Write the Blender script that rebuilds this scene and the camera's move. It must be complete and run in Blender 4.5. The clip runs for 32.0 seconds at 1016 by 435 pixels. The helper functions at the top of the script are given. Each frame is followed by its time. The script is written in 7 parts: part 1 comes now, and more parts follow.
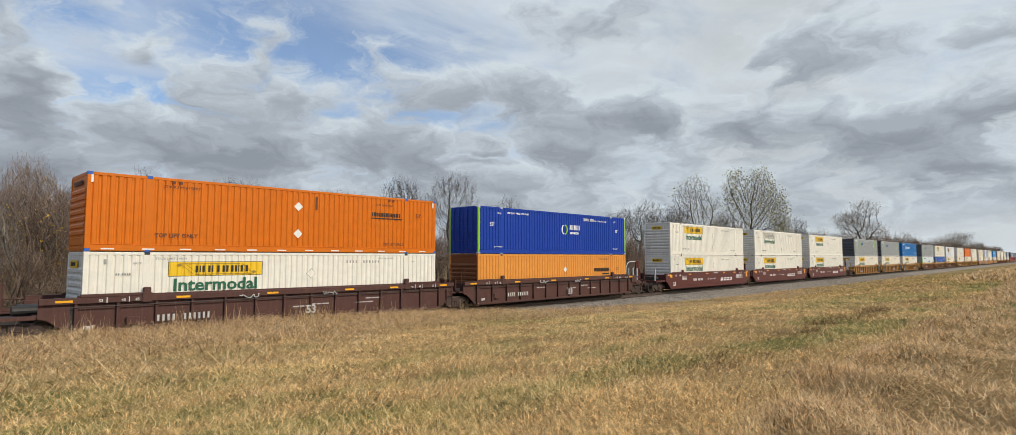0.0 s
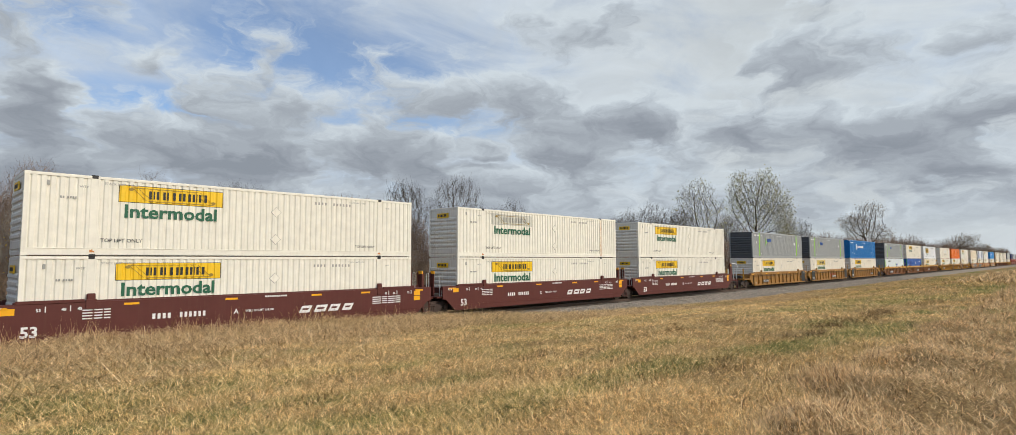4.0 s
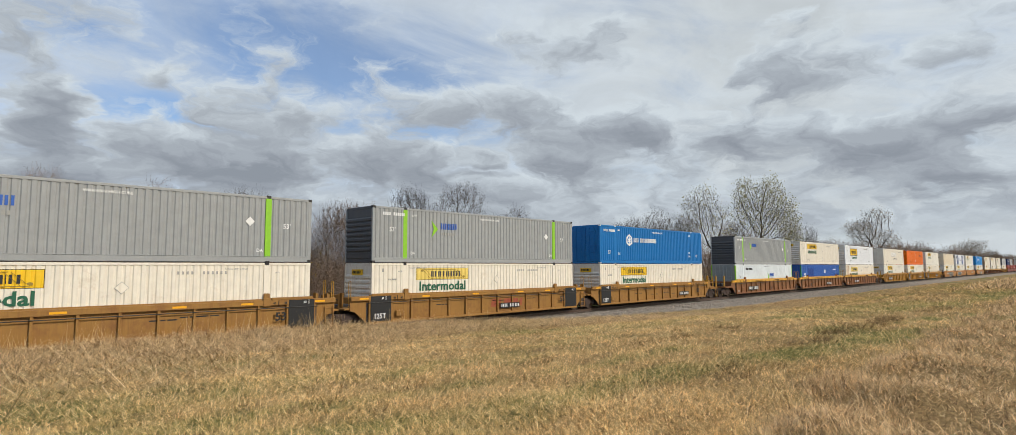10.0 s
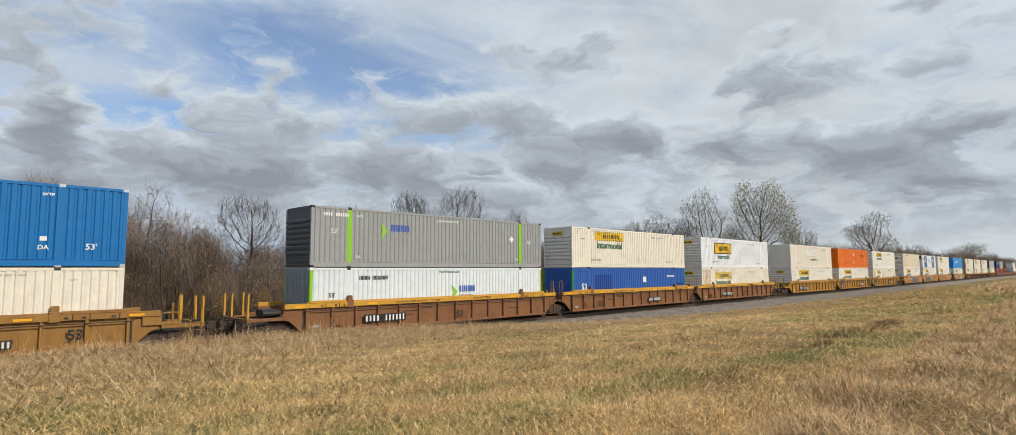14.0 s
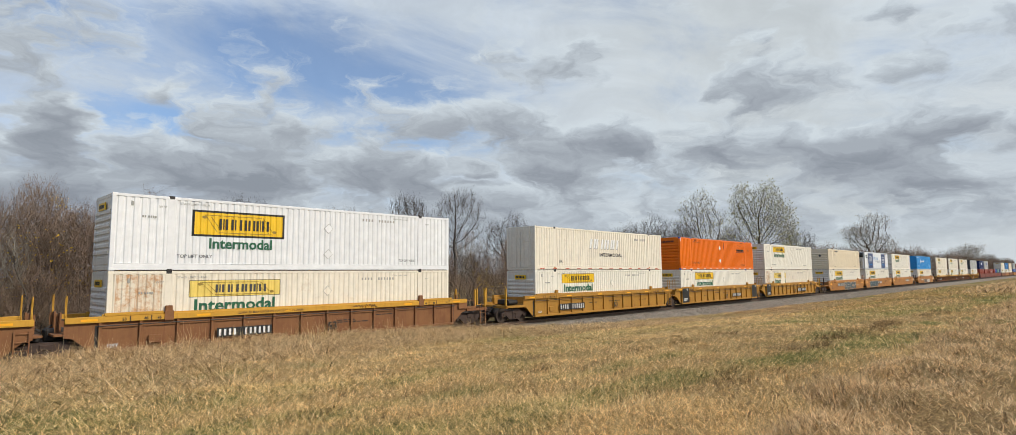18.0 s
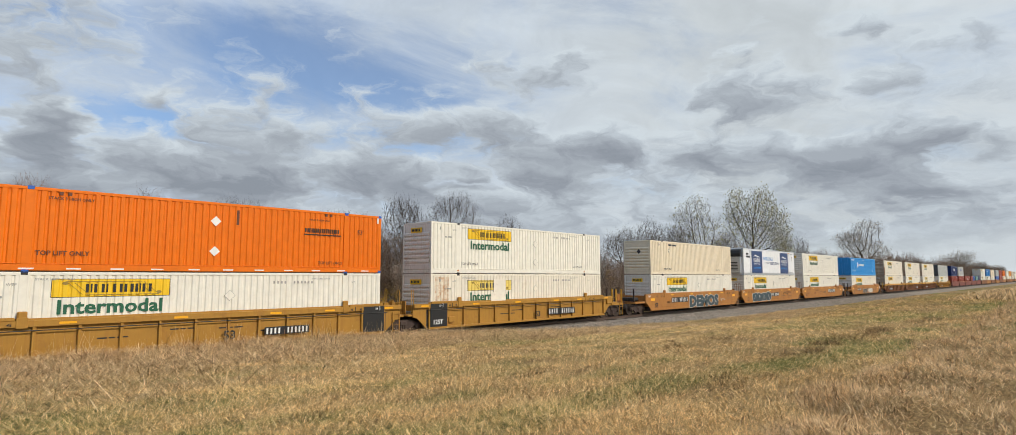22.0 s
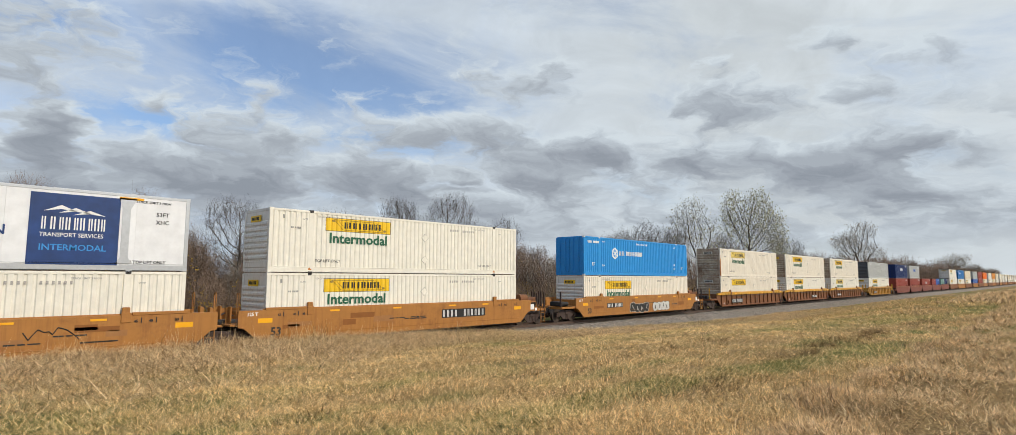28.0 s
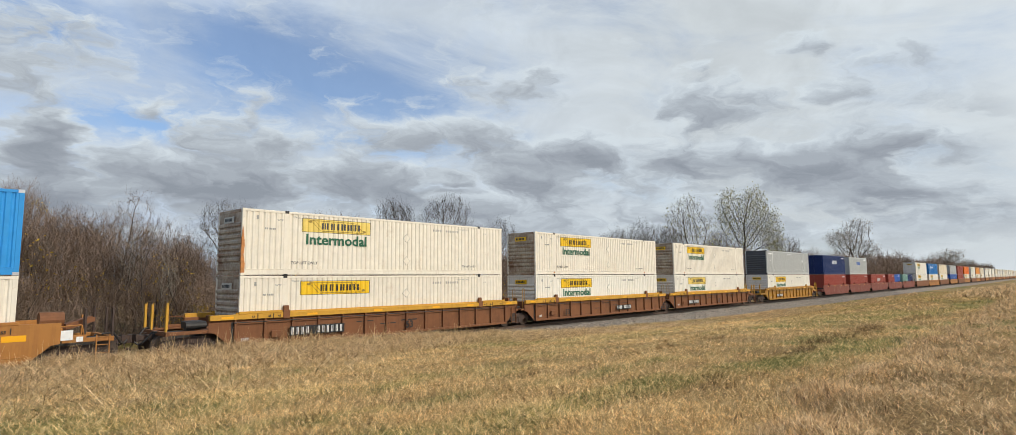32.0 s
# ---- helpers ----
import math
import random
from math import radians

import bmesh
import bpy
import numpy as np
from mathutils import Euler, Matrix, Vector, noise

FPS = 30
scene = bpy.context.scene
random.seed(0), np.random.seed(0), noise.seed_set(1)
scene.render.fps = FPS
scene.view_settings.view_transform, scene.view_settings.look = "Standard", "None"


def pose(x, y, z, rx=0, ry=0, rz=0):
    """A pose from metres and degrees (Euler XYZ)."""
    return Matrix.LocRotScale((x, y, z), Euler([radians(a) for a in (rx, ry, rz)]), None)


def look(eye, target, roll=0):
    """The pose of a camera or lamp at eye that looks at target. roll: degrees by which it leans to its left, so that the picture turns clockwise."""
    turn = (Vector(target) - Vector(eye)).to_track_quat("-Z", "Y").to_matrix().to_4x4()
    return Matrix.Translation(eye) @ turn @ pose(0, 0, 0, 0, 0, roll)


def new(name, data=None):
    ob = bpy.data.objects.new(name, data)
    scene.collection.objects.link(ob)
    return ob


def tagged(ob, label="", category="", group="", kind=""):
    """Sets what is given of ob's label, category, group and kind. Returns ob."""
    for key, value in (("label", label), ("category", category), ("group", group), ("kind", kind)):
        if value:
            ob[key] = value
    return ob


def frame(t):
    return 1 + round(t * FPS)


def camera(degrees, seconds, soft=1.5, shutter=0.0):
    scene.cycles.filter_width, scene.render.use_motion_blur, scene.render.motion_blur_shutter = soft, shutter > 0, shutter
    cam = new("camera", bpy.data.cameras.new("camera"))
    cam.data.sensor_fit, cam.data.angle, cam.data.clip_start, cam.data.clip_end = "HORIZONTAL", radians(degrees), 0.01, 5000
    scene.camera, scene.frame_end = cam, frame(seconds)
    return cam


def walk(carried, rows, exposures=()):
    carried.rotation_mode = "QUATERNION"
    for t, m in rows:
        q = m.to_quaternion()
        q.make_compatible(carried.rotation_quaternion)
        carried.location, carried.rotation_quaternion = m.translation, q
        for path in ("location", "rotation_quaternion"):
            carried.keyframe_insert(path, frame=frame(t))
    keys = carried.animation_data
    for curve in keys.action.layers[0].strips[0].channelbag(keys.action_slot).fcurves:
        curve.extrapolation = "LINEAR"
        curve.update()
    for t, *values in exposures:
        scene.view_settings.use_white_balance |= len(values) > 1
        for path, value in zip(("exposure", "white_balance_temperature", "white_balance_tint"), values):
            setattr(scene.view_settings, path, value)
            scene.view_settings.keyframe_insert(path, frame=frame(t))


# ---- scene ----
# ------------------------------------------------------------------ camera
EYE = Vector((0.0, 0.0, 3.05))        # z is counted from the top of the rails
cam = camera(81.45, 32.0, 0.5)


def aim(yaw, pitch, roll):
    """yaw from straight across the track towards +x, pitch upwards, in degrees."""
    a, b = radians(yaw), radians(pitch)
    return look(EYE, EYE + Vector((math.sin(a) * math.cos(b), math.cos(a) * math.cos(b), math.sin(b))) * 10, roll)


VIEW = [
    (0.0, 46.579, 3.849, 0.021), (1.0, 46.489, 3.923, -0.043), (2.0, 46.388, 4.018, -0.079), (3.0, 46.312, 4.064, -0.129),
    (5.5, 46.024, 4.372, -0.112), (6.5, 45.958, 4.437, -0.110), (7.5, 45.897, 4.485, -0.155), (8.5, 45.849, 4.588, -0.145),
    (9.5, 45.769, 4.671, -0.125), (10.5, 45.774, 4.865, -0.135), (11.5, 45.784, 4.989, -0.185), (12.5, 45.756, 5.024, -0.208),
    (13.5, 45.797, 5.121, -0.225), (14.5, 45.823, 5.239, -0.288), (17.0, 45.883, 5.361, -0.401), (18.0, 45.969, 5.402, -0.433),
    (19.0, 46.045, 5.443, -0.420), (20.0, 46.201, 5.480, -0.315), (21.0, 46.405, 5.665, -0.175), (22.0, 46.463, 5.765, -0.045),
    (23.0, 46.555, 5.853, 0.064), (24.0, 46.643, 5.981, 0.087), (25.0, 46.692, 6.055, 0.139), (27.5, 46.774, 5.879, 0.218),
    (28.5, 46.778, 5.820, 0.160), (29.5, 46.880, 5.847, -0.073), (30.5, 47.000, 5.871, -0.263), (31.5, 47.123, 5.872, -0.388),
    (32.0, 47.170, 5.872, -0.430)]
walk(cam, [(t, aim(a, b, c)) for t, a, b, c in VIEW], ((0.0, 0.0), (24.0, 0.0), (30.0, 0.05), (32.0, 0.05)))
scene.view_settings.exposure = 0.0

# ------------------------------------------------------------------ sun, sky
SUN_DIR = Vector((0.22, -0.78, 0.56)).normalized()     # towards the sun, behind the eye


def nodes_of(tree):
    tree.nodes.clear()
    return tree.nodes, tree.links


def node(tree, kind, inputs=None, **props):
    n = tree.nodes.new(kind)
    for k, v in props.items():
        setattr(n, k, v)
    for k, v in (inputs or {}).items():
        s = n.inputs[k]
        if hasattr(v, "is_output"):
            tree.links.new(v, s)
        else:
            s.default_value = v
    return n


def math_node(tree, op, a, b=0.0, c=None, clamp=False):
    n = node(tree, "ShaderNodeMath", {0: a, 1: b} if c is None else {0: a, 1: b, 2: c}, operation=op, use_clamp=clamp)
    return n.outputs[0]


def ramp(tree, fac, stops, mode="LINEAR"):
    n = node(tree, "ShaderNodeValToRGB", {"Fac": fac})
    n.color_ramp.interpolation = mode
    while len(n.color_ramp.elements) < len(stops):
        n.color_ramp.elements.new(0.5)
    for e, (p, c) in zip(n.color_ramp.elements, stops):
        e.position = p
        e.color = (*c, 1) if len(c) == 3 else c
    return n.outputs["Color"]


def mix(tree, fac, a, b, blend="MIX"):
    n = node(tree, "ShaderNodeMix", data_type="RGBA", blend_type=blend)
    for s, v in ((n.inputs[0], fac), (n.inputs[6], a), (n.inputs[7], b)):
        if hasattr(v, "is_output"):
            tree.links.new(v, s)
        else:
            s.default_value = v if not isinstance(v, tuple) else ((*v, 1) if len(v) == 3 else v)
    return n.outputs[2]


def noise_tex(tree, vec, scale, detail=4.0, rough=0.55, dist=0.0):
    return node(tree, "ShaderNodeTexNoise", {"Vector": vec, "Scale": scale, "Detail": detail, "Roughness": rough,
                                             "Distortion": dist}).outputs["Fac"]


def make_world():
    w = bpy.data.worlds.new("world")
    scene.world = w
    w.use_nodes = True
    tree = w.node_tree
    nodes_of(tree)
    sky = node(tree, "ShaderNodeTexSky", sky_type="NISHITA", sun_disc=False)
    sky.sun_elevation = math.asin(SUN_DIR.z)
    sky.sun_rotation = math.atan2(SUN_DIR.x, SUN_DIR.y)
    sky.air_density, sky.dust_density, sky.ozone_density = 1.0, 0.3, 4.0
    # a thin high veil with blue gaps, closed towards the horizon; u: bearing, w: slope upwards
    co = node(tree, "ShaderNodeTexCoord").outputs["Generated"]
    sep = node(tree, "ShaderNodeSeparateXYZ", {0: co})
    u = math_node(tree, "ARCTAN2", sep.outputs[0], sep.outputs[1])
    flat_r = math_node(tree, "SQRT", math_node(tree, "SUBTRACT", 1.0, math_node(tree, "MULTIPLY", sep.outputs[2], sep.outputs[2])))
    w = math_node(tree, "DIVIDE", sep.outputs[2], math_node(tree, "MAXIMUM", flat_r, 0.05))
    polar = node(tree, "ShaderNodeCombineXYZ", {0: math_node(tree, "MULTIPLY", u, 3.0), 1: math_node(tree, "MULTIPLY_ADD", w, 7.0, math_node(tree, "MULTIPLY", u, 0.9)), 2: 0.0}).outputs[0]
    n1 = noise_tex(tree, co, 5.0, 6, 0.62, 0.8)
    n2 = noise_tex(tree, polar, 1.1, 7, 0.62, 0.5)
    open_sky = None
    for u0, w0, a, b in ((0.52, 0.345, 0.30, 0.085), (0.10, 0.36, 0.14, 0.05), (0.66, 0.235, 0.16, 0.03), (0.25, 0.235, 0.12, 0.03), (-2.0, 0.7, 0.9, 0.5)):
        du, dw = math_node(tree, "MULTIPLY_ADD", u, 1 / a, -u0 / a), math_node(tree, "MULTIPLY_ADD", w, 1 / b, -w0 / b)
        v = math_node(tree, "SUBTRACT", 1.0, math_node(tree, "ADD", math_node(tree, "MULTIPLY", du, du), math_node(tree, "MULTIPLY", dw, dw)))
        open_sky = v if open_sky is None else math_node(tree, "SMOOTH_MAX", open_sky, v, 0.4)
    open_sky = math_node(tree, "MAXIMUM", open_sky, -1.0)
    gap = math_node(tree, "MULTIPLY_ADD", n2, 2.6, -1.3)
    gap = math_node(tree, "ADD", gap, math_node(tree, "MULTIPLY_ADD", n1, 1.2, -0.6))
    gap = math_node(tree, "ADD", gap, math_node(tree, "MULTIPLY", open_sky, 0.55))
    fac = node(tree, "ShaderNodeMapRange", {0: gap, 1: -0.75, 2: 0.75, 3: 1.0, 4: 0.22}, interpolation_type="SMOOTHSTEP").outputs[0]
    blue = mix(tree, 1.0, sky.outputs[0], (0.105, 0.115, 0.125), "MULTIPLY")
    bright = node(tree, "ShaderNodeMapRange", {0: n1, 1: 0.3, 2: 0.7, 3: 0.58, 4: 0.76}).outputs[0]
    side = node(tree, "ShaderNodeMapRange", {0: u, 1: 0.2, 2: 1.1}).outputs[0]
    hue = mix(tree, side, (0.735, 0.875, 1.075), (0.93, 1.01, 1.06))
    veil = mix(tree, 1.0, hue, node(tree, "ShaderNodeCombineXYZ", {0: bright, 1: bright, 2: bright}).outputs[0], "MULTIPLY")
    col = mix(tree, fac, blue, veil)
    bg = node(tree, "ShaderNodeBackground", {"Color": col, "Strength": 1.0})
    out = node(tree, "ShaderNodeOutputWorld", {"Surface": bg.outputs[0]})
    return w


make_world()
sun = new("sun", bpy.data.lights.new("sun", "SUN"))
sun.data.energy, sun.data.angle, sun.data.color = 3.0, radians(0.8), (1.0, 0.905, 0.765)
sun.matrix_world = look(SUN_DIR * 60, (0, 0, 0))

# ------------------------------------------------------------------ materials
MATS = {}


def material(name, base, rough=0.6, metal=0.0, grain=0.0, grain_scale=8.0, stain=None, stain_amount=0.0, stain_scale=1.2,
             bump=0.0, bump_scale=40.0, random_value=0.0, streaks=0.0, spec=0.5, island=False):
    """Painted, rusted or natural surface: base colour, two scales of variation, runs of dirt, fine relief."""
    if name in MATS:
        return MATS[name]
    m = bpy.data.materials.new(name)
    MATS[name] = m
    m.use_nodes = True
    tree = m.node_tree
    nodes_of(tree)
    obj = node(tree, "ShaderNodeTexCoord").outputs["Object"]
    info = node(tree, "ShaderNodeObjectInfo")
    col = (*base, 1.0)
    rnd = node(tree, "ShaderNodeNewGeometry").outputs["Random Per Island"] if island else info.outputs["Random"]
    if grain:
        n = noise_tex(tree, obj, grain_scale, 5, 0.6)
        f = node(tree, "ShaderNodeMapRange", {0: n, 1: 0.25, 2: 0.75, 3: 1 - grain, 4: 1 + grain * 0.6}).outputs[0]
        col = mix(tree, 1.0, col, node(tree, "ShaderNodeCombineXYZ", {0: f, 1: f, 2: f}).outputs[0], "MULTIPLY")
    if random_value:
        f = node(tree, "ShaderNodeMapRange", {0: rnd, 3: 1 - random_value, 4: 1 + random_value}).outputs[0]
        col = mix(tree, 1.0, col, node(tree, "ShaderNodeCombineXYZ", {0: f, 1: f, 2: f}).outputs[0], "MULTIPLY")
    if stain is not None:
        n = noise_tex(tree, obj, stain_scale, 8, 0.68, 0.3)
        n2 = noise_tex(tree, obj, stain_scale * 7, 4, 0.6)
        n = math_node(tree, "ADD", math_node(tree, "MULTIPLY", n, 0.75), math_node(tree, "MULTIPLY", n2, 0.25))
        lo = 0.62 - 0.22 * stain_amount
        f = node(tree, "ShaderNodeMapRange", {0: n, 1: lo, 2: lo + 0.16, 3: 0.0, 4: min(1.0, 0.35 + stain_amount * 0.6)}).outputs[0]
        col = mix(tree, f, col, stain)
    if streaks:
        mp = node(tree, "ShaderNodeMapping", {0: obj, 3: (9.0, 9.0, 0.35)}).outputs[0]
        n = noise_tex(tree, mp, 1.0, 5, 0.6)
        f = node(tree, "ShaderNodeMapRange", {0: n, 1: 0.5, 2: 0.78, 3: 0.0, 4: streaks}).outputs[0]
        col = mix(tree, f, col, stain or (0.12, 0.09, 0.07))
    p = node(tree, "ShaderNodeBsdfPrincipled", {"Base Color": col, "Roughness": rough, "Metallic": metal, "Specular IOR Level": spec})
    if bump:
        n = noise_tex(tree, obj, bump_scale, 4, 0.6)
        b = node(tree, "ShaderNodeBump", {"Strength": bump, "Distance": 0.02, "Height": n})
        tree.links.new(b.outputs[0], p.inputs["Normal"])
    node(tree, "ShaderNodeOutputMaterial", {"Surface": p.outputs[0]})
    return m


def paint(name, base, dirt=0.25, stain=(0.22, 0.13, 0.07), streaks=0.25, rough=0.45):
    return material(name, base, rough, 0.0, 0.10, 2.5, stain, dirt, 0.9, 0.06, 30.0, 0.03, streaks, 0.28)


WHITE = paint("white_paint", (0.80, 0.765, 0.665), 0.10, (0.42, 0.34, 0.26), 0.16)
CREAM = paint("cream_paint", (0.80, 0.74, 0.62), 0.24, (0.42, 0.26, 0.13), 0.24)
SAND = paint("sand_paint", (0.76, 0.66, 0.49), 0.12, (0.45, 0.30, 0.18), 0.14)
BRIGHT = paint("clean_white_paint", (0.79, 0.80, 0.81), 0.04, (0.55, 0.5, 0.45), 0.06)
ORANGE = paint("orange_paint", (0.64, 0.155, 0.003), 0.06, (0.35, 0.09, 0.02), 0.12)
RED_ORANGE = paint("red_orange_paint", (0.77, 0.165, 0.003), 0.06, (0.35, 0.07, 0.02), 0.12)
PALE_ORANGE = paint("faded_orange_paint", (0.72, 0.29, 0.05), 0.12, (0.5, 0.22, 0.07), 0.15)
DEEP_NAVY = paint("dark_navy_paint", (0.006, 0.022, 0.105), 0.05, (0.02, 0.03, 0.08), 0.10)
NAVY = paint("deep_blue_paint", (0.008, 0.045, 0.33), 0.05, (0.02, 0.04, 0.16), 0.10)
ROBIN = paint("sky_blue_paint", (0.010, 0.16, 0.44), 0.06, (0.04, 0.10, 0.2), 0.12)
ROBIN_LIGHT = paint("light_blue_paint", (0.03, 0.28, 0.66), 0.04, (0.05, 0.18, 0.35), 0.08)
MID_BLUE = paint("mid_blue_paint", (0.03, 0.11, 0.40), 0.12, (0.10, 0.10, 0.16), 0.16)
GREY = paint("grey_paint", (0.33, 0.34, 0.335), 0.10, (0.18, 0.17, 0.15), 0.15)
PALE_GREY = paint("pale_grey_paint", (0.45, 0.46, 0.44), 0.14, (0.3, 0.27, 0.22), 0.2)
MINT = paint("cool_white_paint", (0.74, 0.79, 0.80), 0.08, (0.4, 0.4, 0.36), 0.12)
BOX_RED = paint("dull_red_paint", (0.30, 0.055, 0.035), 0.2, (0.2, 0.10, 0.06), 0.2)
TEAL = paint("dull_teal_paint", (0.18, 0.32, 0.27), 0.2, (0.2, 0.15, 0.1), 0.2)
LIME = material("lime_green_paint", (0.25, 0.55, 0.02), 0.5, 0, 0.1)
BROWN_CAR = paint("brown_car_paint", (0.085, 0.038, 0.030), 0.35, (0.15, 0.085, 0.055), 0.3, 0.6)
MAROON_CAR = paint("maroon_car_paint", (0.105, 0.030, 0.024), 0.12, (0.16, 0.09, 0.06), 0.14, 0.5)
OCHRE_CAR = paint("ochre_car_paint", (0.32, 0.165, 0.042), 0.5, (0.17, 0.068, 0.03), 0.5, 0.6)
GOLD_CAR = paint("yellow_car_paint", (0.40, 0.205, 0.035), 0.36, (0.22, 0.085, 0.03), 0.35, 0.6)
RUST_CAR = paint("rusty_brown_car_paint", (0.21, 0.088, 0.038), 0.55, (0.11, 0.05, 0.026), 0.5, 0.7)
RUST_OCHRE_CAR = paint("rusty_ochre_car_paint", (0.235, 0.108, 0.045), 0.55, (0.16, 0.06, 0.03), 0.5, 0.65)
TAN_CAR = paint("orange_brown_car_paint", (0.39, 0.172, 0.043), 0.45, (0.18, 0.068, 0.028), 0.45, 0.6)
FADED_RED_CAR = paint("faded_red_car_paint", (0.18, 0.050, 0.034), 0.35, (0.42, 0.36, 0.31), 0.2, 0.7)
CHORD_YELLOW = paint("yellow_chord_paint", (0.58, 0.31, 0.04), 0.30, (0.22, 0.09, 0.03), 0.3, 0.55)
BLACK_STEEL = material("black_steel", (0.022, 0.020, 0.019), 0.6, 0.0, 0.3, 6, (0.06, 0.04, 0.03), 0.5, 2.0, 0.2, 30)
DARK_RUST = material("dark_rusted_steel", (0.055, 0.034, 0.026), 0.75, 0.0, 0.3, 6, (0.10, 0.05, 0.03), 0.5, 3.0, 0.2, 30)
WHEEL_STEEL = material("worn_wheel_steel", (0.10, 0.075, 0.06), 0.45, 0.6, 0.2, 8)
BLACK = material("black_paint", (0.015, 0.015, 0.015), 0.5, 0, 0.1)
INK = material("dark_ink", (0.05, 0.05, 0.055), 0.6)
WORN_INK = material("worn_grey_ink", (0.40, 0.38, 0.345), 0.6, 0, 0.4, 30)
SIGN_YELLOW = material("sign_yellow", (0.83, 0.52, 0.012), 0.45, 0, 0.08, 3)
FADED_YELLOW = material("faded_sign_yellow", (0.80, 0.60, 0.14), 0.5, 0, 0.12, 3)
REFLECTOR = material("amber_reflector", (0.85, 0.40, 0.01), 0.35)
SIGN_GREEN = material("sign_green", (0.012, 0.11, 0.055), 0.5, 0, 0.1)
SIGN_GREY = material("faded_grey_sign", (0.34, 0.34, 0.31), 0.6, 0, 0.15, 4)
MARK_WHITE = material("white_marking", (0.78, 0.78, 0.76), 0.5, 0, 0.1)
MARK_BLUE = material("blue_marking", (0.02, 0.10, 0.42), 0.5)
MARK_SKY = material("bright_blue_marking", (0.03, 0.25, 0.62), 0.5)
PANEL_BLUE = material("dark_blue_panel", (0.012, 0.045, 0.17), 0.4, 0, 0.5, 1.2)
GRAFFITI = material("dark_teal_spray_paint", (0.03, 0.06, 0.075), 0.6, 0, 0.2)
GRAFFITI_PALE = material("pale_spray_paint", (0.55, 0.55, 0.52), 0.6, 0, 0.2)
RUST_PATCH = material("peeling_paint_over_rust", (0.74, 0.67, 0.54), 0.7, 0, 0.15, 3, (0.46, 0.20, 0.05), 0.72, 4.0, 0.15, 30, streaks=1.0)
WORN_ORANGE = material("rust_orange_corner", (0.55, 0.22, 0.06), 0.7, 0, 0.3, 5, (0.25, 0.10, 0.04), 0.6, 4)
DULL_BLUE = paint("repainted_blue_patch", (0.018, 0.065, 0.28), 0.1, (0.08, 0.1, 0.2), 0.1)
FADED_TAN = paint("faded_orange_brown_patch", (0.33, 0.155, 0.055), 0.3, (0.2, 0.08, 0.03), 0.25, 0.6)
DEEP_TAN = paint("fresh_orange_brown_patch", (0.25, 0.095, 0.022), 0.2, (0.18, 0.06, 0.03), 0.25, 0.55)
WORN_RED = material("worn_red_mark", (0.33, 0.07, 0.03), 0.6, 0, 0.3, 6, (0.32, 0.165, 0.042), 0.5, 3.0)
RED_TICK = material("red_marking", (0.45, 0.06, 0.02), 0.5)
GREEN_POST = material("green_post_paint", (0.02, 0.26, 0.06), 0.5, 0, 0.1)
SILVER = material("bare_aluminium", (0.62, 0.63, 0.64), 0.32, 0.7, 0.1)
RAIL_STEEL = material("rail_steel", (0.16, 0.11, 0.085), 0.45, 0.5, 0.2)
TIE_WOOD = material("weathered_tie_wood", (0.12, 0.095, 0.075), 0.85, 0, 0.35, 9, random_value=0.2)
STONE = material("ballast_stone", (0.33, 0.285, 0.235), 0.85, 0, 0.25, 30, random_value=0.35, island=True)
BARK = material("grey_brown_bark", (0.10, 0.082, 0.068), 0.9, 0, 0.3, 9, random_value=0.18)
TWIG = material("bare_twig", (0.235, 0.165, 0.118), 0.9, 0, 0.2, 2, random_value=0.22)
DARK_TWIG = material("dark_twig", (0.105, 0.084, 0.066), 0.9, 0, 0.2, 2, random_value=0.15)
PALE_TWIG = material("pale_twig", (0.25, 0.22, 0.175), 0.9, 0, 0.2, 2, random_value=0.15)


def leaf_material(name, tones):
    m = bpy.data.materials.new(name)
    m.use_nodes = True
    tree = m.node_tree
    nodes_of(tree)
    rnd = node(tree, "ShaderNodeNewGeometry").outputs["Random Per Island"]
    col = ramp(tree, rnd, [(i / (len(tones) - 1), t) for i, t in enumerate(tones)])
    d = node(tree, "ShaderNodeBsdfDiffuse", {"Color": col})
    t = node(tree, "ShaderNodeBsdfTranslucent", {"Color": col})
    sh = node(tree, "ShaderNodeMixShader", {0: 0.5, 1: d.outputs[0], 2: t.outputs[0]})
    node(tree, "ShaderNodeOutputMaterial", {"Surface": sh.outputs[0]})
    return m


LEAF_YELLOW = leaf_material("yellow_autumn_leaf", [(0.50, 0.32, 0.04), (0.80, 0.54, 0.05), (0.62, 0.38, 0.06)])
LEAF_OLIVE = leaf_material("olive_autumn_leaf", [(0.26, 0.26, 0.09), (0.46, 0.43, 0.16), (0.62, 0.54, 0.24)])
LEAF_TAN = leaf_material("dry_tan_leaf", [(0.34, 0.26, 0.15), (0.52, 0.41, 0.25), (0.42, 0.31, 0.17)])


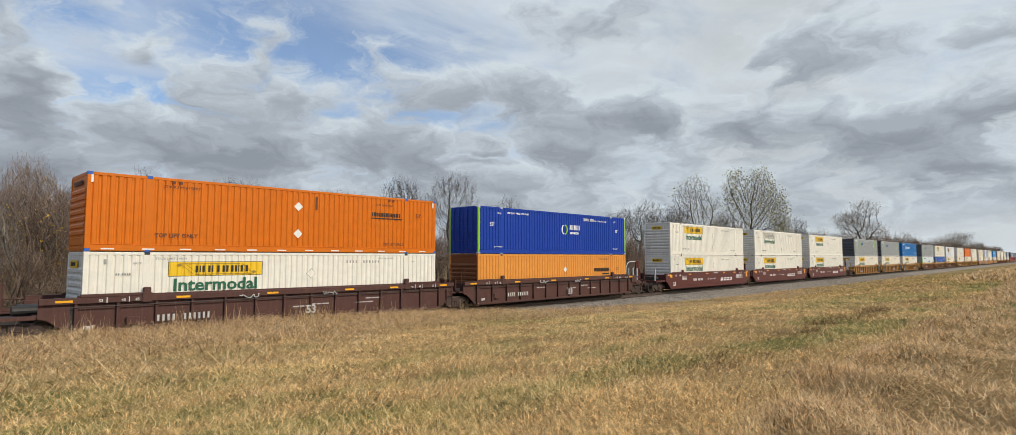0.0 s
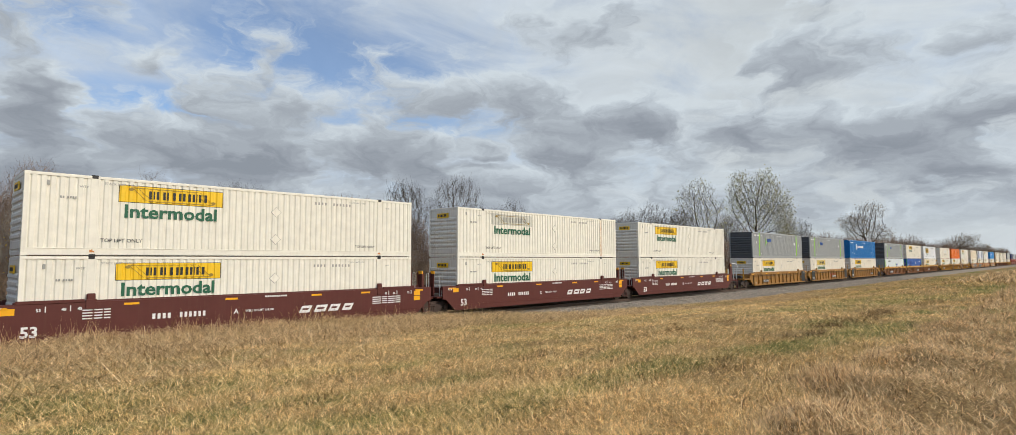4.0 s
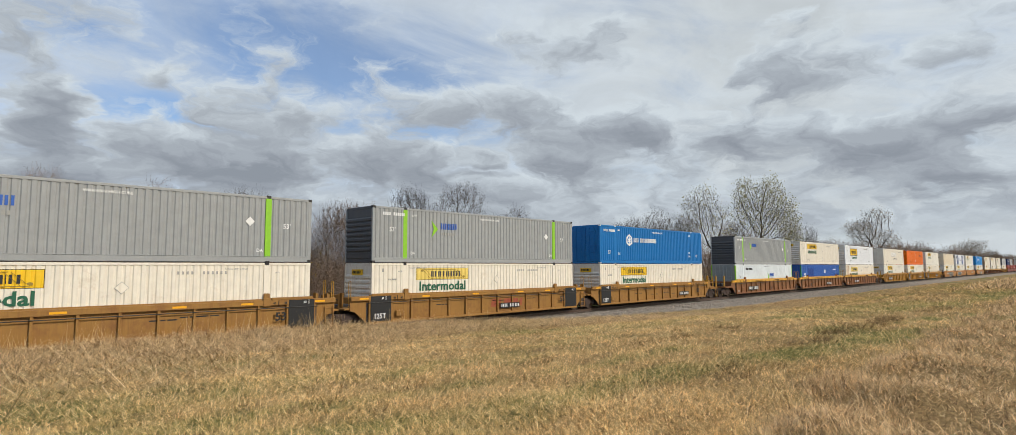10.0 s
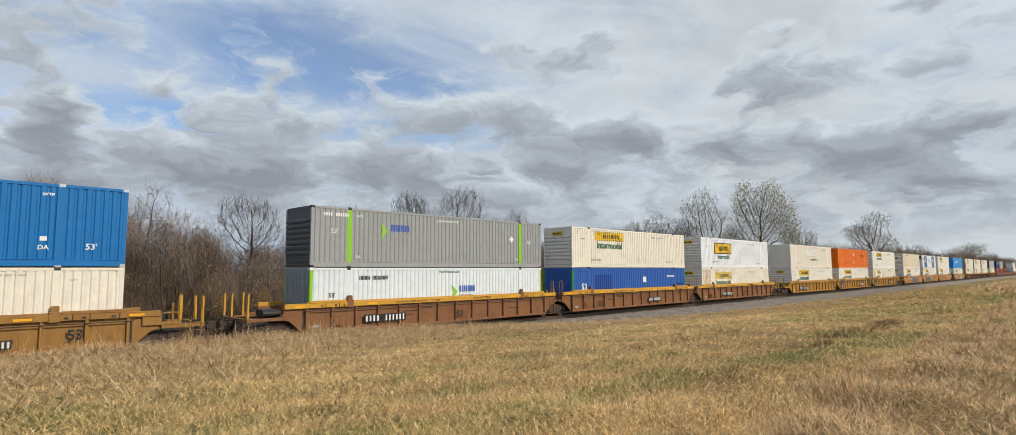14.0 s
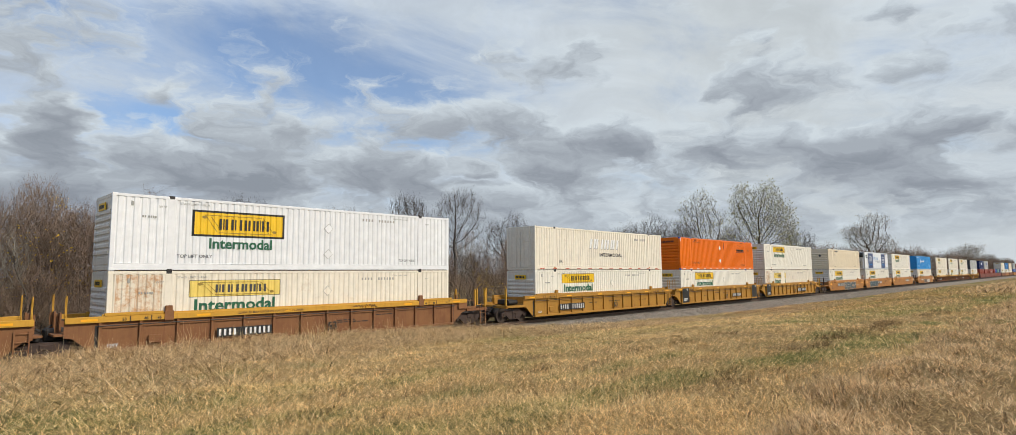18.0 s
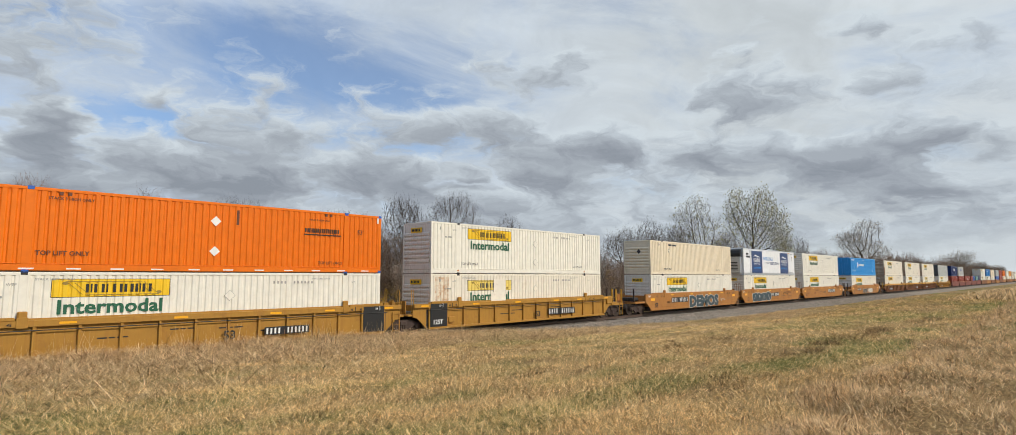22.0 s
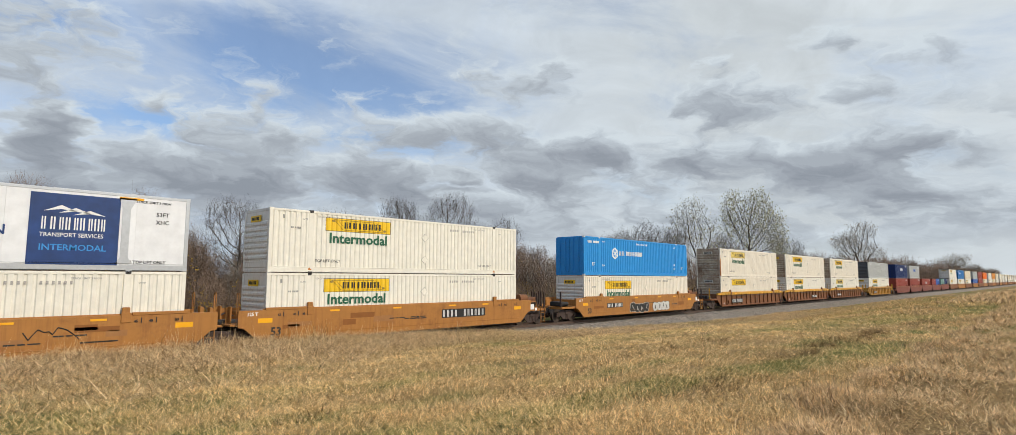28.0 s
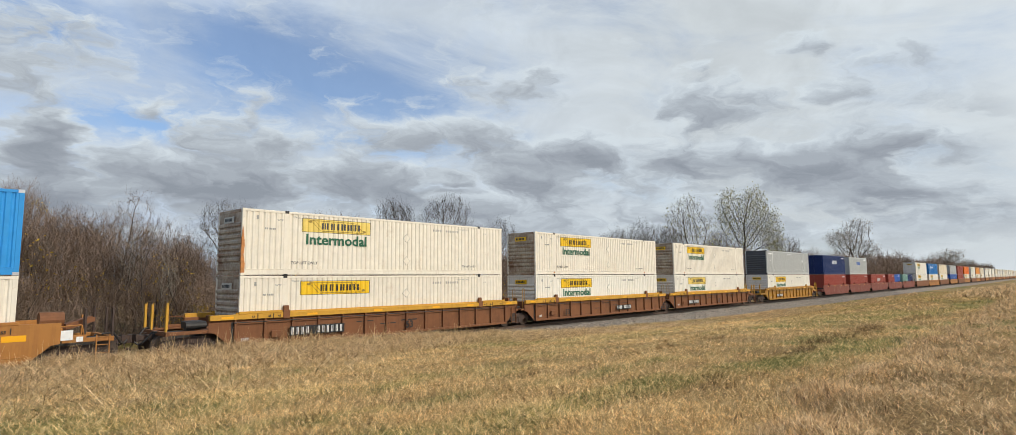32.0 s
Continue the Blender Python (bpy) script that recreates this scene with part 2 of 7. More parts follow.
def grass_patch_mask(tree, vec):
    """1 where the mown strips are still green: two wandering bands and loose patches."""
    mp = node(tree, "ShaderNodeMapping", {0: vec, 3: (0.075, 0.21, 0.0)}).outputs[0]
    a = noise_tex(tree, mp, 1.0, 4, 0.6, 0.4)
    b = noise_tex(tree, vec, 0.9, 3, 0.6)
    sep = node(tree, "ShaderNodeSeparateXYZ", {0: vec})
    q = math_node(tree, "MULTIPLY_ADD", sep.outputs[0], 0.19, sep.outputs[1])
    band = None
    for q0, half in ((10.4, 2.3), (6.0, 0.8), (7.6, 0.7)):
        d = math_node(tree, "ABSOLUTE", math_node(tree, "SUBTRACT", q, q0))
        v = node(tree, "ShaderNodeMapRange", {0: d, 1: half, 2: 0.0}, interpolation_type="SMOOTHSTEP").outputs[0]
        band = v if band is None else math_node(tree, "MAXIMUM", band, v)
    v = math_node(tree, "ADD", math_node(tree, "MULTIPLY", a, 0.8), math_node(tree, "MULTIPLY", b, 0.28))
    v = math_node(tree, "ADD", v, math_node(tree, "MULTIPLY", band, 0.112))
    return node(tree, "ShaderNodeMapRange", {0: v, 1: 0.545, 2: 0.65}).outputs[0]


def ground_material():
    m = bpy.data.materials.new("dry_grass_ground")
    m.use_nodes = True
    tree = m.node_tree
    nodes_of(tree)
    vec = node(tree, "ShaderNodeTexCoord").outputs["Object"]
    fine = noise_tex(tree, vec, 26.0, 6, 0.8)
    mid = noise_tex(tree, vec, 1.3, 5, 0.6)
    # dark stops paint the shade between blades into the soil and thatch colour
    straw = ramp(tree, fine, [(0.30, (0.055, 0.035, 0.016)), (0.5, (0.29, 0.193, 0.085)), (0.68, (0.68, 0.49, 0.245))])
    green = ramp(tree, fine, [(0.30, (0.045, 0.052, 0.014)), (0.5, (0.15, 0.15, 0.042)), (0.70, (0.36, 0.31, 0.11))])
    col = mix(tree, grass_patch_mask(tree, vec), straw, green)
    f = node(tree, "ShaderNodeMapRange", {0: mid, 1: 0.3, 2: 0.7, 3: 0.72, 4: 1.12}).outputs[0]
    col = mix(tree, 1.0, col, node(tree, "ShaderNodeCombineXYZ", {0: f, 1: f, 2: f}).outputs[0], "MULTIPLY")
    p = node(tree, "ShaderNodeBsdfPrincipled", {"Base Color": col, "Roughness": 0.95, "Specular IOR Level": 0.1})
    b = node(tree, "ShaderNodeBump", {"Strength": 0.7, "Distance": 0.05, "Height": noise_tex(tree, vec, 22.0, 5, 0.7)})
    tree.links.new(b.outputs[0], p.inputs["Normal"])
    node(tree, "ShaderNodeOutputMaterial", {"Surface": p.outputs[0]})
    return m


def blade_material(name, tones, green_share, mottle=1.0):
    m = bpy.data.materials.new(name)
    m.use_nodes = True
    tree = m.node_tree
    nodes_of(tree)
    vec = node(tree, "ShaderNodeTexCoord").outputs["Object"]
    rnd = node(tree, "ShaderNodeNewGeometry").outputs["Random Per Island"]
    straw = ramp(tree, rnd, tones)
    green = ramp(tree, rnd, [(0.0, (0.095, 0.112, 0.028)), (0.5, (0.285, 0.285, 0.080)), (1.0, (0.62, 0.48, 0.20))])
    mask = math_node(tree, "MULTIPLY", grass_patch_mask(tree, vec), green_share)
    col = mix(tree, mask, straw, green)
    v = math_node(tree, "ADD", math_node(tree, "MULTIPLY", noise_tex(tree, vec, 0.33, 4, 0.6), 0.12), math_node(tree, "MULTIPLY", noise_tex(tree, vec, 17.0, 3, 0.8), 0.88))
    f = node(tree, "ShaderNodeMapRange", {0: v, 1: 0.38, 2: 0.62, 3: 1 - 0.66 * mottle, 4: 1 + 0.76 * mottle}).outputs[0]
    warm = node(tree, "ShaderNodeMapRange", {0: v, 1: 0.38, 2: 0.62, 3: 1 - 0.70 * mottle, 4: 1 + 0.70 * mottle}).outputs[0]
    col = mix(tree, 1.0, col, node(tree, "ShaderNodeCombineXYZ", {0: f, 1: f, 2: warm}).outputs[0], "MULTIPLY")
    p = node(tree, "ShaderNodeBsdfPrincipled", {"Base Color": col, "Roughness": 0.75, "Specular IOR Level": 0.25})
    t = node(tree, "ShaderNodeBsdfTranslucent", {"Color": col})
    sh = node(tree, "ShaderNodeMixShader", {0: 0.25, 1: p.outputs[0], 2: t.outputs[0]})
    node(tree, "ShaderNodeOutputMaterial", {"Surface": sh.outputs[0]})
    return m


GROUND = ground_material()
BLADES = blade_material("mown_grass_blades", [(0.0, (0.10, 0.053, 0.019)), (0.30, (0.30, 0.175, 0.065)), (0.6, (0.78, 0.495, 0.205)), (1.0, (1.0, 0.74, 0.37))], 0.72, 1.15)
WEEDS = blade_material("tall_dead_weeds", [(0.0, (0.07, 0.040, 0.018)), (0.35, (0.36, 0.226, 0.105)), (0.7, (0.86, 0.60, 0.31)), (1.0, (1.0, 0.79, 0.48))], 0.25, 0.2)
BROWN_WEEDS = blade_material("matted_brown_weeds", [(0.0, (0.09, 0.052, 0.024)), (0.35, (0.45, 0.285, 0.14)), (0.7, (0.92, 0.64, 0.34)), (1.0, (1.0, 0.80, 0.50))], 0.0, 0.3)
THATCH = blade_material("laid_straw", [(0.0, (0.28, 0.165, 0.062)), (0.35, (0.74, 0.48, 0.21)), (1.0, (1.0, 0.77, 0.42))], 0.2, 0.85)
DARK_THATCH = blade_material("dark_thatch", [(0.0, (0.07, 0.042, 0.020)), (0.6, (0.25, 0.16, 0.075)), (1.0, (0.60, 0.42, 0.21))], 0.0)
BALLAST = material("ballast_bed", (0.25, 0.212, 0.172), 0.95, 0, 0.5, 16.0, (0.170, 0.126, 0.090), 0.5, 1.5, 0.9, 25.0)

# ------------------------------------------------------------------ mesh helpers
class Geo:
    """A small mesh builder: shapes are added to one vertex and face list."""

    def __init__(self):
        self.v, self.f = [], []

    def add(self, verts, faces):
        n = len(self.v)
        self.v.extend(verts)
        self.f.extend(tuple(i + n for i in f) for f in faces)
        return self

    def box(self, x0, x1, y0, y1, z0, z1, c=0.0):
        """A box with chamfered edges of width c."""
        if c <= 0:
            v = [(x, y, z) for x in (x0, x1) for y in (y0, y1) for z in (z0, z1)]
            return self.add(v, [(0, 1, 3, 2), (4, 6, 7, 5), (0, 4, 5, 1), (2, 3, 7, 6), (0, 2, 6, 4), (1, 5, 7, 3)])
        v, f, idx = [], [], {}
        lo, hi = (x0, y0, z0), (x1, y1, z1)
        for sx in (0, 1):
            for sy in (0, 1):
                for sz in (0, 1):
                    s = (sx, sy, sz)
                    for axis in range(3):
                        p = [(hi[i] if s[i] else lo[i]) + (0 if i == axis else (-c if s[i] else c)) for i in range(3)]
                        idx[s + (axis,)] = len(v)
                        v.append(tuple(p))
        for axis in range(3):
            o = [i for i in range(3) if i != axis]
            for side in (0, 1):
                ring = []
                for a, b in ((0, 0), (1, 0), (1, 1), (0, 1)):
                    s = [0, 0, 0]
                    s[axis], s[o[0]], s[o[1]] = side, a, b
                    ring.append(idx[tuple(s) + (axis,)])
                flip = (side == 1) == (axis == 1)
                f.append(tuple(reversed(ring)) if flip else tuple(ring))
        for axis in range(3):
            o = [i for i in range(3) if i != axis]
            for a in (0, 1):
                for b in (0, 1):
                    s0, s1 = [0, 0, 0], [0, 0, 0]
                    s0[o[0]] = s1[o[0]] = a
                    s0[o[1]] = s1[o[1]] = b
                    s1[axis] = 1
                    f.append((idx[tuple(s0) + (o[0],)], idx[tuple(s1) + (o[0],)], idx[tuple(s1) + (o[1],)], idx[tuple(s0) + (o[1],)]))
        for sx in (0, 1):
            for sy in (0, 1):
                for sz in (0, 1):
                    f.append(tuple(idx[(sx, sy, sz, a)] for a in range(3)))
        return self.add(v, f)

    def prism(self, poly, a0, a1, axis="y"):
        """A polygon of (x, z) pushed along y from a0 to a1 (or of (y, z) along x)."""
        n = len(poly)
        if axis == "y":
            v = [(p, a0, q) for p, q in poly] + [(p, a1, q) for p, q in poly]
        elif axis == "x":
            v = [(a0, p, q) for p, q in poly] + [(a1, p, q) for p, q in poly]
        else:
            v = [(p, q, a0) for p, q in poly] + [(p, q, a1) for p, q in poly]
        f = [tuple(range(n)), tuple(reversed(range(n, 2 * n)))]
        f += [(i, i + n, (i + 1) % n + n, (i + 1) % n) for i in range(n)]
        return self.add(v, f)

    def tube(self, p0, p1, r0, r1=None, n=8, cap=True):
        r1 = r0 if r1 is None else r1
        p0, p1 = Vector(p0), Vector(p1)
        q = (p1 - p0).to_track_quat("Z", "Y")
        v = []
        for p, r in ((p0, r0), (p1, r1)):
            v += [tuple(p + q @ Vector((r * math.cos(a * math.tau / n), r * math.sin(a * math.tau / n), 0))) for a in range(n)]
        f = [(i, (i + 1) % n, (i + 1) % n + n, i + n) for i in range(n)]
        if cap:
            f += [tuple(reversed(range(n))), tuple(range(n, 2 * n))]
        return self.add(v, f)

    def path(self, points, r, n=6):
        for a, b in zip(points, points[1:]):
            self.tube(a, b, r, n=n)
        return self

    def mesh(self, name, mat, smooth=False):
        me = bpy.data.meshes.new(name)
        me.from_pydata(self.v, [], self.f)
        me.materials.append(mat)
        bm = bmesh.new()
        bm.from_mesh(me)
        bmesh.ops.recalc_face_normals(bm, faces=bm.faces)
        bm.to_mesh(me)
        bm.free()
        if smooth:
            me.polygons.foreach_set("use_smooth", [True] * len(me.polygons))
        me.update()
        return me


SHARED = {}


def shared(key, mat, make, smooth=False):
    """One mesh a shape and material, used by all alike parts."""
    k = (key, mat.name)
    if k not in SHARED:
        SHARED[k] = make().mesh(key if isinstance(key, str) else str(key[0]), mat, smooth)
    return SHARED[k]


def part(name, me, parent, at=None, label=""):
    """Links one mesh as a part under a thing or a part."""
    ob = new(name, me)
    ob.parent = parent
    if at is not None:
        ob.matrix_basis = at
    if label:
        ob["label"] = label
    return ob


def thing(name, label, category, group="", kind=""):
    ob = new(name)
    ob.empty_display_size = 0.5
    return tagged(ob, label, category, group, kind)


def shift(x=0.0, y=0.0, z=0.0):
    return Matrix.Translation((x, y, z))


LETTERS = {}


def lettering(text, size, mat, bold=0.0, squeeze=1.0):
    """Raised lettering that stands in the xz plane, facing -y, its lower left corner at the origin."""
    k = (text, size, mat.name, bold, squeeze)
    if k not in LETTERS:
        cu = bpy.data.curves.new("lettering", "FONT")
        cu.body, cu.size, cu.offset, cu.resolution_u = text, size, bold, 2
        ob = bpy.data.objects.new("lettering", cu)
        me = bpy.data.meshes.new_from_object(ob)
        me.transform(Matrix.Rotation(radians(90), 4, "X") @ Matrix.Diagonal((squeeze, 1, 1, 1)))
        me.materials.clear()
        me.materials.append(mat)
        bpy.data.objects.remove(ob)
        bpy.data.curves.remove(cu)
        LETTERS[k] = me
    return LETTERS[k]

# ------------------------------------------------------------------ ground and track bed
TRACK_Y = 26.77          # middle of the track


def smooth(a, b, v):
    t = np.clip((v - a) / (b - a), 0.0, 1.0)
    return t * t * (3 - 2 * t)


def ripple(x, y):
    return (np.sin(x * 0.9 + 1.3 * np.sin(y * 0.7)) * np.cos(y * 1.1 - 0.6 * np.sin(x * 0.5)) * 0.035
            + np.sin(x * 2.3 + y * 1.7) * 0.016 + np.sin(x * 3.9 - y * 2.7 + 1.7 * np.sin(y * 1.3)) * 0.014 + np.sin(x * 0.21 - y * 0.33) * 0.06)


def rough_edge(x):
    """Where the unmown strip along the eye's side of the bank begins, across the track."""
    return 2.1 + 0.22 * np.sin(x * 0.9) + 0.12 * np.sin(x * 2.3 + 1.0)


def ground_z(x, y):
    """Height of the ground: a grassy bank by the eye, a shallow fall to the track, flat land behind it."""
    x, y = np.asarray(x, float), np.asarray(y, float)
    bank = 1.45 - 0.0045 * np.clip(x - 45, 0, 160)
    edge = 0.60 - 1.10 * smooth(4, 46, x)
    z = bank + (edge - bank) * smooth(4.0, 20.5, y)
    z = z + ripple(x, y) * (1 - smooth(60, 140, np.hypot(x, y)))
    rough = (1 - smooth(-0.5, 0.45, y - rough_edge(x))) * smooth(3.0, 5.5, x)
    z = z + rough * (0.13 + 0.06 * np.sin(x * 2.6 + 1.2 * np.sin(y * 2.2)) + 0.05 * np.sin(y * 4.1 + x * 1.1))
    z = z + (-0.80 - z) * smooth(21.6, 23.4, y)
    z = z + 0.35 * smooth(32.0, 40.0, y)
    return z


def spaced(lo, hi, step, far, grow=1.25):
    vals = list(np.arange(lo, hi + step * 0.5, step))
    s, a, b = step, vals[0], vals[-1]
    left, right = [], []
    while a > -far:
        s *= grow
        a -= s
        left.append(a)
    s = step
    while b < far:
        s *= grow
        b += s
        right.append(b)
    return np.array(left[::-1] + vals + right)


def grid_mesh(name, xs, ys, zs, mat, smooth_shade=True):
    nx, ny = len(xs), len(ys)
    gx, gy = np.meshgrid(xs, ys, indexing="ij")
    co = np.stack([gx, gy, zs], -1).reshape(-1, 3)
    i, j = np.meshgrid(np.arange(nx - 1), np.arange(ny - 1), indexing="ij")
    a = (i * ny + j).ravel()
    quads = np.stack([a, a + ny, a + ny + 1, a + 1], -1)
    return raw_mesh(name, co, quads, mat, smooth_shade)


def raw_mesh(name, co, faces, mat, smooth_shade=False):
    """A mesh from arrays of corners and of faces that all have the same number of corners."""
    me = bpy.data.meshes.new(name)
    n, k = faces.shape
    me.vertices.add(len(co))
    me.vertices.foreach_set("co", np.ascontiguousarray(co, np.float32).ravel())
    me.loops.add(n * k)
    me.loops.foreach_set("vertex_index", faces.astype(np.int32).ravel())
    me.polygons.add(n)
    me.polygons.foreach_set("loop_start", np.arange(0, n * k, k, dtype=np.int32))
    me.polygons.foreach_set("use_smooth", np.full(n, smooth_shade))
    me.materials.append(mat)
    me.update(calc_edges=True)
    return me


def make_ground():
    xs, ys = spaced(-14, 90, 0.42, 4200), spaced(-6, 26, 0.30, 4200)
    gx, gy = np.meshgrid(xs, ys, indexing="ij")
    ob = new("ground", grid_mesh("ground", xs, ys, ground_z(gx, gy), GROUND))
    tagged(ob, "dry straw-coloured mown grass bank with faint green strips", "ground", kind="structure")


make_ground()


def make_track():
    # ballast bed: a long ridge with uneven shoulders
    xs = np.concatenate([np.arange(-60, 120, 0.35), np.arange(120, 620, 3.0)])
    prof = [(-5.2, -0.95), (-4.5, -0.72), (-3.6, -0.52), (-2.7, -0.26), (-2.2, -0.20), (-1.2, -0.19), (0, -0.2), (1.2, -0.19), (2.2, -0.2), (2.7, -0.26), (3.6, -0.52), (4.6, -0.75), (5.4, -0.95)]
    rng = np.random.default_rng(3)
    ys = np.array([TRACK_Y + p[0] for p in prof])
    z = np.tile(np.array([p[1] for p in prof]), (len(xs), 1)) + rng.normal(0, 0.022, (len(xs), len(prof)))
    bed = new("track_bed", grid_mesh("track_bed", xs, ys, z, BALLAST, False))
    tagged(bed, "grey crushed-stone ballast bed under the track", "track bed", kind="structure")
    # loose stones on the shoulder towards the eye
    n = 26000
    sx = -8 + 150 * rng.random(n) ** 1.4
    off = -4.9 + 2.9 * rng.random(n)
    sz = np.interp(off, [p[0] for p in prof], [p[1] for p in prof]) + 0.01
    r = 0.03 + 0.05 * rng.random(n) ** 1.5
    base = np.array([(1, 0, 0), (-1, 0, 0), (0, 1, 0), (0, -1, 0), (0, 0, 1), (0, 0, -1)], float)
    co = base[None] * r[:, None, None] * (0.6 + 0.8 * rng.random((n, 6, 1)))
    ang = rng.random(n) * math.tau
    c, s = np.cos(ang), np.sin(ang)
    co = np.stack([co[..., 0] * c[:, None] - co[..., 1] * s[:, None], co[..., 0] * s[:, None] + co[..., 1] * c[:, None], co[..., 2]], -1)
    co += np.stack([sx, TRACK_Y + off, sz], -1)[:, None, :]
    tri = np.array([(0, 2, 4), (2, 1, 4), (1, 3, 4), (3, 0, 4), (2, 0, 5), (1, 2, 5), (3, 1, 5), (0, 3, 5)])
    faces = (tri[None] + 6 * np.arange(n)[:, None, None]).reshape(-1, 3)
    st = new("ballast_stones", raw_mesh("ballast_stones", co.reshape(-1, 3), faces, STONE))
    tagged(st, "loose grey and brown crushed ballast stones", "stones", kind="stuff")
    # rails
    for side in (-1, 1):
        y = TRACK_Y + side * 0.7525
        g = Geo()
        g.prism([(y - 0.036, 0.0), (y + 0.036, 0.0), (y + 0.036, -0.035), (y + 0.009, -0.05), (y + 0.009, -0.145), (y + 0.07, -0.16),
                 (y + 0.07, -0.172), (y - 0.07, -0.172), (y - 0.07, -0.16), (y - 0.009, -0.145), (y - 0.009, -0.05), (y - 0.036, -0.035)],
                -80, 640, "x")
        rail = new("rail", g.mesh("rail", RAIL_STEEL))
        tagged(rail, "rusty steel rail with a worn bright head", "rail", "rails of the track", "structure")
    tie = Geo().box(-0.11, 0.11, -1.3, 1.3, -0.33, -0.174, 0.015)
    me = tie.mesh("tie", TIE_WOOD)
    for i in range(240):
        part("tie", me, bed, shift(-20 + i * 0.53, TRACK_Y, 0))


make_track()


# ------------------------------------------------------------------ grass
def blades(name, px, py, length, width, lean, mat, label, seed, heading=None, lift=0.0, bent=True, sway=0.10):
    """Grass blades at the given points of the plan: bent, of three triangles, or short and straight, of one."""
    rng = np.random.default_rng(seed)
    n = len(px)
    pz = ground_z(px, py) - 0.01 + lift
    th = rng.random(n) * math.tau if heading is None else heading
    ph = rng.random(n) * math.tau if heading is None else th + math.pi / 2
    dx, dy = np.cos(th), np.sin(th)
    wx, wy = np.cos(ph) * width * 0.5, np.sin(ph) * width * 0.5
    out2, up2 = length * np.sin(lean), length * np.cos(lean)
    root = np.stack([px, py, pz], -1)
    w = np.stack([wx, wy, np.zeros(n)], -1)
    tip = root + np.stack([dx * out2, dy * out2, up2], -1)
    if bent:
        out1, up1 = length * np.sin(lean) * 0.45, length * np.cos(lean * 0.7) * 0.5
        bow = rng.normal(0, sway, n) * length
        m = root + np.stack([dx * out1 - dy * bow, dy * out1 + dx * bow, up1], -1)
        co = np.stack([root - w, root + w, m + w * 0.8, m - w * 0.8, tip], 1).reshape(-1, 3)
        tri, k = np.array([(0, 1, 2), (0, 2, 3), (3, 2, 4)]), 5
    else:
        co = np.stack([root - w, root + w, tip], 1).reshape(-1, 3)
        tri, k = np.array([(0, 1, 2)]), 3
    faces = (tri[None] + k * np.arange(n)[:, None, None]).reshape(-1, 3)
    ob = new(name, raw_mesh(name, co, faces, mat))
    return tagged(ob, label, "grass", kind="stuff")


def sector(n, a0, a1, d0, d1, power, rng):
    """Random points of the plan between two bearings and two distances from the eye, denser near it."""
    a = np.radians(a0 + (a1 - a0) * rng.random(n))
    d = d0 * (d1 / d0) ** (rng.random(n) ** power)
    return d * np.sin(a), d * np.cos(a), d


def swirl(x, y):
    """The way in which the grass has been combed by mower and wind, slowly turning over the bank."""
    return 0.5 + 0.9 * np.sin(x * 0.35 + 1.3 * np.sin(y * 0.27)) + 0.7 * np.sin(y * 0.8 - x * 0.5 + 1.0) + 0.5 * np.sin(x * 1.9 + y * 1.3)


def rim_near(x):
    """Where the long laid grass of the rim begins, across the track."""
    return 8.8 + 7.5 * smooth(2, 16, x)


def windrow_clods(rng):
    """Clods of dark thatch in two rows along the mower's track, and a few loose ones."""
    rows = [(6.0 + 26 * rng.random() ** 1.3, 4.1 + rng.normal(0, 0.16), 1.0) for _ in range(24)]
    rows += [(3.0 + 15 * rng.random() ** 1.2, 6.6 + rng.normal(0, 0.22), 0.9) for _ in range(12)]
    sx, sy, _ = sector(45, 4, 90, 6.0, 26, 1.0, rng)
    rows += [(a, b, 0.55) for a, b in zip(sx, sy) if b < 20]
    return rows


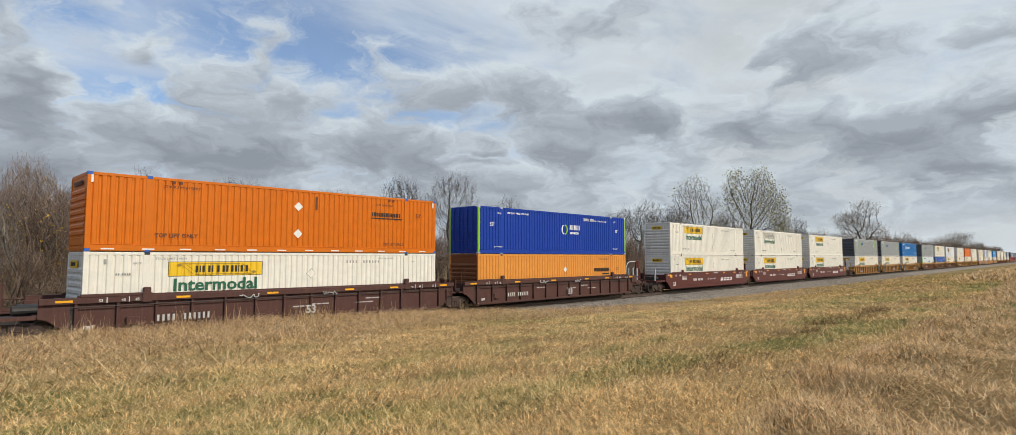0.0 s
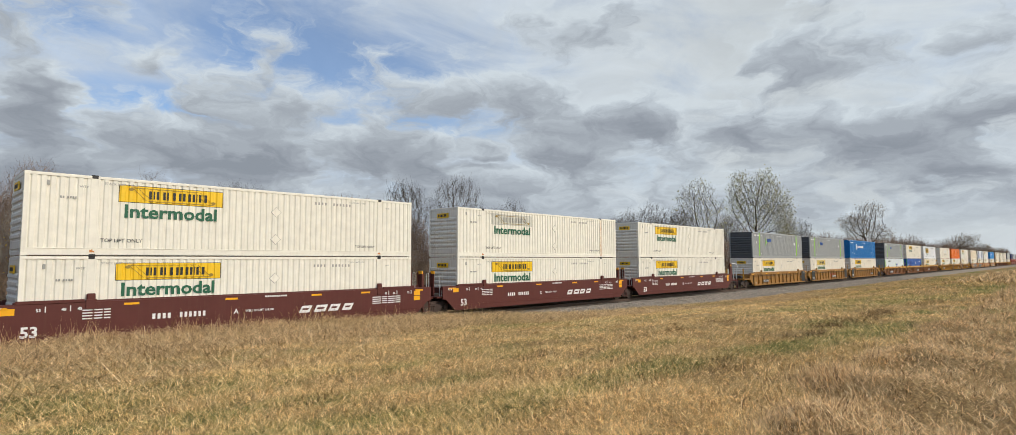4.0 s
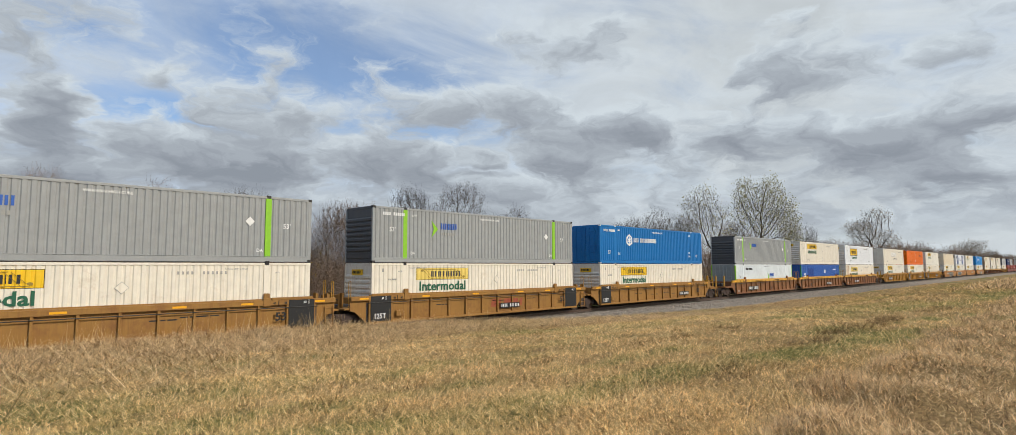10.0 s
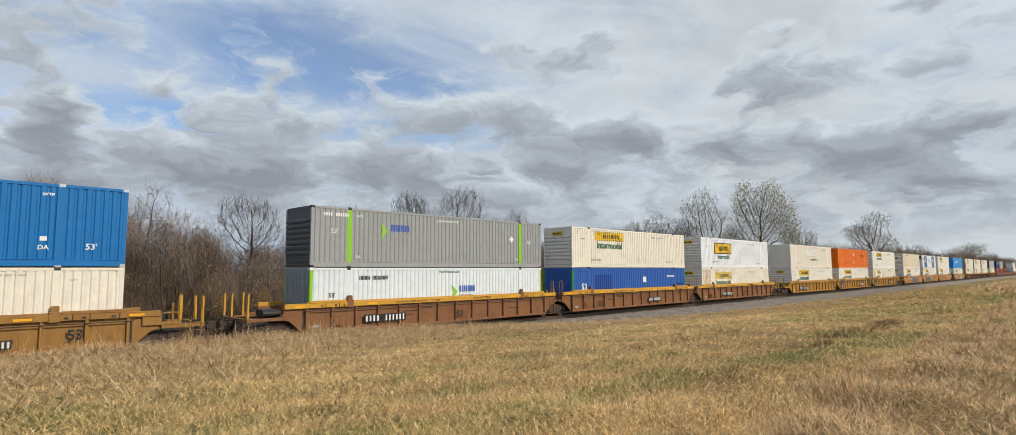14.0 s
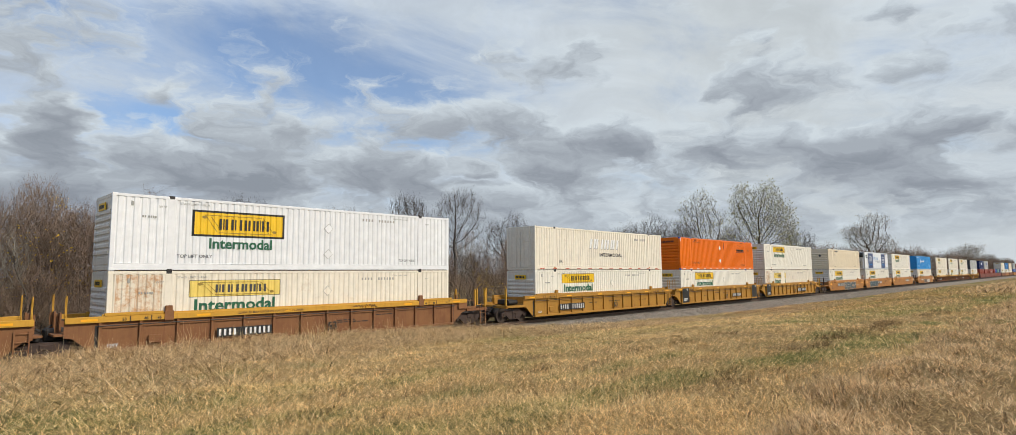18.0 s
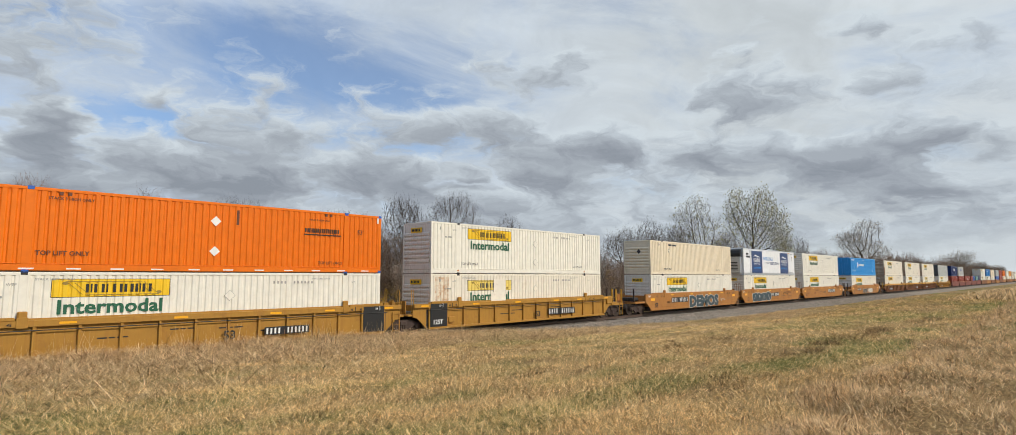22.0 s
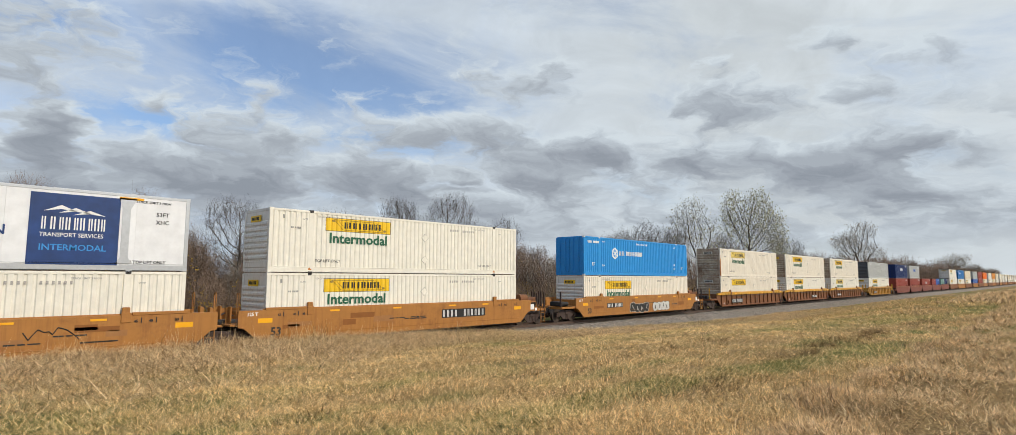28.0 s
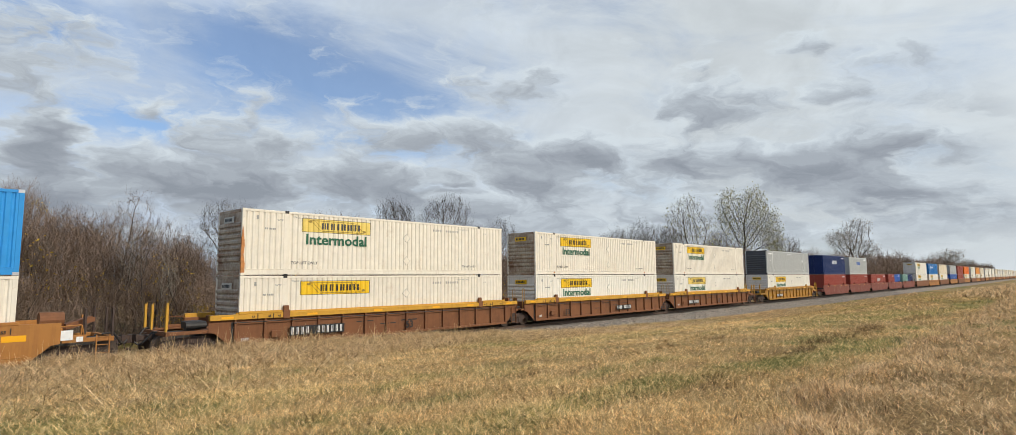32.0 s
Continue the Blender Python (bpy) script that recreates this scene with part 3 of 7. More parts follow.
def make_grass():
    rng = np.random.default_rng(11)
    # short mown grass, combed one way with much scatter
    x, y, d = sector(980000, -2, 97, 4.6, 60, 0.95, rng)
    tuft = 0.5 + 0.5 * np.sin(x * 5.1 + 2 * np.sin(y * 3.7)) * np.sin(y * 4.3 + 1.5 * np.sin(x * 2.9))
    tuft = np.clip(tuft * (0.5 + 0.5 * np.sin(x * 11.3 + 2.2 * np.sin(y * 9.1)) * np.sin(y * 12.7 + 1.7 * np.sin(x * 7.3 + y))), 0.0, 1.0)
    keep = (y < 22.0) & (y > rough_edge(x) - 0.3) & (rng.random(len(x)) < (0.46 + 0.40 * tuft) * (1 - 0.7 * smooth(-0.5, 2.0, y - rim_near(x))))
    x, y, d, tuft = x[keep], y[keep], d[keep], tuft[keep]
    n = len(x)
    length = 0.05 + 0.06 * rng.random(n) + 0.04 * tuft * rng.random(n)
    blades("mown_grass", x, y, length, 0.002 + 0.00062 * d * (0.4 + rng.random(n)), 0.7 + 0.85 * rng.random(n), BLADES,
           "short mown dry grass, straw yellow with green strips", 12, swirl(x, y) + rng.normal(0, 2.0, n), bent=False)
    # coarser tufts farther along the bank
    x, y, d = sector(90000, 56, 92, 26, 150, 0.8, rng)
    keep = (y < 22.0) & (y > 0.5)
    x, y, d = x[keep], y[keep], d[keep]
    n = len(x)
    blades("far_grass", x, y, 0.07 + 0.10 * rng.random(n), 0.0012 * d * (0.4 + rng.random(n)), 0.5 + 1.0 * rng.random(n), BLADES,
           "short dry grass with green strips far along the bank", 31, bent=False)
    n = 9000
    x = 55 + 130 * rng.random(n) ** 1.2
    y = 2.0 + 0.05 * (x - 55) + 2.2 * rng.normal(0, 1, n)
    blades("far_weeds", x, y, 0.25 + 0.35 * rng.random(n), 0.0009 * x * (0.5 + rng.random(n)), 0.3 + 0.9 * rng.random(n), BROWN_WEEDS,
           "taller dead brown weeds far along the bank", 33)
    # long cut straw lying on the ground in swaths
    x, y, d = sector(380000, -2, 97, 4.6, 40, 1.0, rng)
    lay = 0.5 + 0.5 * np.sin(x * 1.7 + 2.2 * np.sin(y * 1.3)) * np.sin(y * 2.1 + 1.5 * np.sin(x * 1.1))
    keep = (y < 21.5) & (y > rough_edge(x)) & (rng.random(len(x)) < 0.24 + 0.24 * lay)
    x, y, d, lay = x[keep], y[keep], d[keep], lay[keep]
    n = len(x)
    blades("cut_straw", x, y, 0.06 + 0.20 * rng.random(n) ** 1.5, 0.0018 + 0.0005 * d * (0.5 + 0.9 * rng.random(n)), 1.05 + 0.46 * rng.random(n), THATCH,
           "pale cut straw lying over the mown grass", 15, swirl(x, y) + rng.normal(0, 1.4, n), 0.05 * lay * rng.random(n), sway=0.16)
    # tall dead grass, laid over and tangled, along the rim above the track
    n = 230000
    x = -4 + 70 * rng.random(n) ** 1.7
    near = rim_near(x)
    y = near + (22.3 - near) * rng.random(n) ** 0.66
    clump = 0.5 + 0.5 * np.sin(x * 2.1 + 3 * np.sin(y * 1.4 + x * 0.6)) * np.cos(y * 2.2 + 1.1 * np.sin(x * 1.3))
    keep = rng.random(n) < (0.16 + 0.84 * clump) * (0.40 + 0.60 * smooth(13.0, 18.0, y))
    x, y, clump = x[keep], y[keep], clump[keep]
    n = len(x)
    size = 1.1 - 0.55 * smooth(14, 46, x)
    heading = rng.normal(-0.5, 0.8, n) + np.where(rng.random(n) < 0.4, math.pi, 0.0) + 0.9 * np.sin(x * 0.9 + y * 0.7)
    blades("laid_grass", x, y, (0.28 + 0.62 * rng.random(n) ** 1.3) * size, 0.004 + 0.012 * rng.random(n) ** 2.5, 1.22 + 0.36 * rng.random(n), WEEDS,
           "long dead straw grass lying over along the edge of the bank", 13, heading, 0.16 * rng.random(n) * clump * size, sway=0.2)
    n = 9000
    x = -4 + 66 * rng.random(n) ** 1.6
    y = 17.5 + 4.7 * rng.random(n) ** 0.6
    blades("tall_stalks", x, y, (0.22 + 0.42 * rng.random(n) ** 2) * (1.1 - 0.55 * smooth(14, 46, x)), 0.005 + 0.005 * rng.random(n), 0.1 + 0.8 * rng.random(n), WEEDS,
           "thin upright dead stalks along the edge of the bank", 17)
    # dark clods of old thatch in rows along the mown strips
    xs, ys, ls = [], [], []
    for cx, cy, s in windrow_clods(rng):
        k = int(110 * s)
        r = (0.10 + 0.16 * rng.random()) * s
        xs.append(cx + rng.normal(0, r * 1.7, k))
        ys.append(cy + rng.normal(0, r * 0.8, k))
        ls.append((0.07 + 0.12 * rng.random(k)) * s)
    x, y, length = np.concatenate(xs), np.concatenate(ys), np.concatenate(ls)
    n = len(x)
    far = np.hypot(x, y)
    blades("dark_tufts", x, y, length, 0.003 + 0.0006 * far, 0.3 + 1.1 * rng.random(n), DARK_THATCH,
           "dark brown clods of old thatch in rows in the mown grass", 23, lift=0.05 * rng.random(n), bent=False)
    # a few clumps of taller weeds at the very edge
    xs, ys = [], []
    for cx, k in ((11.7, 90), (10.9, 60), (8.4, 40), (6.9, 60), (1.9, 50), (14.6, 40), (19.5, 50), (4.1, 40)):
        xs.append(cx + rng.normal(0, 0.35, k))
        ys.append(21.1 + rng.normal(0, 0.3, k))
    x, y = np.concatenate(xs), np.concatenate(ys)
    n = len(x)
    blades("weed_clumps", x, y, 0.35 + 0.65 * rng.random(n), 0.007 + 0.005 * rng.random(n), 0.05 + 0.45 * rng.random(n), WEEDS,
           "clumps of tall dry weeds at the edge of the bank", 19)
    # the unmown strip: matted brown grass laid over in layers, rising at its edge
    n = 170000
    x = 3.8 + 60 * rng.random(n) ** 3.0
    y = rough_edge(x) + 0.25 - 3.6 * rng.random(n) ** 1.3
    mat = 0.5 + 0.5 * np.sin(x * 3.1 + 1.8 * np.sin(y * 1.9)) * np.sin(y * 2.4 + 1.2 * np.sin(x * 1.7))
    keep = rng.random(n) < (0.5 + 0.5 * mat) * smooth(3.8, 5.6, x + 0.5 * np.sin(y * 2.3))
    x, y, mat = x[keep], y[keep], mat[keep]
    n = len(x)
    far = np.hypot(x, y)
    heading = 1.6 + rng.normal(0, 1.2, n) + np.where(rng.random(n) < 0.35, math.pi, 0.0) + 0.6 * np.sin(x * 0.8 + y)
    blades("dead_weeds", x, y, 0.05 + 0.11 * rng.random(n) ** 1.4, 0.002 + 0.0006 * far * (0.4 + rng.random(n)), 0.75 + 0.75 * rng.random(n), BROWN_WEEDS,
           "matted dead brown grass left unmown, laid over in layers", 14, heading, 0.11 * mat * rng.random(n), sway=0.22)
    n = 16000
    x = 4.5 + 50 * rng.random(n) ** 2.0
    y = rough_edge(x) + rng.normal(0.0, 0.28, n)
    keep = np.sin(x * 2.3 + 1.5 * np.sin(x * 0.9)) + rng.normal(0, 0.4, n) > 0.1
    x, y = x[keep], y[keep]
    n = len(x)
    blades("edge_weeds", x, y, 0.10 + 0.16 * rng.random(n), 0.002 + 0.0006 * np.hypot(x, y), 0.2 + 0.9 * rng.random(n), BROWN_WEEDS,
           "ragged dead weeds along the edge of the unmown strip", 27)


make_grass()


# ------------------------------------------------------------------ trees
def lobes(rng, form, count, size, flat=1.0):
    """Rounded lobes spread over a crown, which is an ellipsoid (middle and half widths): a crown with bulges and gaps."""
    cx, cy, cz, rx, ry, rz = form
    out = []
    for k in range(count):
        d = rng.normal(0, 1, 3)
        d /= np.linalg.norm(d)
        f = 0.35 + 0.45 * rng.random()
        s = size * (0.7 + 0.6 * rng.random())
        out.append((cx + d[0] * rx * f, cy + d[1] * ry * f, cz + d[2] * rz * f, rx * s, ry * s, rz * s * flat))
    return out


def crown_points(rng, n, forms):
    """Random points in a set of ellipsoids, thinner towards their middles."""
    vol = np.array([f[3] * f[4] * f[5] for f in forms])
    pick = rng.choice(len(forms), n, p=vol / vol.sum())
    d = rng.normal(0, 1, (n, 3))
    d /= np.linalg.norm(d, axis=1, keepdims=True)
    f = np.array(forms)[pick]
    return f[:, :3] + d * f[:, 3:] * (rng.random((n, 1)) ** 0.4)


def spread_branches(rng, chains, points, step, reach, kill, rounds=160):
    """Branches that grow from the trunks towards free points of the crown and fork where these pull apart. Gives places and parents."""
    pos, par = [], []
    for chain in chains:
        first = True
        for p in chain:
            if first and pos and np.linalg.norm(np.array(p) - np.array(pos[0])) < 1e-6:
                last, first = 0, False
                continue
            par.append(-1 if first else last)
            pos.append(p)
            last, first = len(pos) - 1, False
    pos = [np.array(p, float) for p in pos]
    pts = points.copy()
    best = np.full(len(pts), 1e9)
    near = np.zeros(len(pts), int)

    def note(k):
        d = np.linalg.norm(pts - pos[k], axis=1)
        m = d < best
        best[m], near[m] = d[m], k
    for k in range(len(pos)):
        note(k)
    kids = {}
    for _ in range(rounds):
        pull = best < reach
        if not pull.any():
            pull = best <= best.min() + 1e-6
        ids = near[pull]
        way = pts[pull] - np.array([pos[k] for k in ids])
        way /= np.linalg.norm(way, axis=1, keepdims=True) + 1e-9
        start = len(pos)
        for k in np.unique(ids):
            d = way[ids == k].mean(0)
            d = d / (np.linalg.norm(d) + 1e-9) + rng.normal(0, 0.13, 3)
            if par[k] >= 0:
                d = d + 0.55 * (pos[k] - pos[par[k]]) / step
            d /= np.linalg.norm(d) + 1e-9
            if kids.get(k, 0) > 3:
                best[near == k] = 2e9
                continue
            kids[k] = kids.get(k, 0) + 1
            pos.append(pos[k] + d * step)
            par.append(k)
        for k in range(start, len(pos)):
            note(k)
        keep = best > kill
        pts, best, near = pts[keep], best[keep], near[keep]
        if not len(pts) or len(pos) == start:
            break
    return np.array(pos), np.array(par)


def branch_mesh(name, groups, mat):
    """Tapered pieces: groups of (starts, ends, radii at the start and the end, sides); two sides make a slender flat twig."""
    cos, fcs, base = [], [], 0
    for p0, p1, r0, r1, n in groups:
        if not len(p0):
            continue
        d = p1 - p0
        d /= np.linalg.norm(d, axis=1, keepdims=True) + 1e-9
        ref = np.where(np.abs(d[:, 2:3]) > 0.9, np.array([[1.0, 0, 0]]), np.array([[0, 0, 1.0]]))
        u = np.cross(d, ref)
        u /= np.linalg.norm(u, axis=1, keepdims=True) + 1e-9
        w = np.cross(d, u)
        ang = np.arange(n) * math.tau / n
        ring = u[:, None] * np.cos(ang)[None, :, None] + w[:, None] * np.sin(ang)[None, :, None]
        co = np.concatenate([p0[:, None] + ring * r0[:, None, None], p1[:, None] + ring * r1[:, None, None]], 1).reshape(-1, 3)
        i = np.arange(n)
        quad = np.stack([i, (i + 1) % n, (i + 1) % n + n, i + n], -1) if n > 2 else np.array([(0, 1, 3, 2)])
        fcs.append((quad[None] + 2 * n * np.arange(len(p0))[:, None, None]).reshape(-1, 4) + base)
        cos.append(co)
        base += len(co)
    return raw_mesh(name, np.concatenate(cos), np.concatenate(fcs), mat, True)


def leaf_mesh(name, tips, per_tip, size, mat, rng, spread=0.35):
    n = len(tips) * per_tip
    base = np.repeat(tips, per_tip, 0) + rng.normal(0, spread, (n, 3))
    a, b = rng.normal(0, 1, (n, 3)), rng.normal(0, 1, (n, 3))
    a /= np.linalg.norm(a, axis=1, keepdims=True)
    b = np.cross(a, b)
    b /= np.linalg.norm(b, axis=1, keepdims=True)
    s = size * (0.6 + 0.8 * rng.random((n, 1)))
    co = np.stack([base - a * s, base + b * s * 0.55, base + a * s, base - b * s * 0.55], 1).reshape(-1, 3)
    return raw_mesh(name, co, np.arange(4 * n).reshape(-1, 4), mat)


def make_tree(seed, label, forms, bole, points, trunk_r, twig_r, twigs=3, twig_len=0.5, step=0.3, reach=1.6, kill=0.5, lean=0.0, stems=1, twig=None,
              leaf=None, leaf_share=1.0, per_tip=2, leaf_size=0.08, leaf_spread=0.25, clustered=False, kind_name="bare_tree", category="tree", group="", rise=0.06):
    """A tree from its crown: forms are the ellipsoids that the crown fills, in metres over the foot."""
    rng = np.random.default_rng(seed)
    fan = [rng.random() * math.tau + k * math.tau / stems for k in range(stems)]
    chains = []
    for k in range(stems):
        tilt = lean if stems == 1 else lean + 0.10 + 0.22 * rng.random()
        h, chain, p = bole * (0.85 + 0.3 * rng.random()), [], np.array([0.0, 0.0, -0.1])
        while p[2] < h:
            chain.append(tuple(p))
            p = p + step * np.array([math.cos(fan[k]) * tilt + rng.normal(0, 0.07), math.sin(fan[k]) * tilt + rng.normal(0, 0.07), 1.0])
        chains.append(chain)
    pos, par = spread_branches(rng, chains, crown_points(rng, int(points * 4), forms), step, reach, kill * 0.6)
    n = len(pos)
    area = np.zeros(n)
    for k in range(n - 1, -1, -1):
        if area[k] == 0:
            area[k] = 1.0
        if par[k] >= 0:
            area[par[k]] += area[k]
    rad = twig_r * area ** (math.log(trunk_r / twig_r) / math.log(area[0]))
    thin_r = twig_r * 0.8
    body = par >= 0
    p0, p1, r0, r1 = pos[par[body]], pos[body], np.minimum(rad[par[body]], rad[body] * 1.6), rad[body]
    # the main stem: from the foot up along the strongest branch
    main, k = {0}, 0
    while True:
        nxt = np.flatnonzero(par == k)
        if not len(nxt):
            break
        k = nxt[np.argmax(area[nxt])]
        if rad[k] < trunk_r * 0.45:
            break
        main.add(int(k))
    at = np.flatnonzero(body)
    trunk = np.array([int(k) in main for k in at])
    thick = (r1 > 2.2 * twig_r) & ~trunk
    fine = ~trunk & ~thick
    ob = thing(kind_name, label, category, group)
    if trunk.any():
        part("trunk", branch_mesh("trunk", [(p0[trunk], p1[trunk], r0[trunk], r1[trunk], 7)], BARK), ob)
    if thick.any():
        part("branchwork", branch_mesh("branchwork", [(p0[thick], p1[thick], r0[thick], r1[thick], 4)], BARK), ob)
    # twigs on the thin branches
    host = np.repeat(np.flatnonzero(fine), twigs)
    m = len(host)
    d = (p1 - p0)[host] / step
    a = p0[host] + (p1 - p0)[host] * rng.random((m, 1))
    d1 = d * 0.7 + rng.normal(0, 0.5, (m, 3)) + np.array([0, 0, rise])
    d1 /= np.linalg.norm(d1, axis=1, keepdims=True)
    long = twig_len * (0.4 + 0.9 * rng.random((m, 1)))
    b = a + d1 * long * 0.5
    d2 = d1 + rng.normal(0, 0.35, (m, 3)) + np.array([0, 0, rise * 0.6])
    d2 /= np.linalg.norm(d2, axis=1, keepdims=True)
    e = b + d2 * long * 0.5
    f = np.full(m, thin_r)
    # two side shoots on each twig
    g = np.repeat(a, 2, 0) + np.repeat(e - a, 2, 0) * (0.25 + 0.6 * rng.random((2 * m, 1)))
    d3 = np.repeat(d2, 2, 0) * 0.6 + rng.normal(0, 0.55, (2 * m, 3)) + np.array([0, 0, rise * 0.6])
    d3 /= np.linalg.norm(d3, axis=1, keepdims=True)
    h = g + d3 * np.repeat(long, 2, 0) * (0.3 + 0.35 * rng.random((2 * m, 1)))
    f3 = np.full(2 * m, thin_r)
    part("crown", branch_mesh("crown", [(p0[fine], p1[fine], r0[fine], r1[fine], 3), (a, b, f * 0.9, f * 0.75, 2), (b, e, f * 0.75, f * 0.4, 2), (g, h, f3 * 0.6, f3 * 0.35, 2)], twig or TWIG), ob)
    if leaf is not None:
        tips = e
        if clustered:
            cores = e[rng.integers(0, m, max(2, int(11 * leaf_share)))]
            gap = np.min(np.linalg.norm(e[:, None] - cores[None], axis=2), axis=1)
            tips = e[gap < 0.35 + 0.4 * rng.random(m)]
        else:
            tips = e[rng.random(m) < leaf_share]
        part("foliage", leaf_mesh("foliage", tips, per_tip, leaf_size, leaf, rng, leaf_spread), ob)
    return ob


def placed(proto, x, y, rz, s, first=[], tall=1.0):
    m = Matrix.Translation((x, y, float(ground_z(x, y)) - 0.05)) @ Matrix.Rotation(rz, 4, "Z") @ Matrix.Diagonal((s, s, s * tall, 1))
    if proto.name not in first:
        first.append(proto.name)
        proto.matrix_basis = m
        return proto
    ob = proto.copy()
    scene.collection.objects.link(ob)
    ob.matrix_basis = m
    for c in proto.children:
        k = c.copy()
        scene.collection.objects.link(k)
        k.parent = ob
    return ob


def make_wood():
    rng = np.random.default_rng(21)
    wood, edge = "trees of the wood", "brush behind the track"

    def crown(seed, form, count=7, size=0.55):
        return lobes(np.random.default_rng(seed), form, count, size)

    bare = [make_tree(100 + i, "bare grey-brown tree in the wood behind the track", crown(100 + i, (0.2 * i - 0.4, 0.1, 5.7, 2.1 + 0.2 * i, 2.2, 3.0)), 1.8, 420, 0.12, 0.007, 4, 0.9,
                      0.30, 1.7, 0.5, 0.05, group=wood) for i in range(4)]
    leafy = [make_tree(120 + i, "nearly bare tree with a few yellow leaves behind the track", crown(120 + i, (0, 0, 5.4, 2.3, 2.2, 2.9)), 1.5, 400, 0.11, 0.007, 4, 0.9,
                       0.30, 1.7, 0.5, 0.05, leaf=LEAF_YELLOW, per_tip=2, leaf_size=0.045, leaf_spread=0.12, clustered=True, leaf_share=0.6, group=wood) for i in range(2)]
    brush = [make_tree(140 + i, "tangled bare brown brush at the edge of the wood", [(0, 0, 1.9, 2.0, 1.6, 1.9)] + crown(140 + i, (0, 0, 2.2, 1.9, 1.5, 1.6), 4), 0.5, 330, 0.04, 0.0065, 3, 0.7,
                       0.26, 1.5, 0.42, 0.25, 6, kind_name="bare_shrub", category="shrub", group=edge) for i in range(3)]
    tan = [make_tree(160, "brown brush with a few dry yellow leaves", [(0, 0, 1.9, 1.9, 1.6, 1.8)], 0.5, 340, 0.04, 0.0065, 2, 0.6,
                     0.26, 1.5, 0.42, 0.25, 6, leaf=LEAF_YELLOW, per_tip=2, leaf_size=0.05, leaf_spread=0.15, clustered=True, kind_name="bare_shrub", category="shrub", group=edge)]
    golden = make_tree(165, "bare brown brush with clusters of golden leaves", [(0, 0, 2.3, 1.5, 1.2, 2.0)], 0.6, 240, 0.05, 0.0065, 3, 0.6, 0.26, 1.5, 0.42, 0.25, 5,
                       leaf=LEAF_YELLOW, leaf_share=0.4, per_tip=1, leaf_size=0.035, leaf_spread=0.10, clustered=True, kind_name="bare_shrub", category="shrub", group=edge)
    light = [make_tree(180 + i, "bare grey-brown trees and brush far along the track", crown(180 + i, (0, 0, 3.9, 3.2, 3.0, 3.2), 6), 0.8, 260, 0.13, 0.018, 2, 1.3,
                       0.5, 2.4, 0.8, 0.15, 3, kind_name="bare_shrub", category="shrub", group=edge) for i in range(3)]
    thicket = make_tree(190, "dense dome of bare brown thicket behind the track", [(0, 0, 3.6, 3.9, 3.0, 3.9), (-1.6, 0, 4.6, 2.6, 2.4, 2.9), (1.9, 0.3, 4.0, 2.4, 2.2, 2.9)], 0.6, 1700, 0.09, 0.007, 6, 0.7,
                        0.30, 1.5, 0.46, 0.3, 7, kind_name="bare_shrub", category="shrub", group=edge)
    far_x = np.concatenate([np.arange(-4, 24, 2.2), np.arange(24, 78, 4.2)])
    for x in far_x:
        for y0, dy in ((35.5, 2.5), (40.0, 5.0)):
            proto = brush[rng.integers(3)] if rng.random() < 0.78 else tan[0]
            placed(proto, x + rng.normal(0, 0.7), y0 + dy * rng.random(), rng.random() * math.tau, (0.75 + 0.45 * rng.random()) * (1 + 0.05 * (y0 - 35)))
    for x in np.arange(-6, 78, 2.8):
        for y0, dy, s0 in ((39.0, 3.5, 0.66), (43.0, 3.0, 0.88), (48.0, 5.0, 1.04)):
            proto = bare[rng.integers(4)] if rng.random() < 0.72 else leafy[rng.integers(2)]
            low = 1.0 - 0.32 * float(smooth(12.0, 15.5, x)) + 0.06 * float(smooth(24, 30, x))
            placed(proto, x + rng.normal(0, 0.9), y0 + dy * rng.random(), rng.random() * math.tau, (s0 + 0.16 * rng.random()) * low)
    for x in np.arange(78, 660, 8.0):
        for y0 in (40.0, 47.0):
            placed(light[rng.integers(3)], x + rng.normal(0, 1.5), y0 + 5 * rng.random(), rng.random() * math.tau, (0.85 + 0.4 * rng.random()) * (1 + 0.30 * float(smooth(120, 260, x))))
    for x, y, s in ((4.4, 39.0, 1.7), (5.9, 39.6, 1.5), (7.6, 39.0, 1.2), (10.9, 37.6, 1.4), (13.2, 36.6, 0.9), (16.2, 36.4, 0.75), (22.5, 36.8, 0.7)):
        placed(golden, x, y, 2.0 * x, s)
    placed(thicket, 26.2, 43.0, 0.3, 1.14)
    placed(thicket, 31.0, 44.0, 2.6, 1.0)
    placed(thicket, 16.0, 49.0, 0.9, 0.80)
    placed(thicket, 20.5, 50.0, 2.9, 0.78)
    placed(thicket, 8.0, 46.0, 1.2, 1.02)
    # the taller trees that stand out above the train
    pale = "tall bare cottonwood with pale twigs and a few leaves"
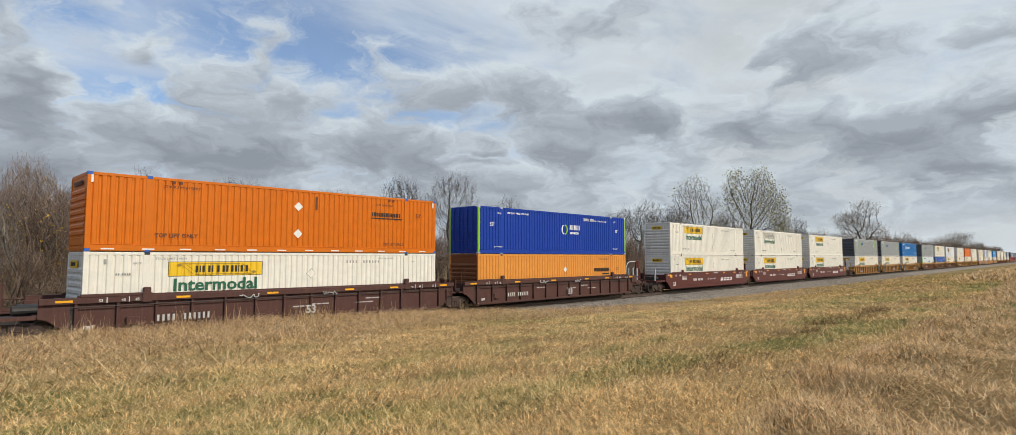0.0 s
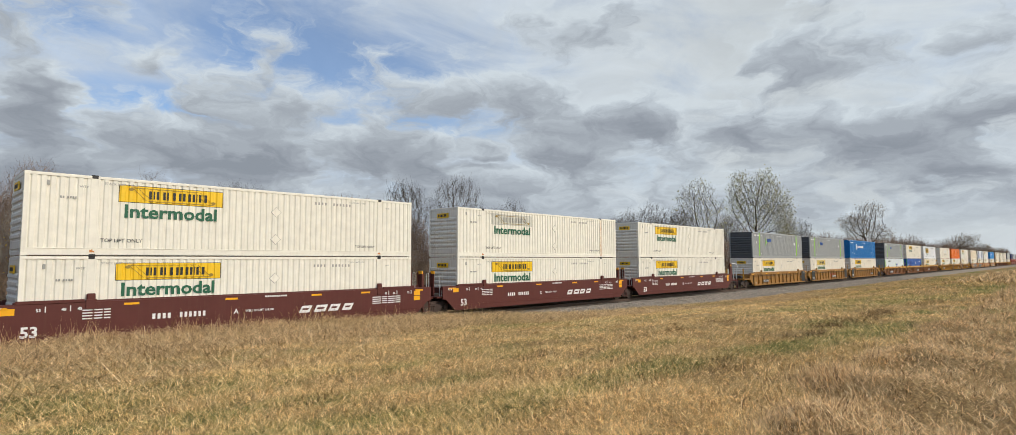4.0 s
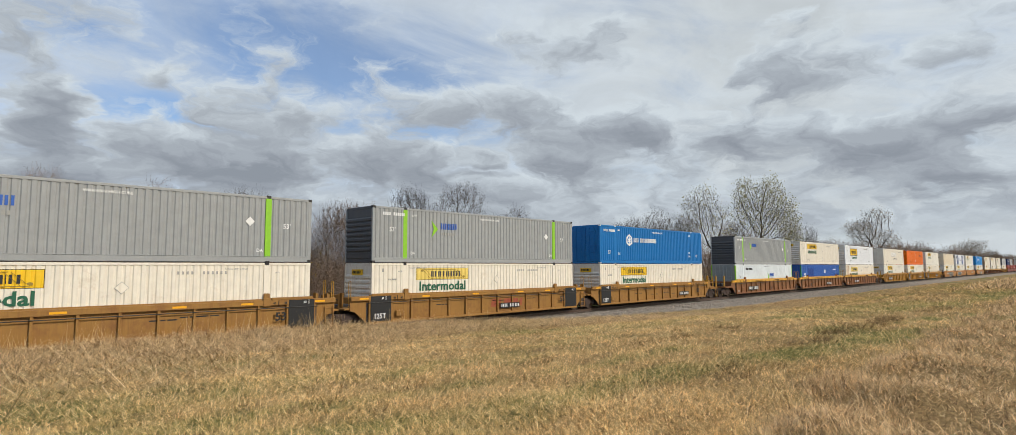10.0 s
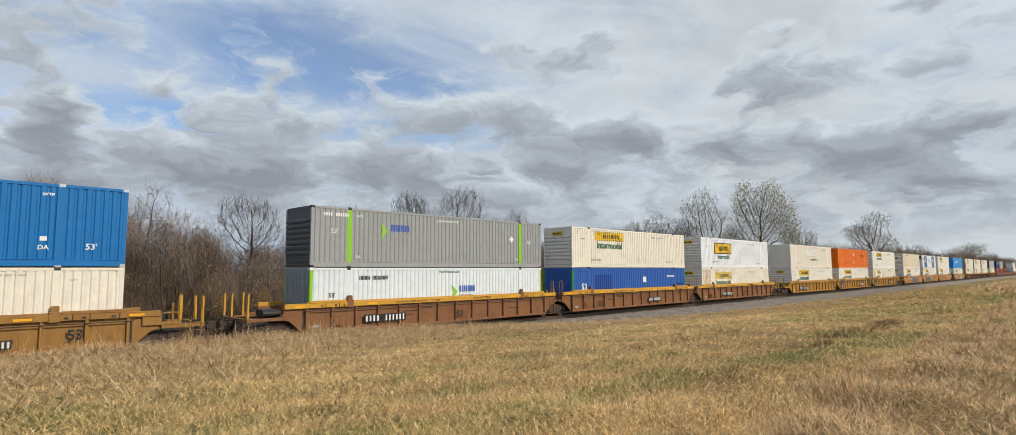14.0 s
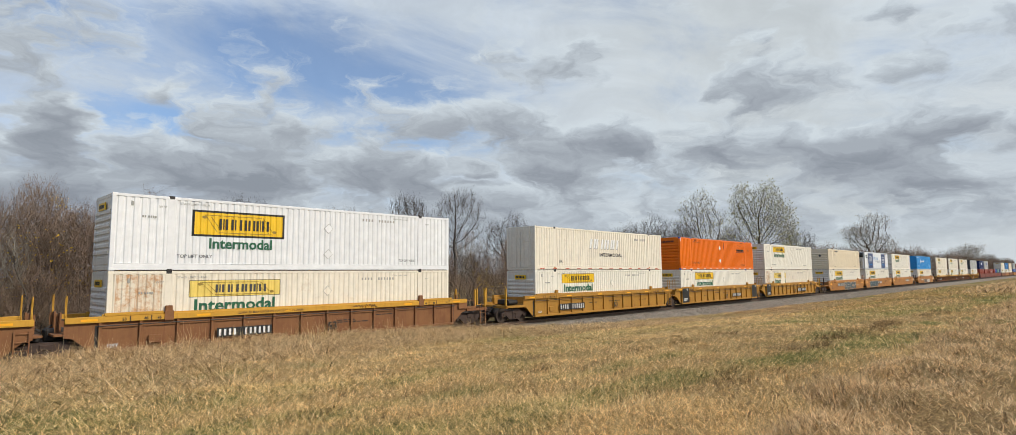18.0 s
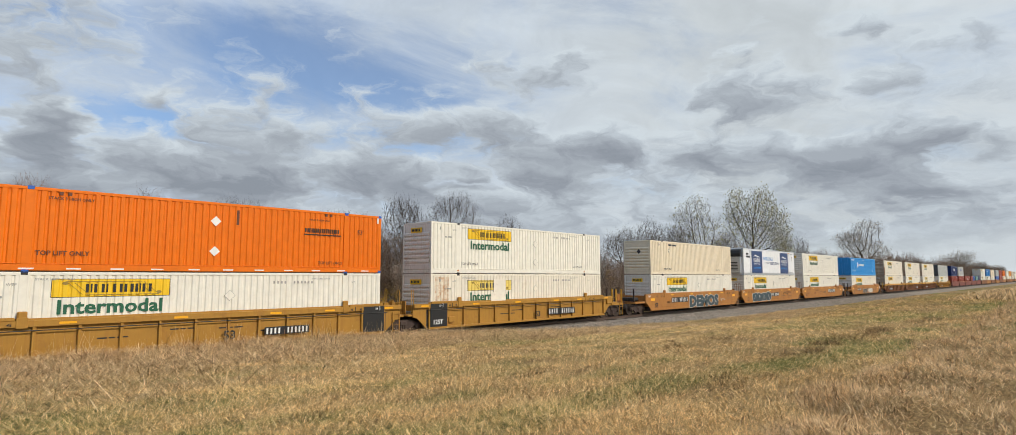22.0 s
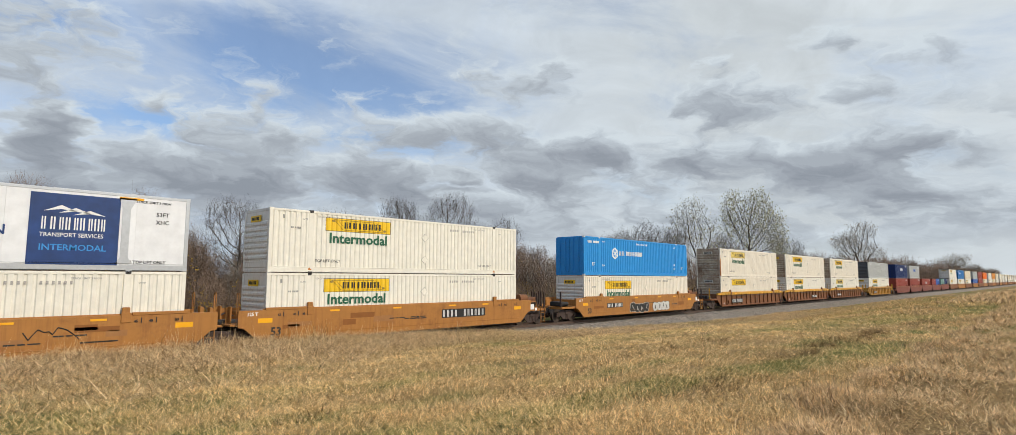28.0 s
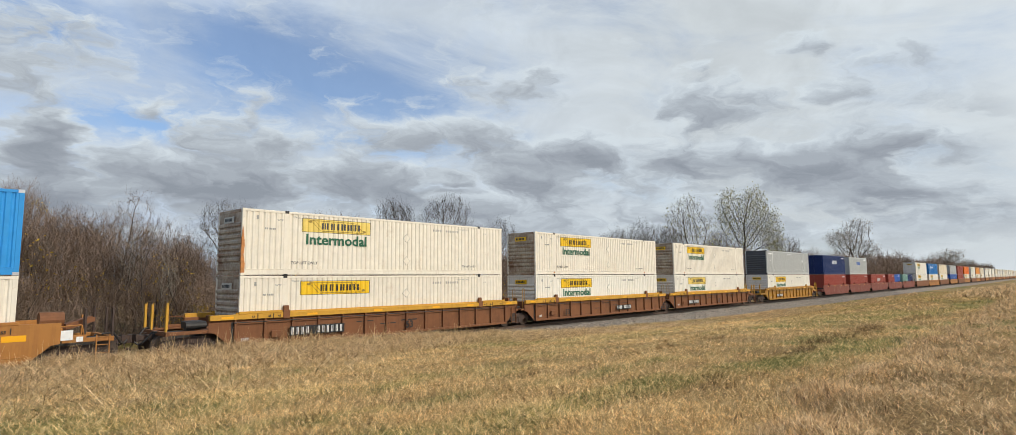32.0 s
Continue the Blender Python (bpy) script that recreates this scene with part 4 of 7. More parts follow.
    big = [make_tree(211, pale, [(-1.4, 0, 12.6, 3.4, 3.0, 4.6), (1.2, 0, 10.3, 3.3, 3.0, 4.0), (-0.6, 0, 14.8, 2.6, 2.4, 2.7), (2.6, 0, 8.8, 2.2, 2.2, 2.6)], 5.0, 620, 0.22, 0.009, 4, 1.2,
                     0.5, 3.0, 0.8, 0.0, leaf=LEAF_OLIVE, leaf_share=0.30, per_tip=1, leaf_size=0.11, twig=PALE_TWIG),
           make_tree(212, "tall cottonwood with thin olive autumn leaves", [(-3.4, 0, 15.5, 2.6, 2.6, 6.3), (1.0, 0.4, 15.6, 3.3, 3.0, 6.0), (3.6, 0, 13.0, 2.9, 2.8, 5.0), (4.6, 0, 9.4, 2.0, 2.0, 2.8), (-0.6, 0, 11, 2.6, 2.4, 4.5)], 3.2, 1100, 0.30, 0.010, 4, 1.2,
                     0.5, 3.0, 0.75, 0.05, 3, leaf=LEAF_OLIVE, leaf_share=0.65, per_tip=1, leaf_size=0.13, twig=PALE_TWIG),
           make_tree(213, "round-crowned bare tree with dry tan leaves", lobes(np.random.default_rng(213), (-0.3, 0, 13.6, 7.4, 6.0, 6.4), 12, 0.45, 0.8), 7.0, 700, 0.40, 0.016, 4, 1.5,
                     0.6, 3.6, 1.0, 0.0, leaf=LEAF_TAN, leaf_share=0.40, per_tip=1, leaf_size=0.12, twig=PALE_TWIG),
           make_tree(214, "round-crowned bare tree with dry tan leaves", lobes(np.random.default_rng(214), (0, 0, 11.5, 9.2, 7.0, 7.6), 12, 0.45, 0.8), 5.0, 600, 0.50, 0.024, 4, 1.9,
                     0.8, 4.6, 1.3, 0.0, leaf=LEAF_TAN, leaf_share=0.35, per_tip=1, leaf_size=0.14, twig=PALE_TWIG),
           make_tree(215, "bare dark tree with a spreading crown of fine twigs", crown(215, (0, 0, 8.0, 3.6, 3.2, 3.6), 9, 0.5), 3.0, 600, 0.19, 0.009, 4, 1.0,
                     0.42, 2.6, 0.7, 0.03, twig=DARK_TWIG)]
    vase = make_tree(231, "bare dark grey tree standing above the brush", [(-1.6, 0, 7.2, 1.0, 1.0, 1.5), (-0.4, 0, 7.6, 1.0, 1.0, 1.5), (0.8, 0, 7.4, 1.0, 1.0, 1.6), (1.8, 0.2, 6.4, 0.8, 0.9, 1.5), (-2.0, -0.3, 6.0, 0.7, 0.8, 1.0), (0.1, 0, 5.6, 1.4, 1.3, 1.5)], 2.8, 330, 0.14, 0.007, 5, 0.75,
                     0.28, 2.2, 0.5, 0.0, twig=DARK_TWIG, rise=0.4)
    tuft = make_tree(236, "low round-crowned bare tree above the brush", crown(236, (0, 0, 4.9, 1.75, 1.6, 2.1), 8, 0.5), 2.2, 360, 0.12, 0.007, 4, 0.7, 0.26, 1.6, 0.45, 0.0, twig=TWIG)
    pole = [make_tree(240 + i, "thin bare grey sapling at the edge of the wood", [(0, 0, 4.4, 0.8, 0.7, 1.6)], 2.6, 50, 0.045, 0.008, 2, 0.6, 0.35, 1.4, 0.4, 0.06, 2, twig=PALE_TWIG,
                      group=wood, rise=0.5, kind_name="bare_sapling") for i in range(2)]
    for x in np.arange(-3, 60, 3.0):
        placed(pole[rng.integers(2)], x + rng.normal(0, 0.8), 36.5 + 4 * rng.random(), rng.random() * math.tau, 0.75 + 0.4 * rng.random())
    placed(vase, 17.6, 43.0, 0.1, 1.0)
    placed(vase, 34.9, 47.0, 0.3, 1.17, tall=1.05)
    placed(vase, 40.6, 47.0, 1.9, 1.22, tall=1.1)
    placed(tuft, 14.7, 42.5, 0.4, 1.0)
    placed(tuft, 20.8, 44.5, 1.4, 0.85)
    for k, az, y, s in ((0, 64.56, 46, 1.0), (1, 69.3, 46, 1.0), (2, 77.55, 46, 1.0), (3, 83.55, 46, 1.0), (4, 71.9, 45, 1.15), (4, 45.3, 48, 0.88),
                        (4, 57.0, 47, 0.90), (4, 58.9, 48, 1.02), (4, 60.8, 49, 1.0), (4, 62.4, 48, 1.0), (4, 66.6, 49, 1.05), (4, 73.4, 47, 0.95), (4, 75.0, 47, 0.85),
                        (4, 79.6, 50, 0.95), (4, 81.4, 50, 1.0), (3, 84.8, 48, 0.82), (3, 86.0, 48, 0.8)):
        placed(big[k], y * math.tan(radians(az)), y, -radians(az) if k < 4 and s == 1.0 else rng.random() * math.tau, s)


make_wood()


# ------------------------------------------------------------------ low clouds, adrift away from the eye
CLOUD_Z = 150.0
PUFFS = [
    (0.245, 0.304, 0.039, 0.020), (0.123, 0.221, 0.041, 0.048), (0.393, 0.272, 0.097, 0.039), (0.328, 0.182, 0.139, 0.030),
    (0.590, 0.186, 0.091, 0.030), (0.708, 0.287, 0.072, 0.029), (0.831, 0.296, 0.072, 0.035), (0.990, 0.240, 0.141, 0.033),
    (0.930, 0.201, 0.076, 0.025), (1.330, 0.334, 0.077, 0.045), (1.508, 0.310, 0.039, 0.020), (1.307, 0.208, 0.046, 0.025),
    (1.402, 0.171, 0.083, 0.037), (1.214, 0.207, 0.051, 0.023), (0.128, 0.264, 0.019, 0.013), (0.770, 0.191, 0.033, 0.015),
    (1.517, 0.210, 0.028, 0.019), (0.136, 0.140, 0.064, 0.026),
    (0.099, 0.399, 0.086, 0.082), (0.031, 0.450, 0.045, 0.044), (1.512, 0.414, 0.047, 0.027), (1.640, 0.355, 0.049, 0.021),
    (1.678, 0.242, 0.026, 0.029), (1.502, 0.213, 0.038, 0.022), (0.960, 0.421, 0.114, 0.043), (1.325, 0.411, 0.028, 0.015),
]


def cloud_material():
    m = bpy.data.materials.new("low_clouds")
    m.use_nodes = True
    tree = m.node_tree
    nodes_of(tree)
    pos = node(tree, "ShaderNodeTexCoord").outputs["Object"]
    flat = node(tree, "ShaderNodeVectorMath", {0: pos, 1: (1 / CLOUD_Z, 1 / CLOUD_Z, 0)}, operation="MULTIPLY").outputs[0]
    sep = node(tree, "ShaderNodeSeparateXYZ", {0: flat})
    x, y = sep.outputs[0], sep.outputs[1]
    r = node(tree, "ShaderNodeVectorMath", {0: flat}, operation="LENGTH").outputs["Value"]
    u = math_node(tree, "ARCTAN2", x, y)
    w = math_node(tree, "DIVIDE", 1.0, r)
    seed = node(tree, "ShaderNodeCombineXYZ", {0: math_node(tree, "MULTIPLY", u, 11.0), 1: math_node(tree, "MULTIPLY", w, 22.0), 2: 3.0}).outputs[0]
    warp = node(tree, "ShaderNodeTexNoise", {"Vector": seed, "Scale": 1.0, "Detail": 4.0, "Roughness": 0.5}).outputs["Color"]
    ws = node(tree, "ShaderNodeSeparateColor", {0: warp})
    u = math_node(tree, "ADD", u, math_node(tree, "MULTIPLY_ADD", ws.outputs[0], 0.20, -0.10))
    w = math_node(tree, "ADD", w, math_node(tree, "MULTIPLY_ADD", ws.outputs[1], 0.05, -0.025))
    def puffs_at(wv):
        """The larger clouds: soft ellipses, one for each."""
        total = None
        for u0, w0, a, b in PUFFS:
            a, b = a * 1.25, b * 1.28
            du = math_node(tree, "MULTIPLY_ADD", u, 1 / a, -u0 / a)
            dw = math_node(tree, "MULTIPLY_ADD", wv, 1 / b, -w0 / b)
            q = math_node(tree, "MULTIPLY_ADD", du, du, math_node(tree, "MULTIPLY", dw, dw))
            v = math_node(tree, "SUBTRACT", 1.0, q)
            total = v if total is None else math_node(tree, "SMOOTH_MAX", total, v, 0.3)
        return math_node(tree, "MAXIMUM", total, -0.5)

    def field_at(dw):
        """Cloud thickness; dw lifts the sample a little, to find which side faces the light."""
        wv = math_node(tree, "ADD", w, dw)
        ln = math_node(tree, "LOGARITHM", math_node(tree, "ADD", wv, 0.13), math.e)
        pv = node(tree, "ShaderNodeCombineXYZ", {0: math_node(tree, "MULTIPLY", u, 8.0), 1: math_node(tree, "MULTIPLY", ln, 4.5), 2: 0.0}).outputs[0]
        big = noise_tex(tree, pv, 1.15, 9, 0.61, 0.25)
        wide = noise_tex(tree, pv, 0.40, 2, 0.5, 0.2)
        cover = node(tree, "ShaderNodeMapRange", {0: wv, 1: 0.40, 2: 0.14, 3: -0.72, 4: 1.05}).outputs[0]
        d = math_node(tree, "MULTIPLY_ADD", big, 6.4, -3.2)
        d = math_node(tree, "ADD", d, math_node(tree, "MULTIPLY_ADD", wide, 2.0, -1.0))
        d = math_node(tree, "ADD", d, math_node(tree, "MULTIPLY_ADD", puffs_at(wv), 1.25, 0.12))
        return math_node(tree, "ADD", d, cover)

    dens = field_at(0.0)
    above = field_at(0.022)
    lit = math_node(tree, "SUBTRACT", dens, above)
    alpha = node(tree, "ShaderNodeMapRange", {0: dens, 1: -1.0, 2: 0.85}, interpolation_type="SMOOTHSTEP").outputs[0]
    thick = node(tree, "ShaderNodeMapRange", {0: dens, 1: -0.7, 2: 2.3}).outputs[0]
    thick = math_node(tree, "ADD", thick, node(tree, "ShaderNodeMapRange", {0: lit, 1: -1.1, 2: 1.3, 3: 0.30, 4: -0.42}).outputs[0])
    col = ramp(tree, thick, [(0.0, (0.64, 0.71, 0.76)), (0.22, (0.53, 0.59, 0.645)), (0.5, (0.405, 0.45, 0.50)), (0.78, (0.325, 0.36, 0.41)), (1.0, (0.275, 0.308, 0.355))])
    em = node(tree, "ShaderNodeEmission", {"Color": col, "Strength": 1.0})
    clear = node(tree, "ShaderNodeBsdfTransparent")
    rim = node(tree, "ShaderNodeMapRange", {0: y, 1: -0.55, 2: -0.1}).outputs[0]
    alpha = math_node(tree, "MULTIPLY", alpha, rim)
    alpha = math_node(tree, "MULTIPLY", alpha, node(tree, "ShaderNodeMapRange", {0: w, 1: 0.034, 2: 0.075}).outputs[0])
    sh = node(tree, "ShaderNodeMixShader", {0: alpha, 1: clear.outputs[0], 2: em.outputs[0]})
    node(tree, "ShaderNodeOutputMaterial", {"Surface": sh.outputs[0]})
    return m


def make_clouds():
    xs, ys = np.linspace(-2600, 5000, 15), np.linspace(-90, 5000, 15)
    ob = new("cloud_layer", grid_mesh("cloud_layer", xs, ys, np.zeros((15, 15)), cloud_material()))
    ob.matrix_basis = shift(0, 0, EYE.z + CLOUD_Z)
    return tagged(ob, "broken grey and white low clouds over pale blue", "clouds", kind="structure")


CLOUDS = make_clouds()

# ------------------------------------------------------------------ containers
W, HC = 2.59, 2.896            # container width and height
L53, L40, L20 = 16.154, 12.192, 6.058
POST = 6.07                    # lifting posts, from the middle
FACE = -W / 2


def ribs_profile(x0, x1, pitch=0.262, depth=0.036):
    """Corrugation of a side wall: (x, y) points from x0 to x1, flats outside, narrow grooves between them."""
    pts = []
    k = math.floor(x0 / pitch) - 1
    while k * pitch < x1 + pitch:
        b = k * pitch
        pts += [(b, 0.0), (b + 0.125, 0.0), (b + 0.163, depth), (b + 0.224, depth)]
        k += 1
    out = []
    for (ax, ay), (bx, by) in zip(pts, pts[1:]):
        lo, hi = max(ax, x0), min(bx, x1)
        if hi <= lo:
            continue
        f = lambda v: ay + (by - ay) * (v - ax) / (bx - ax)
        if not out:
            out.append((lo, f(lo)))
        out.append((hi, f(hi)))
    return out


def wall_sheet(spans, z0, z1, offset=0.0, base=FACE + 0.012):
    g = Geo()
    for x0, x1 in spans:
        p = ribs_profile(x0, x1)
        v = [(x, base + y - offset, z) for x, y in p for z in (z0, z1)]
        g.add(v, [(2 * i, 2 * i + 2, 2 * i + 3, 2 * i + 1) for i in range(len(p) - 1)])
    return g


def bar(x0, x1, z0, z1):
    return Geo().box(x0, x1, FACE - 0.004, FACE + 0.016, z0, z1)


def flat_poly(points):
    return Geo().prism(points, FACE - 0.004, FACE + 0.016)


def two_strokes(g, x, w, y0, y1, h):
    """One sign of a row of writing, as plain upright bars."""
    if w > 0.1 and h > w * 0.7:
        g.box(x, x + w * 0.36, y0, y1, 0, h)
        g.box(x + w * 0.66, x + w, y0, y1, 0, h)
    else:
        g.box(x, x + w, y0, y1, 0, h)


class Box:
    """A container being built: its thing, its length, helpers for marks on the side that faces the bank (x from the leading end)."""

    def __init__(self, label, length, mat):
        self.ob = thing("shipping_container", label, "container", "containers of the train")
        self.h, self.mat, self.length = length / 2, mat, length

    def bar(self, name, x0, x1, z0, z1, mat, label=""):
        me = shared(("bar", round(x1 - x0, 3), round(z1 - z0, 3)), mat, lambda: bar(0, x1 - x0, 0, z1 - z0))
        return part(name, me, self.ob, shift(x0 - self.h, 0, z0), label)

    def bars(self, name, x, z, widths, height, gap, mat, label=""):
        """A row of plain bars that stands for writing."""
        key = ("bars", tuple(widths), height, gap)

        def make():
            g, p = Geo(), 0.0
            for w in widths:
                if w > 0:
                    two_strokes(g, p, w, FACE - 0.004, FACE + 0.016, height)
                p += abs(w) + gap
            return g
        return part(name, shared(key, mat, make), self.ob, shift(x - self.h, 0, z), label)

    def poly(self, name, pts, mat, label=""):
        key = ("poly", tuple(pts))
        return part(name, shared(key, mat, lambda: flat_poly(pts)), self.ob, shift(-self.h, 0, 0), label)

    def panel(self, name, x0, x1, z0, z1, mat, label="", lift=0.006):
        """A sign stuck over the ribs, bent with them."""
        key = ("panel", x0, x1, z0, z1, self.h)
        a, b = x0 - self.h, x1 - self.h
        return part(name, shared(key, mat, lambda: wall_sheet([(a, b)], z0, z1, lift)), self.ob, None, label)

    def text(self, text, x, z, size, mat, bold=0.0, squeeze=1.0, label=""):
        return part("lettering", lettering(text, size, mat, bold, squeeze), self.ob, shift(x - self.h, FACE - 0.003, z), label)


def corner_block():
    g = Geo().box(-0.09, 0.09, -0.082, 0.082, -0.06, 0.06, 0.008)
    return g


def louvre_end():
    """Leading end with deep horizontal ribs inside a frame."""
    pts = [(0.04, 0.16), (-0.02, 0.16), (-0.02, 0.22), (-0.05, 0.24), (-0.05, 0.50), (-0.02, 0.52)]
    for i in range(7):
        z = 0.62 + i * 0.255
        pts += [(-0.02, z - 0.03), (-0.08, z), (-0.08, z + 0.10), (-0.02, z + 0.17)]
    pts += [(-0.02, HC - 0.14), (0.04, HC - 0.14)]
    return Geo().prism(pts, -1.16, 1.16)


def door_leaf():
    g = Geo().box(-0.045, 0.0, 0.012, 1.19, 0.17, HC - 0.15, 0.01)
    for i in range(5):
        g.box(-0.062, -0.045, 0.10, 1.10, 0.30 + i * 0.52, 0.62 + i * 0.52, 0.012)
    return g


def lock_rod():
    g = Geo().tube((-0.09, 0, 0.1), (-0.09, 0, HC - 0.1), 0.018, n=6)
    for z in (0.3, 1.0, 1.9, 2.6):
        g.box(-0.1, -0.04, -0.04, 0.04, z, z + 0.05)
    g.box(-0.12, -0.085, -0.02, 0.32, 1.22, 1.26)
    return g


def plain_end():
    return Geo().box(-0.03, 0.03, -1.22, 1.22, 0.16, HC - 0.14, 0.01)


FAR = [False]              # containers and cars far down the train are built of fewer parts


def seamed_sheet(spans, z0, z1, base=FACE + 0.012):
    """A smooth wall of flat sheets with narrow upright seams."""
    g = Geo()
    for x0, x1 in spans:
        n = max(1, round((x1 - x0) / 1.22))
        p = []
        for i in range(n):
            a, b = x0 + (x1 - x0) * i / n, x0 + (x1 - x0) * (i + 1) / n
            p += [(a, 0.012), (a + 0.006, 0.0), (b - 0.006, 0.0), (b, 0.012)]
        v = [(x, base + y, z) for x, y in p for z in (z0, z1)]
        g.add(v, [(2 * i, 2 * i + 2, 2 * i + 3, 2 * i + 1) for i in range(len(p) - 1) if p[i + 1][0] > p[i][0]])
    return g


def container(label, mat, length=L53, end="louvre", post_mat=None, corner_mat=None, casting=None, end_mat=None, rail_dashes=None, detail=True, flat=False, rail_mat=None):
    c = Box(label, length, mat)
    ob, h = c.ob, c.h
    end_mat = end_mat or mat
    if FAR[0]:
        def frame_parts():
            g = Geo()
            for sy in (-1, 1):
                y0, y1 = sorted((sy * W / 2, sy * (W / 2 - 0.06)))
                g.box(-h, h, y0, y1, 0.03, 0.16).box(-h, h, y0, y1, HC - 0.12, HC - 0.02)
                for sx in (-1, 1):
                    x0, x1 = sorted((sx * h, sx * (h - 0.14)))
                    g.box(x0, x1, y0, y1, 0.0, HC)
            return g
        sheet = shared(("side_panel", length), mat, lambda: wall_sheet([(-h + 0.14, h - 0.14)], 0.15, HC - 0.11))
        part("side_panel", sheet, ob)
        part("side_panel", sheet, ob, Matrix.Rotation(math.pi, 4, "Z"))
        part("frame", shared(("far_frame", length), mat, frame_parts), ob)
        part("roof", shared(("roof", length), mat, lambda: Geo().box(-h + 0.08, h - 0.08, FACE + 0.02, -FACE - 0.02, HC - 0.05, HC - 0.012)), ob)
        part("underframe", shared(("underframe", length), BLACK_STEEL, lambda: Geo().box(-h + 0.08, h - 0.08, FACE + 0.05, -FACE - 0.05, 0.05, 0.15)), ob)
        part("end_wall", shared("louvre_end", end_mat, louvre_end), ob, shift(-h + 0.085, 0, 0))
        part("end_wall", shared("plain_end", mat, plain_end), ob, shift(h - 0.045, 0, 0))
        return c
    long_box = length > 14
    spans = [(-h + 0.14, -POST - 0.13), (-POST + 0.13, POST - 0.13), (POST + 0.13, h - 0.14)] if long_box else [(-h + 0.14, h - 0.14)]
    for i, span in enumerate(spans):
        sheet = shared(("side_panel", length, flat, i), mat, lambda: (seamed_sheet if flat else wall_sheet)([span], 0.15, HC - 0.11))
        part("side_panel", sheet, ob)
        part("side_panel", sheet, ob, Matrix.Rotation(math.pi, 4, "Z"))
    flip = Matrix.Rotation(math.pi, 4, "Z")
    bottom = shared(("bottom_rail", length), rail_mat or mat, lambda: Geo().prism([(FACE, 0.03), (FACE, 0.225), (FACE + 0.02, 0.23), (FACE + 0.02, 0.25), (FACE - 0.004, 0.255), (FACE - 0.004, 0.275), (FACE + 0.06, 0.285), (FACE + 0.06, 0.03)], -h + 0.1, h - 0.1, "x"))
    top = shared(("top_rail", length), rail_mat or mat, lambda: Geo().box(-h + 0.1, h - 0.1, FACE, FACE + 0.06, HC - 0.12, HC - 0.02, 0.008))
    for me, nm in ((bottom, "bottom_rail"), (top, "top_rail")):
        part(nm, me, ob)
        part(nm, me, ob, flip)
    roof = shared(("roof", length), mat, lambda: Geo().box(-h + 0.08, h - 0.08, FACE + 0.02, -FACE - 0.02, HC - 0.05, HC - 0.012))
    part("roof", roof, ob)
    floor = shared(("underframe", length), BLACK_STEEL, lambda: Geo().box(-h + 0.08, h - 0.08, FACE + 0.05, -FACE - 0.05, 0.05, 0.15))
    part("underframe", floor, ob)
    post = shared("corner_post", corner_mat or mat, lambda: Geo().box(-0.075, 0.075, -0.06, 0.06, 0.06, HC - 0.06, 0.012))
    for sx in (-1, 1):
        for sy in (-1, 1):
            part("corner_post", post, ob, shift(sx * (h - 0.076), sy * (W / 2 - 0.061), 0))
    block = shared("corner_casting", casting or mat, corner_block)
    for sx in (-1, 1):
        for z in (0.06, HC - 0.06):
            part("corner_casting", block, ob, shift(sx * (h - 0.088), FACE + 0.079, z))
    if long_box:
        lift = shared("lift_post", post_mat or mat, lambda: Geo().box(-0.13, 0.13, -0.03, 0.03, 0.1, HC - 0.08, 0.01))
        cast = shared("lift_casting", casting or BLACK_STEEL, lambda: Geo().box(-0.10, 0.10, -0.05, 0.09, -0.065, 0.065, 0.01))
        for sx in (-1, 1):
            for sy in (-1, 1):
                part("lift_post", lift, ob, shift(sx * POST, sy * (W / 2 - 0.032), 0))
            for z in (0.0, HC - 0.05):
                part("lift_casting", cast, ob, shift(sx * POST, FACE + 0.045, z))
    at = shift(-h + 0.045, 0, 0)
    if end == "louvre":
        part("end_wall", shared("louvre_end", end_mat, louvre_end), ob, at)
    elif end == "door":
        for side in (0, 1):
            d = part("door", shared("door_leaf", end_mat, door_leaf), ob, at @ (Matrix.Diagonal((1, -1, 1, 1)) if side else Matrix.Identity(4)))
            if detail:
                for y in (0.35, 0.85):
                    part("lock_rod", shared("lock_rod", end_mat, lock_rod), d, shift(0, y, 0))
    else:
        part("end_wall", shared("plain_end", end_mat, plain_end), ob, at)
    part("end_wall", shared("plain_end", mat, plain_end), ob, shift(h - 0.045, 0, 0))
    sill = shared("end_header", end_mat, lambda: Geo().box(-0.05, 0.05, -1.2, 1.2, -0.07, 0.07, 0.012))
    for z in (0.09, HC - 0.08):
        part("end_header", sill, ob, shift(-h + 0.06, 0, z))
    if rail_dashes is not None:
        for i in range(12):
            c.bar("reflective_strip", 0.5 + i * 1.32, 0.5 + i * 1.32 + 0.42, 0.07, 0.12, rail_dashes)
    return c


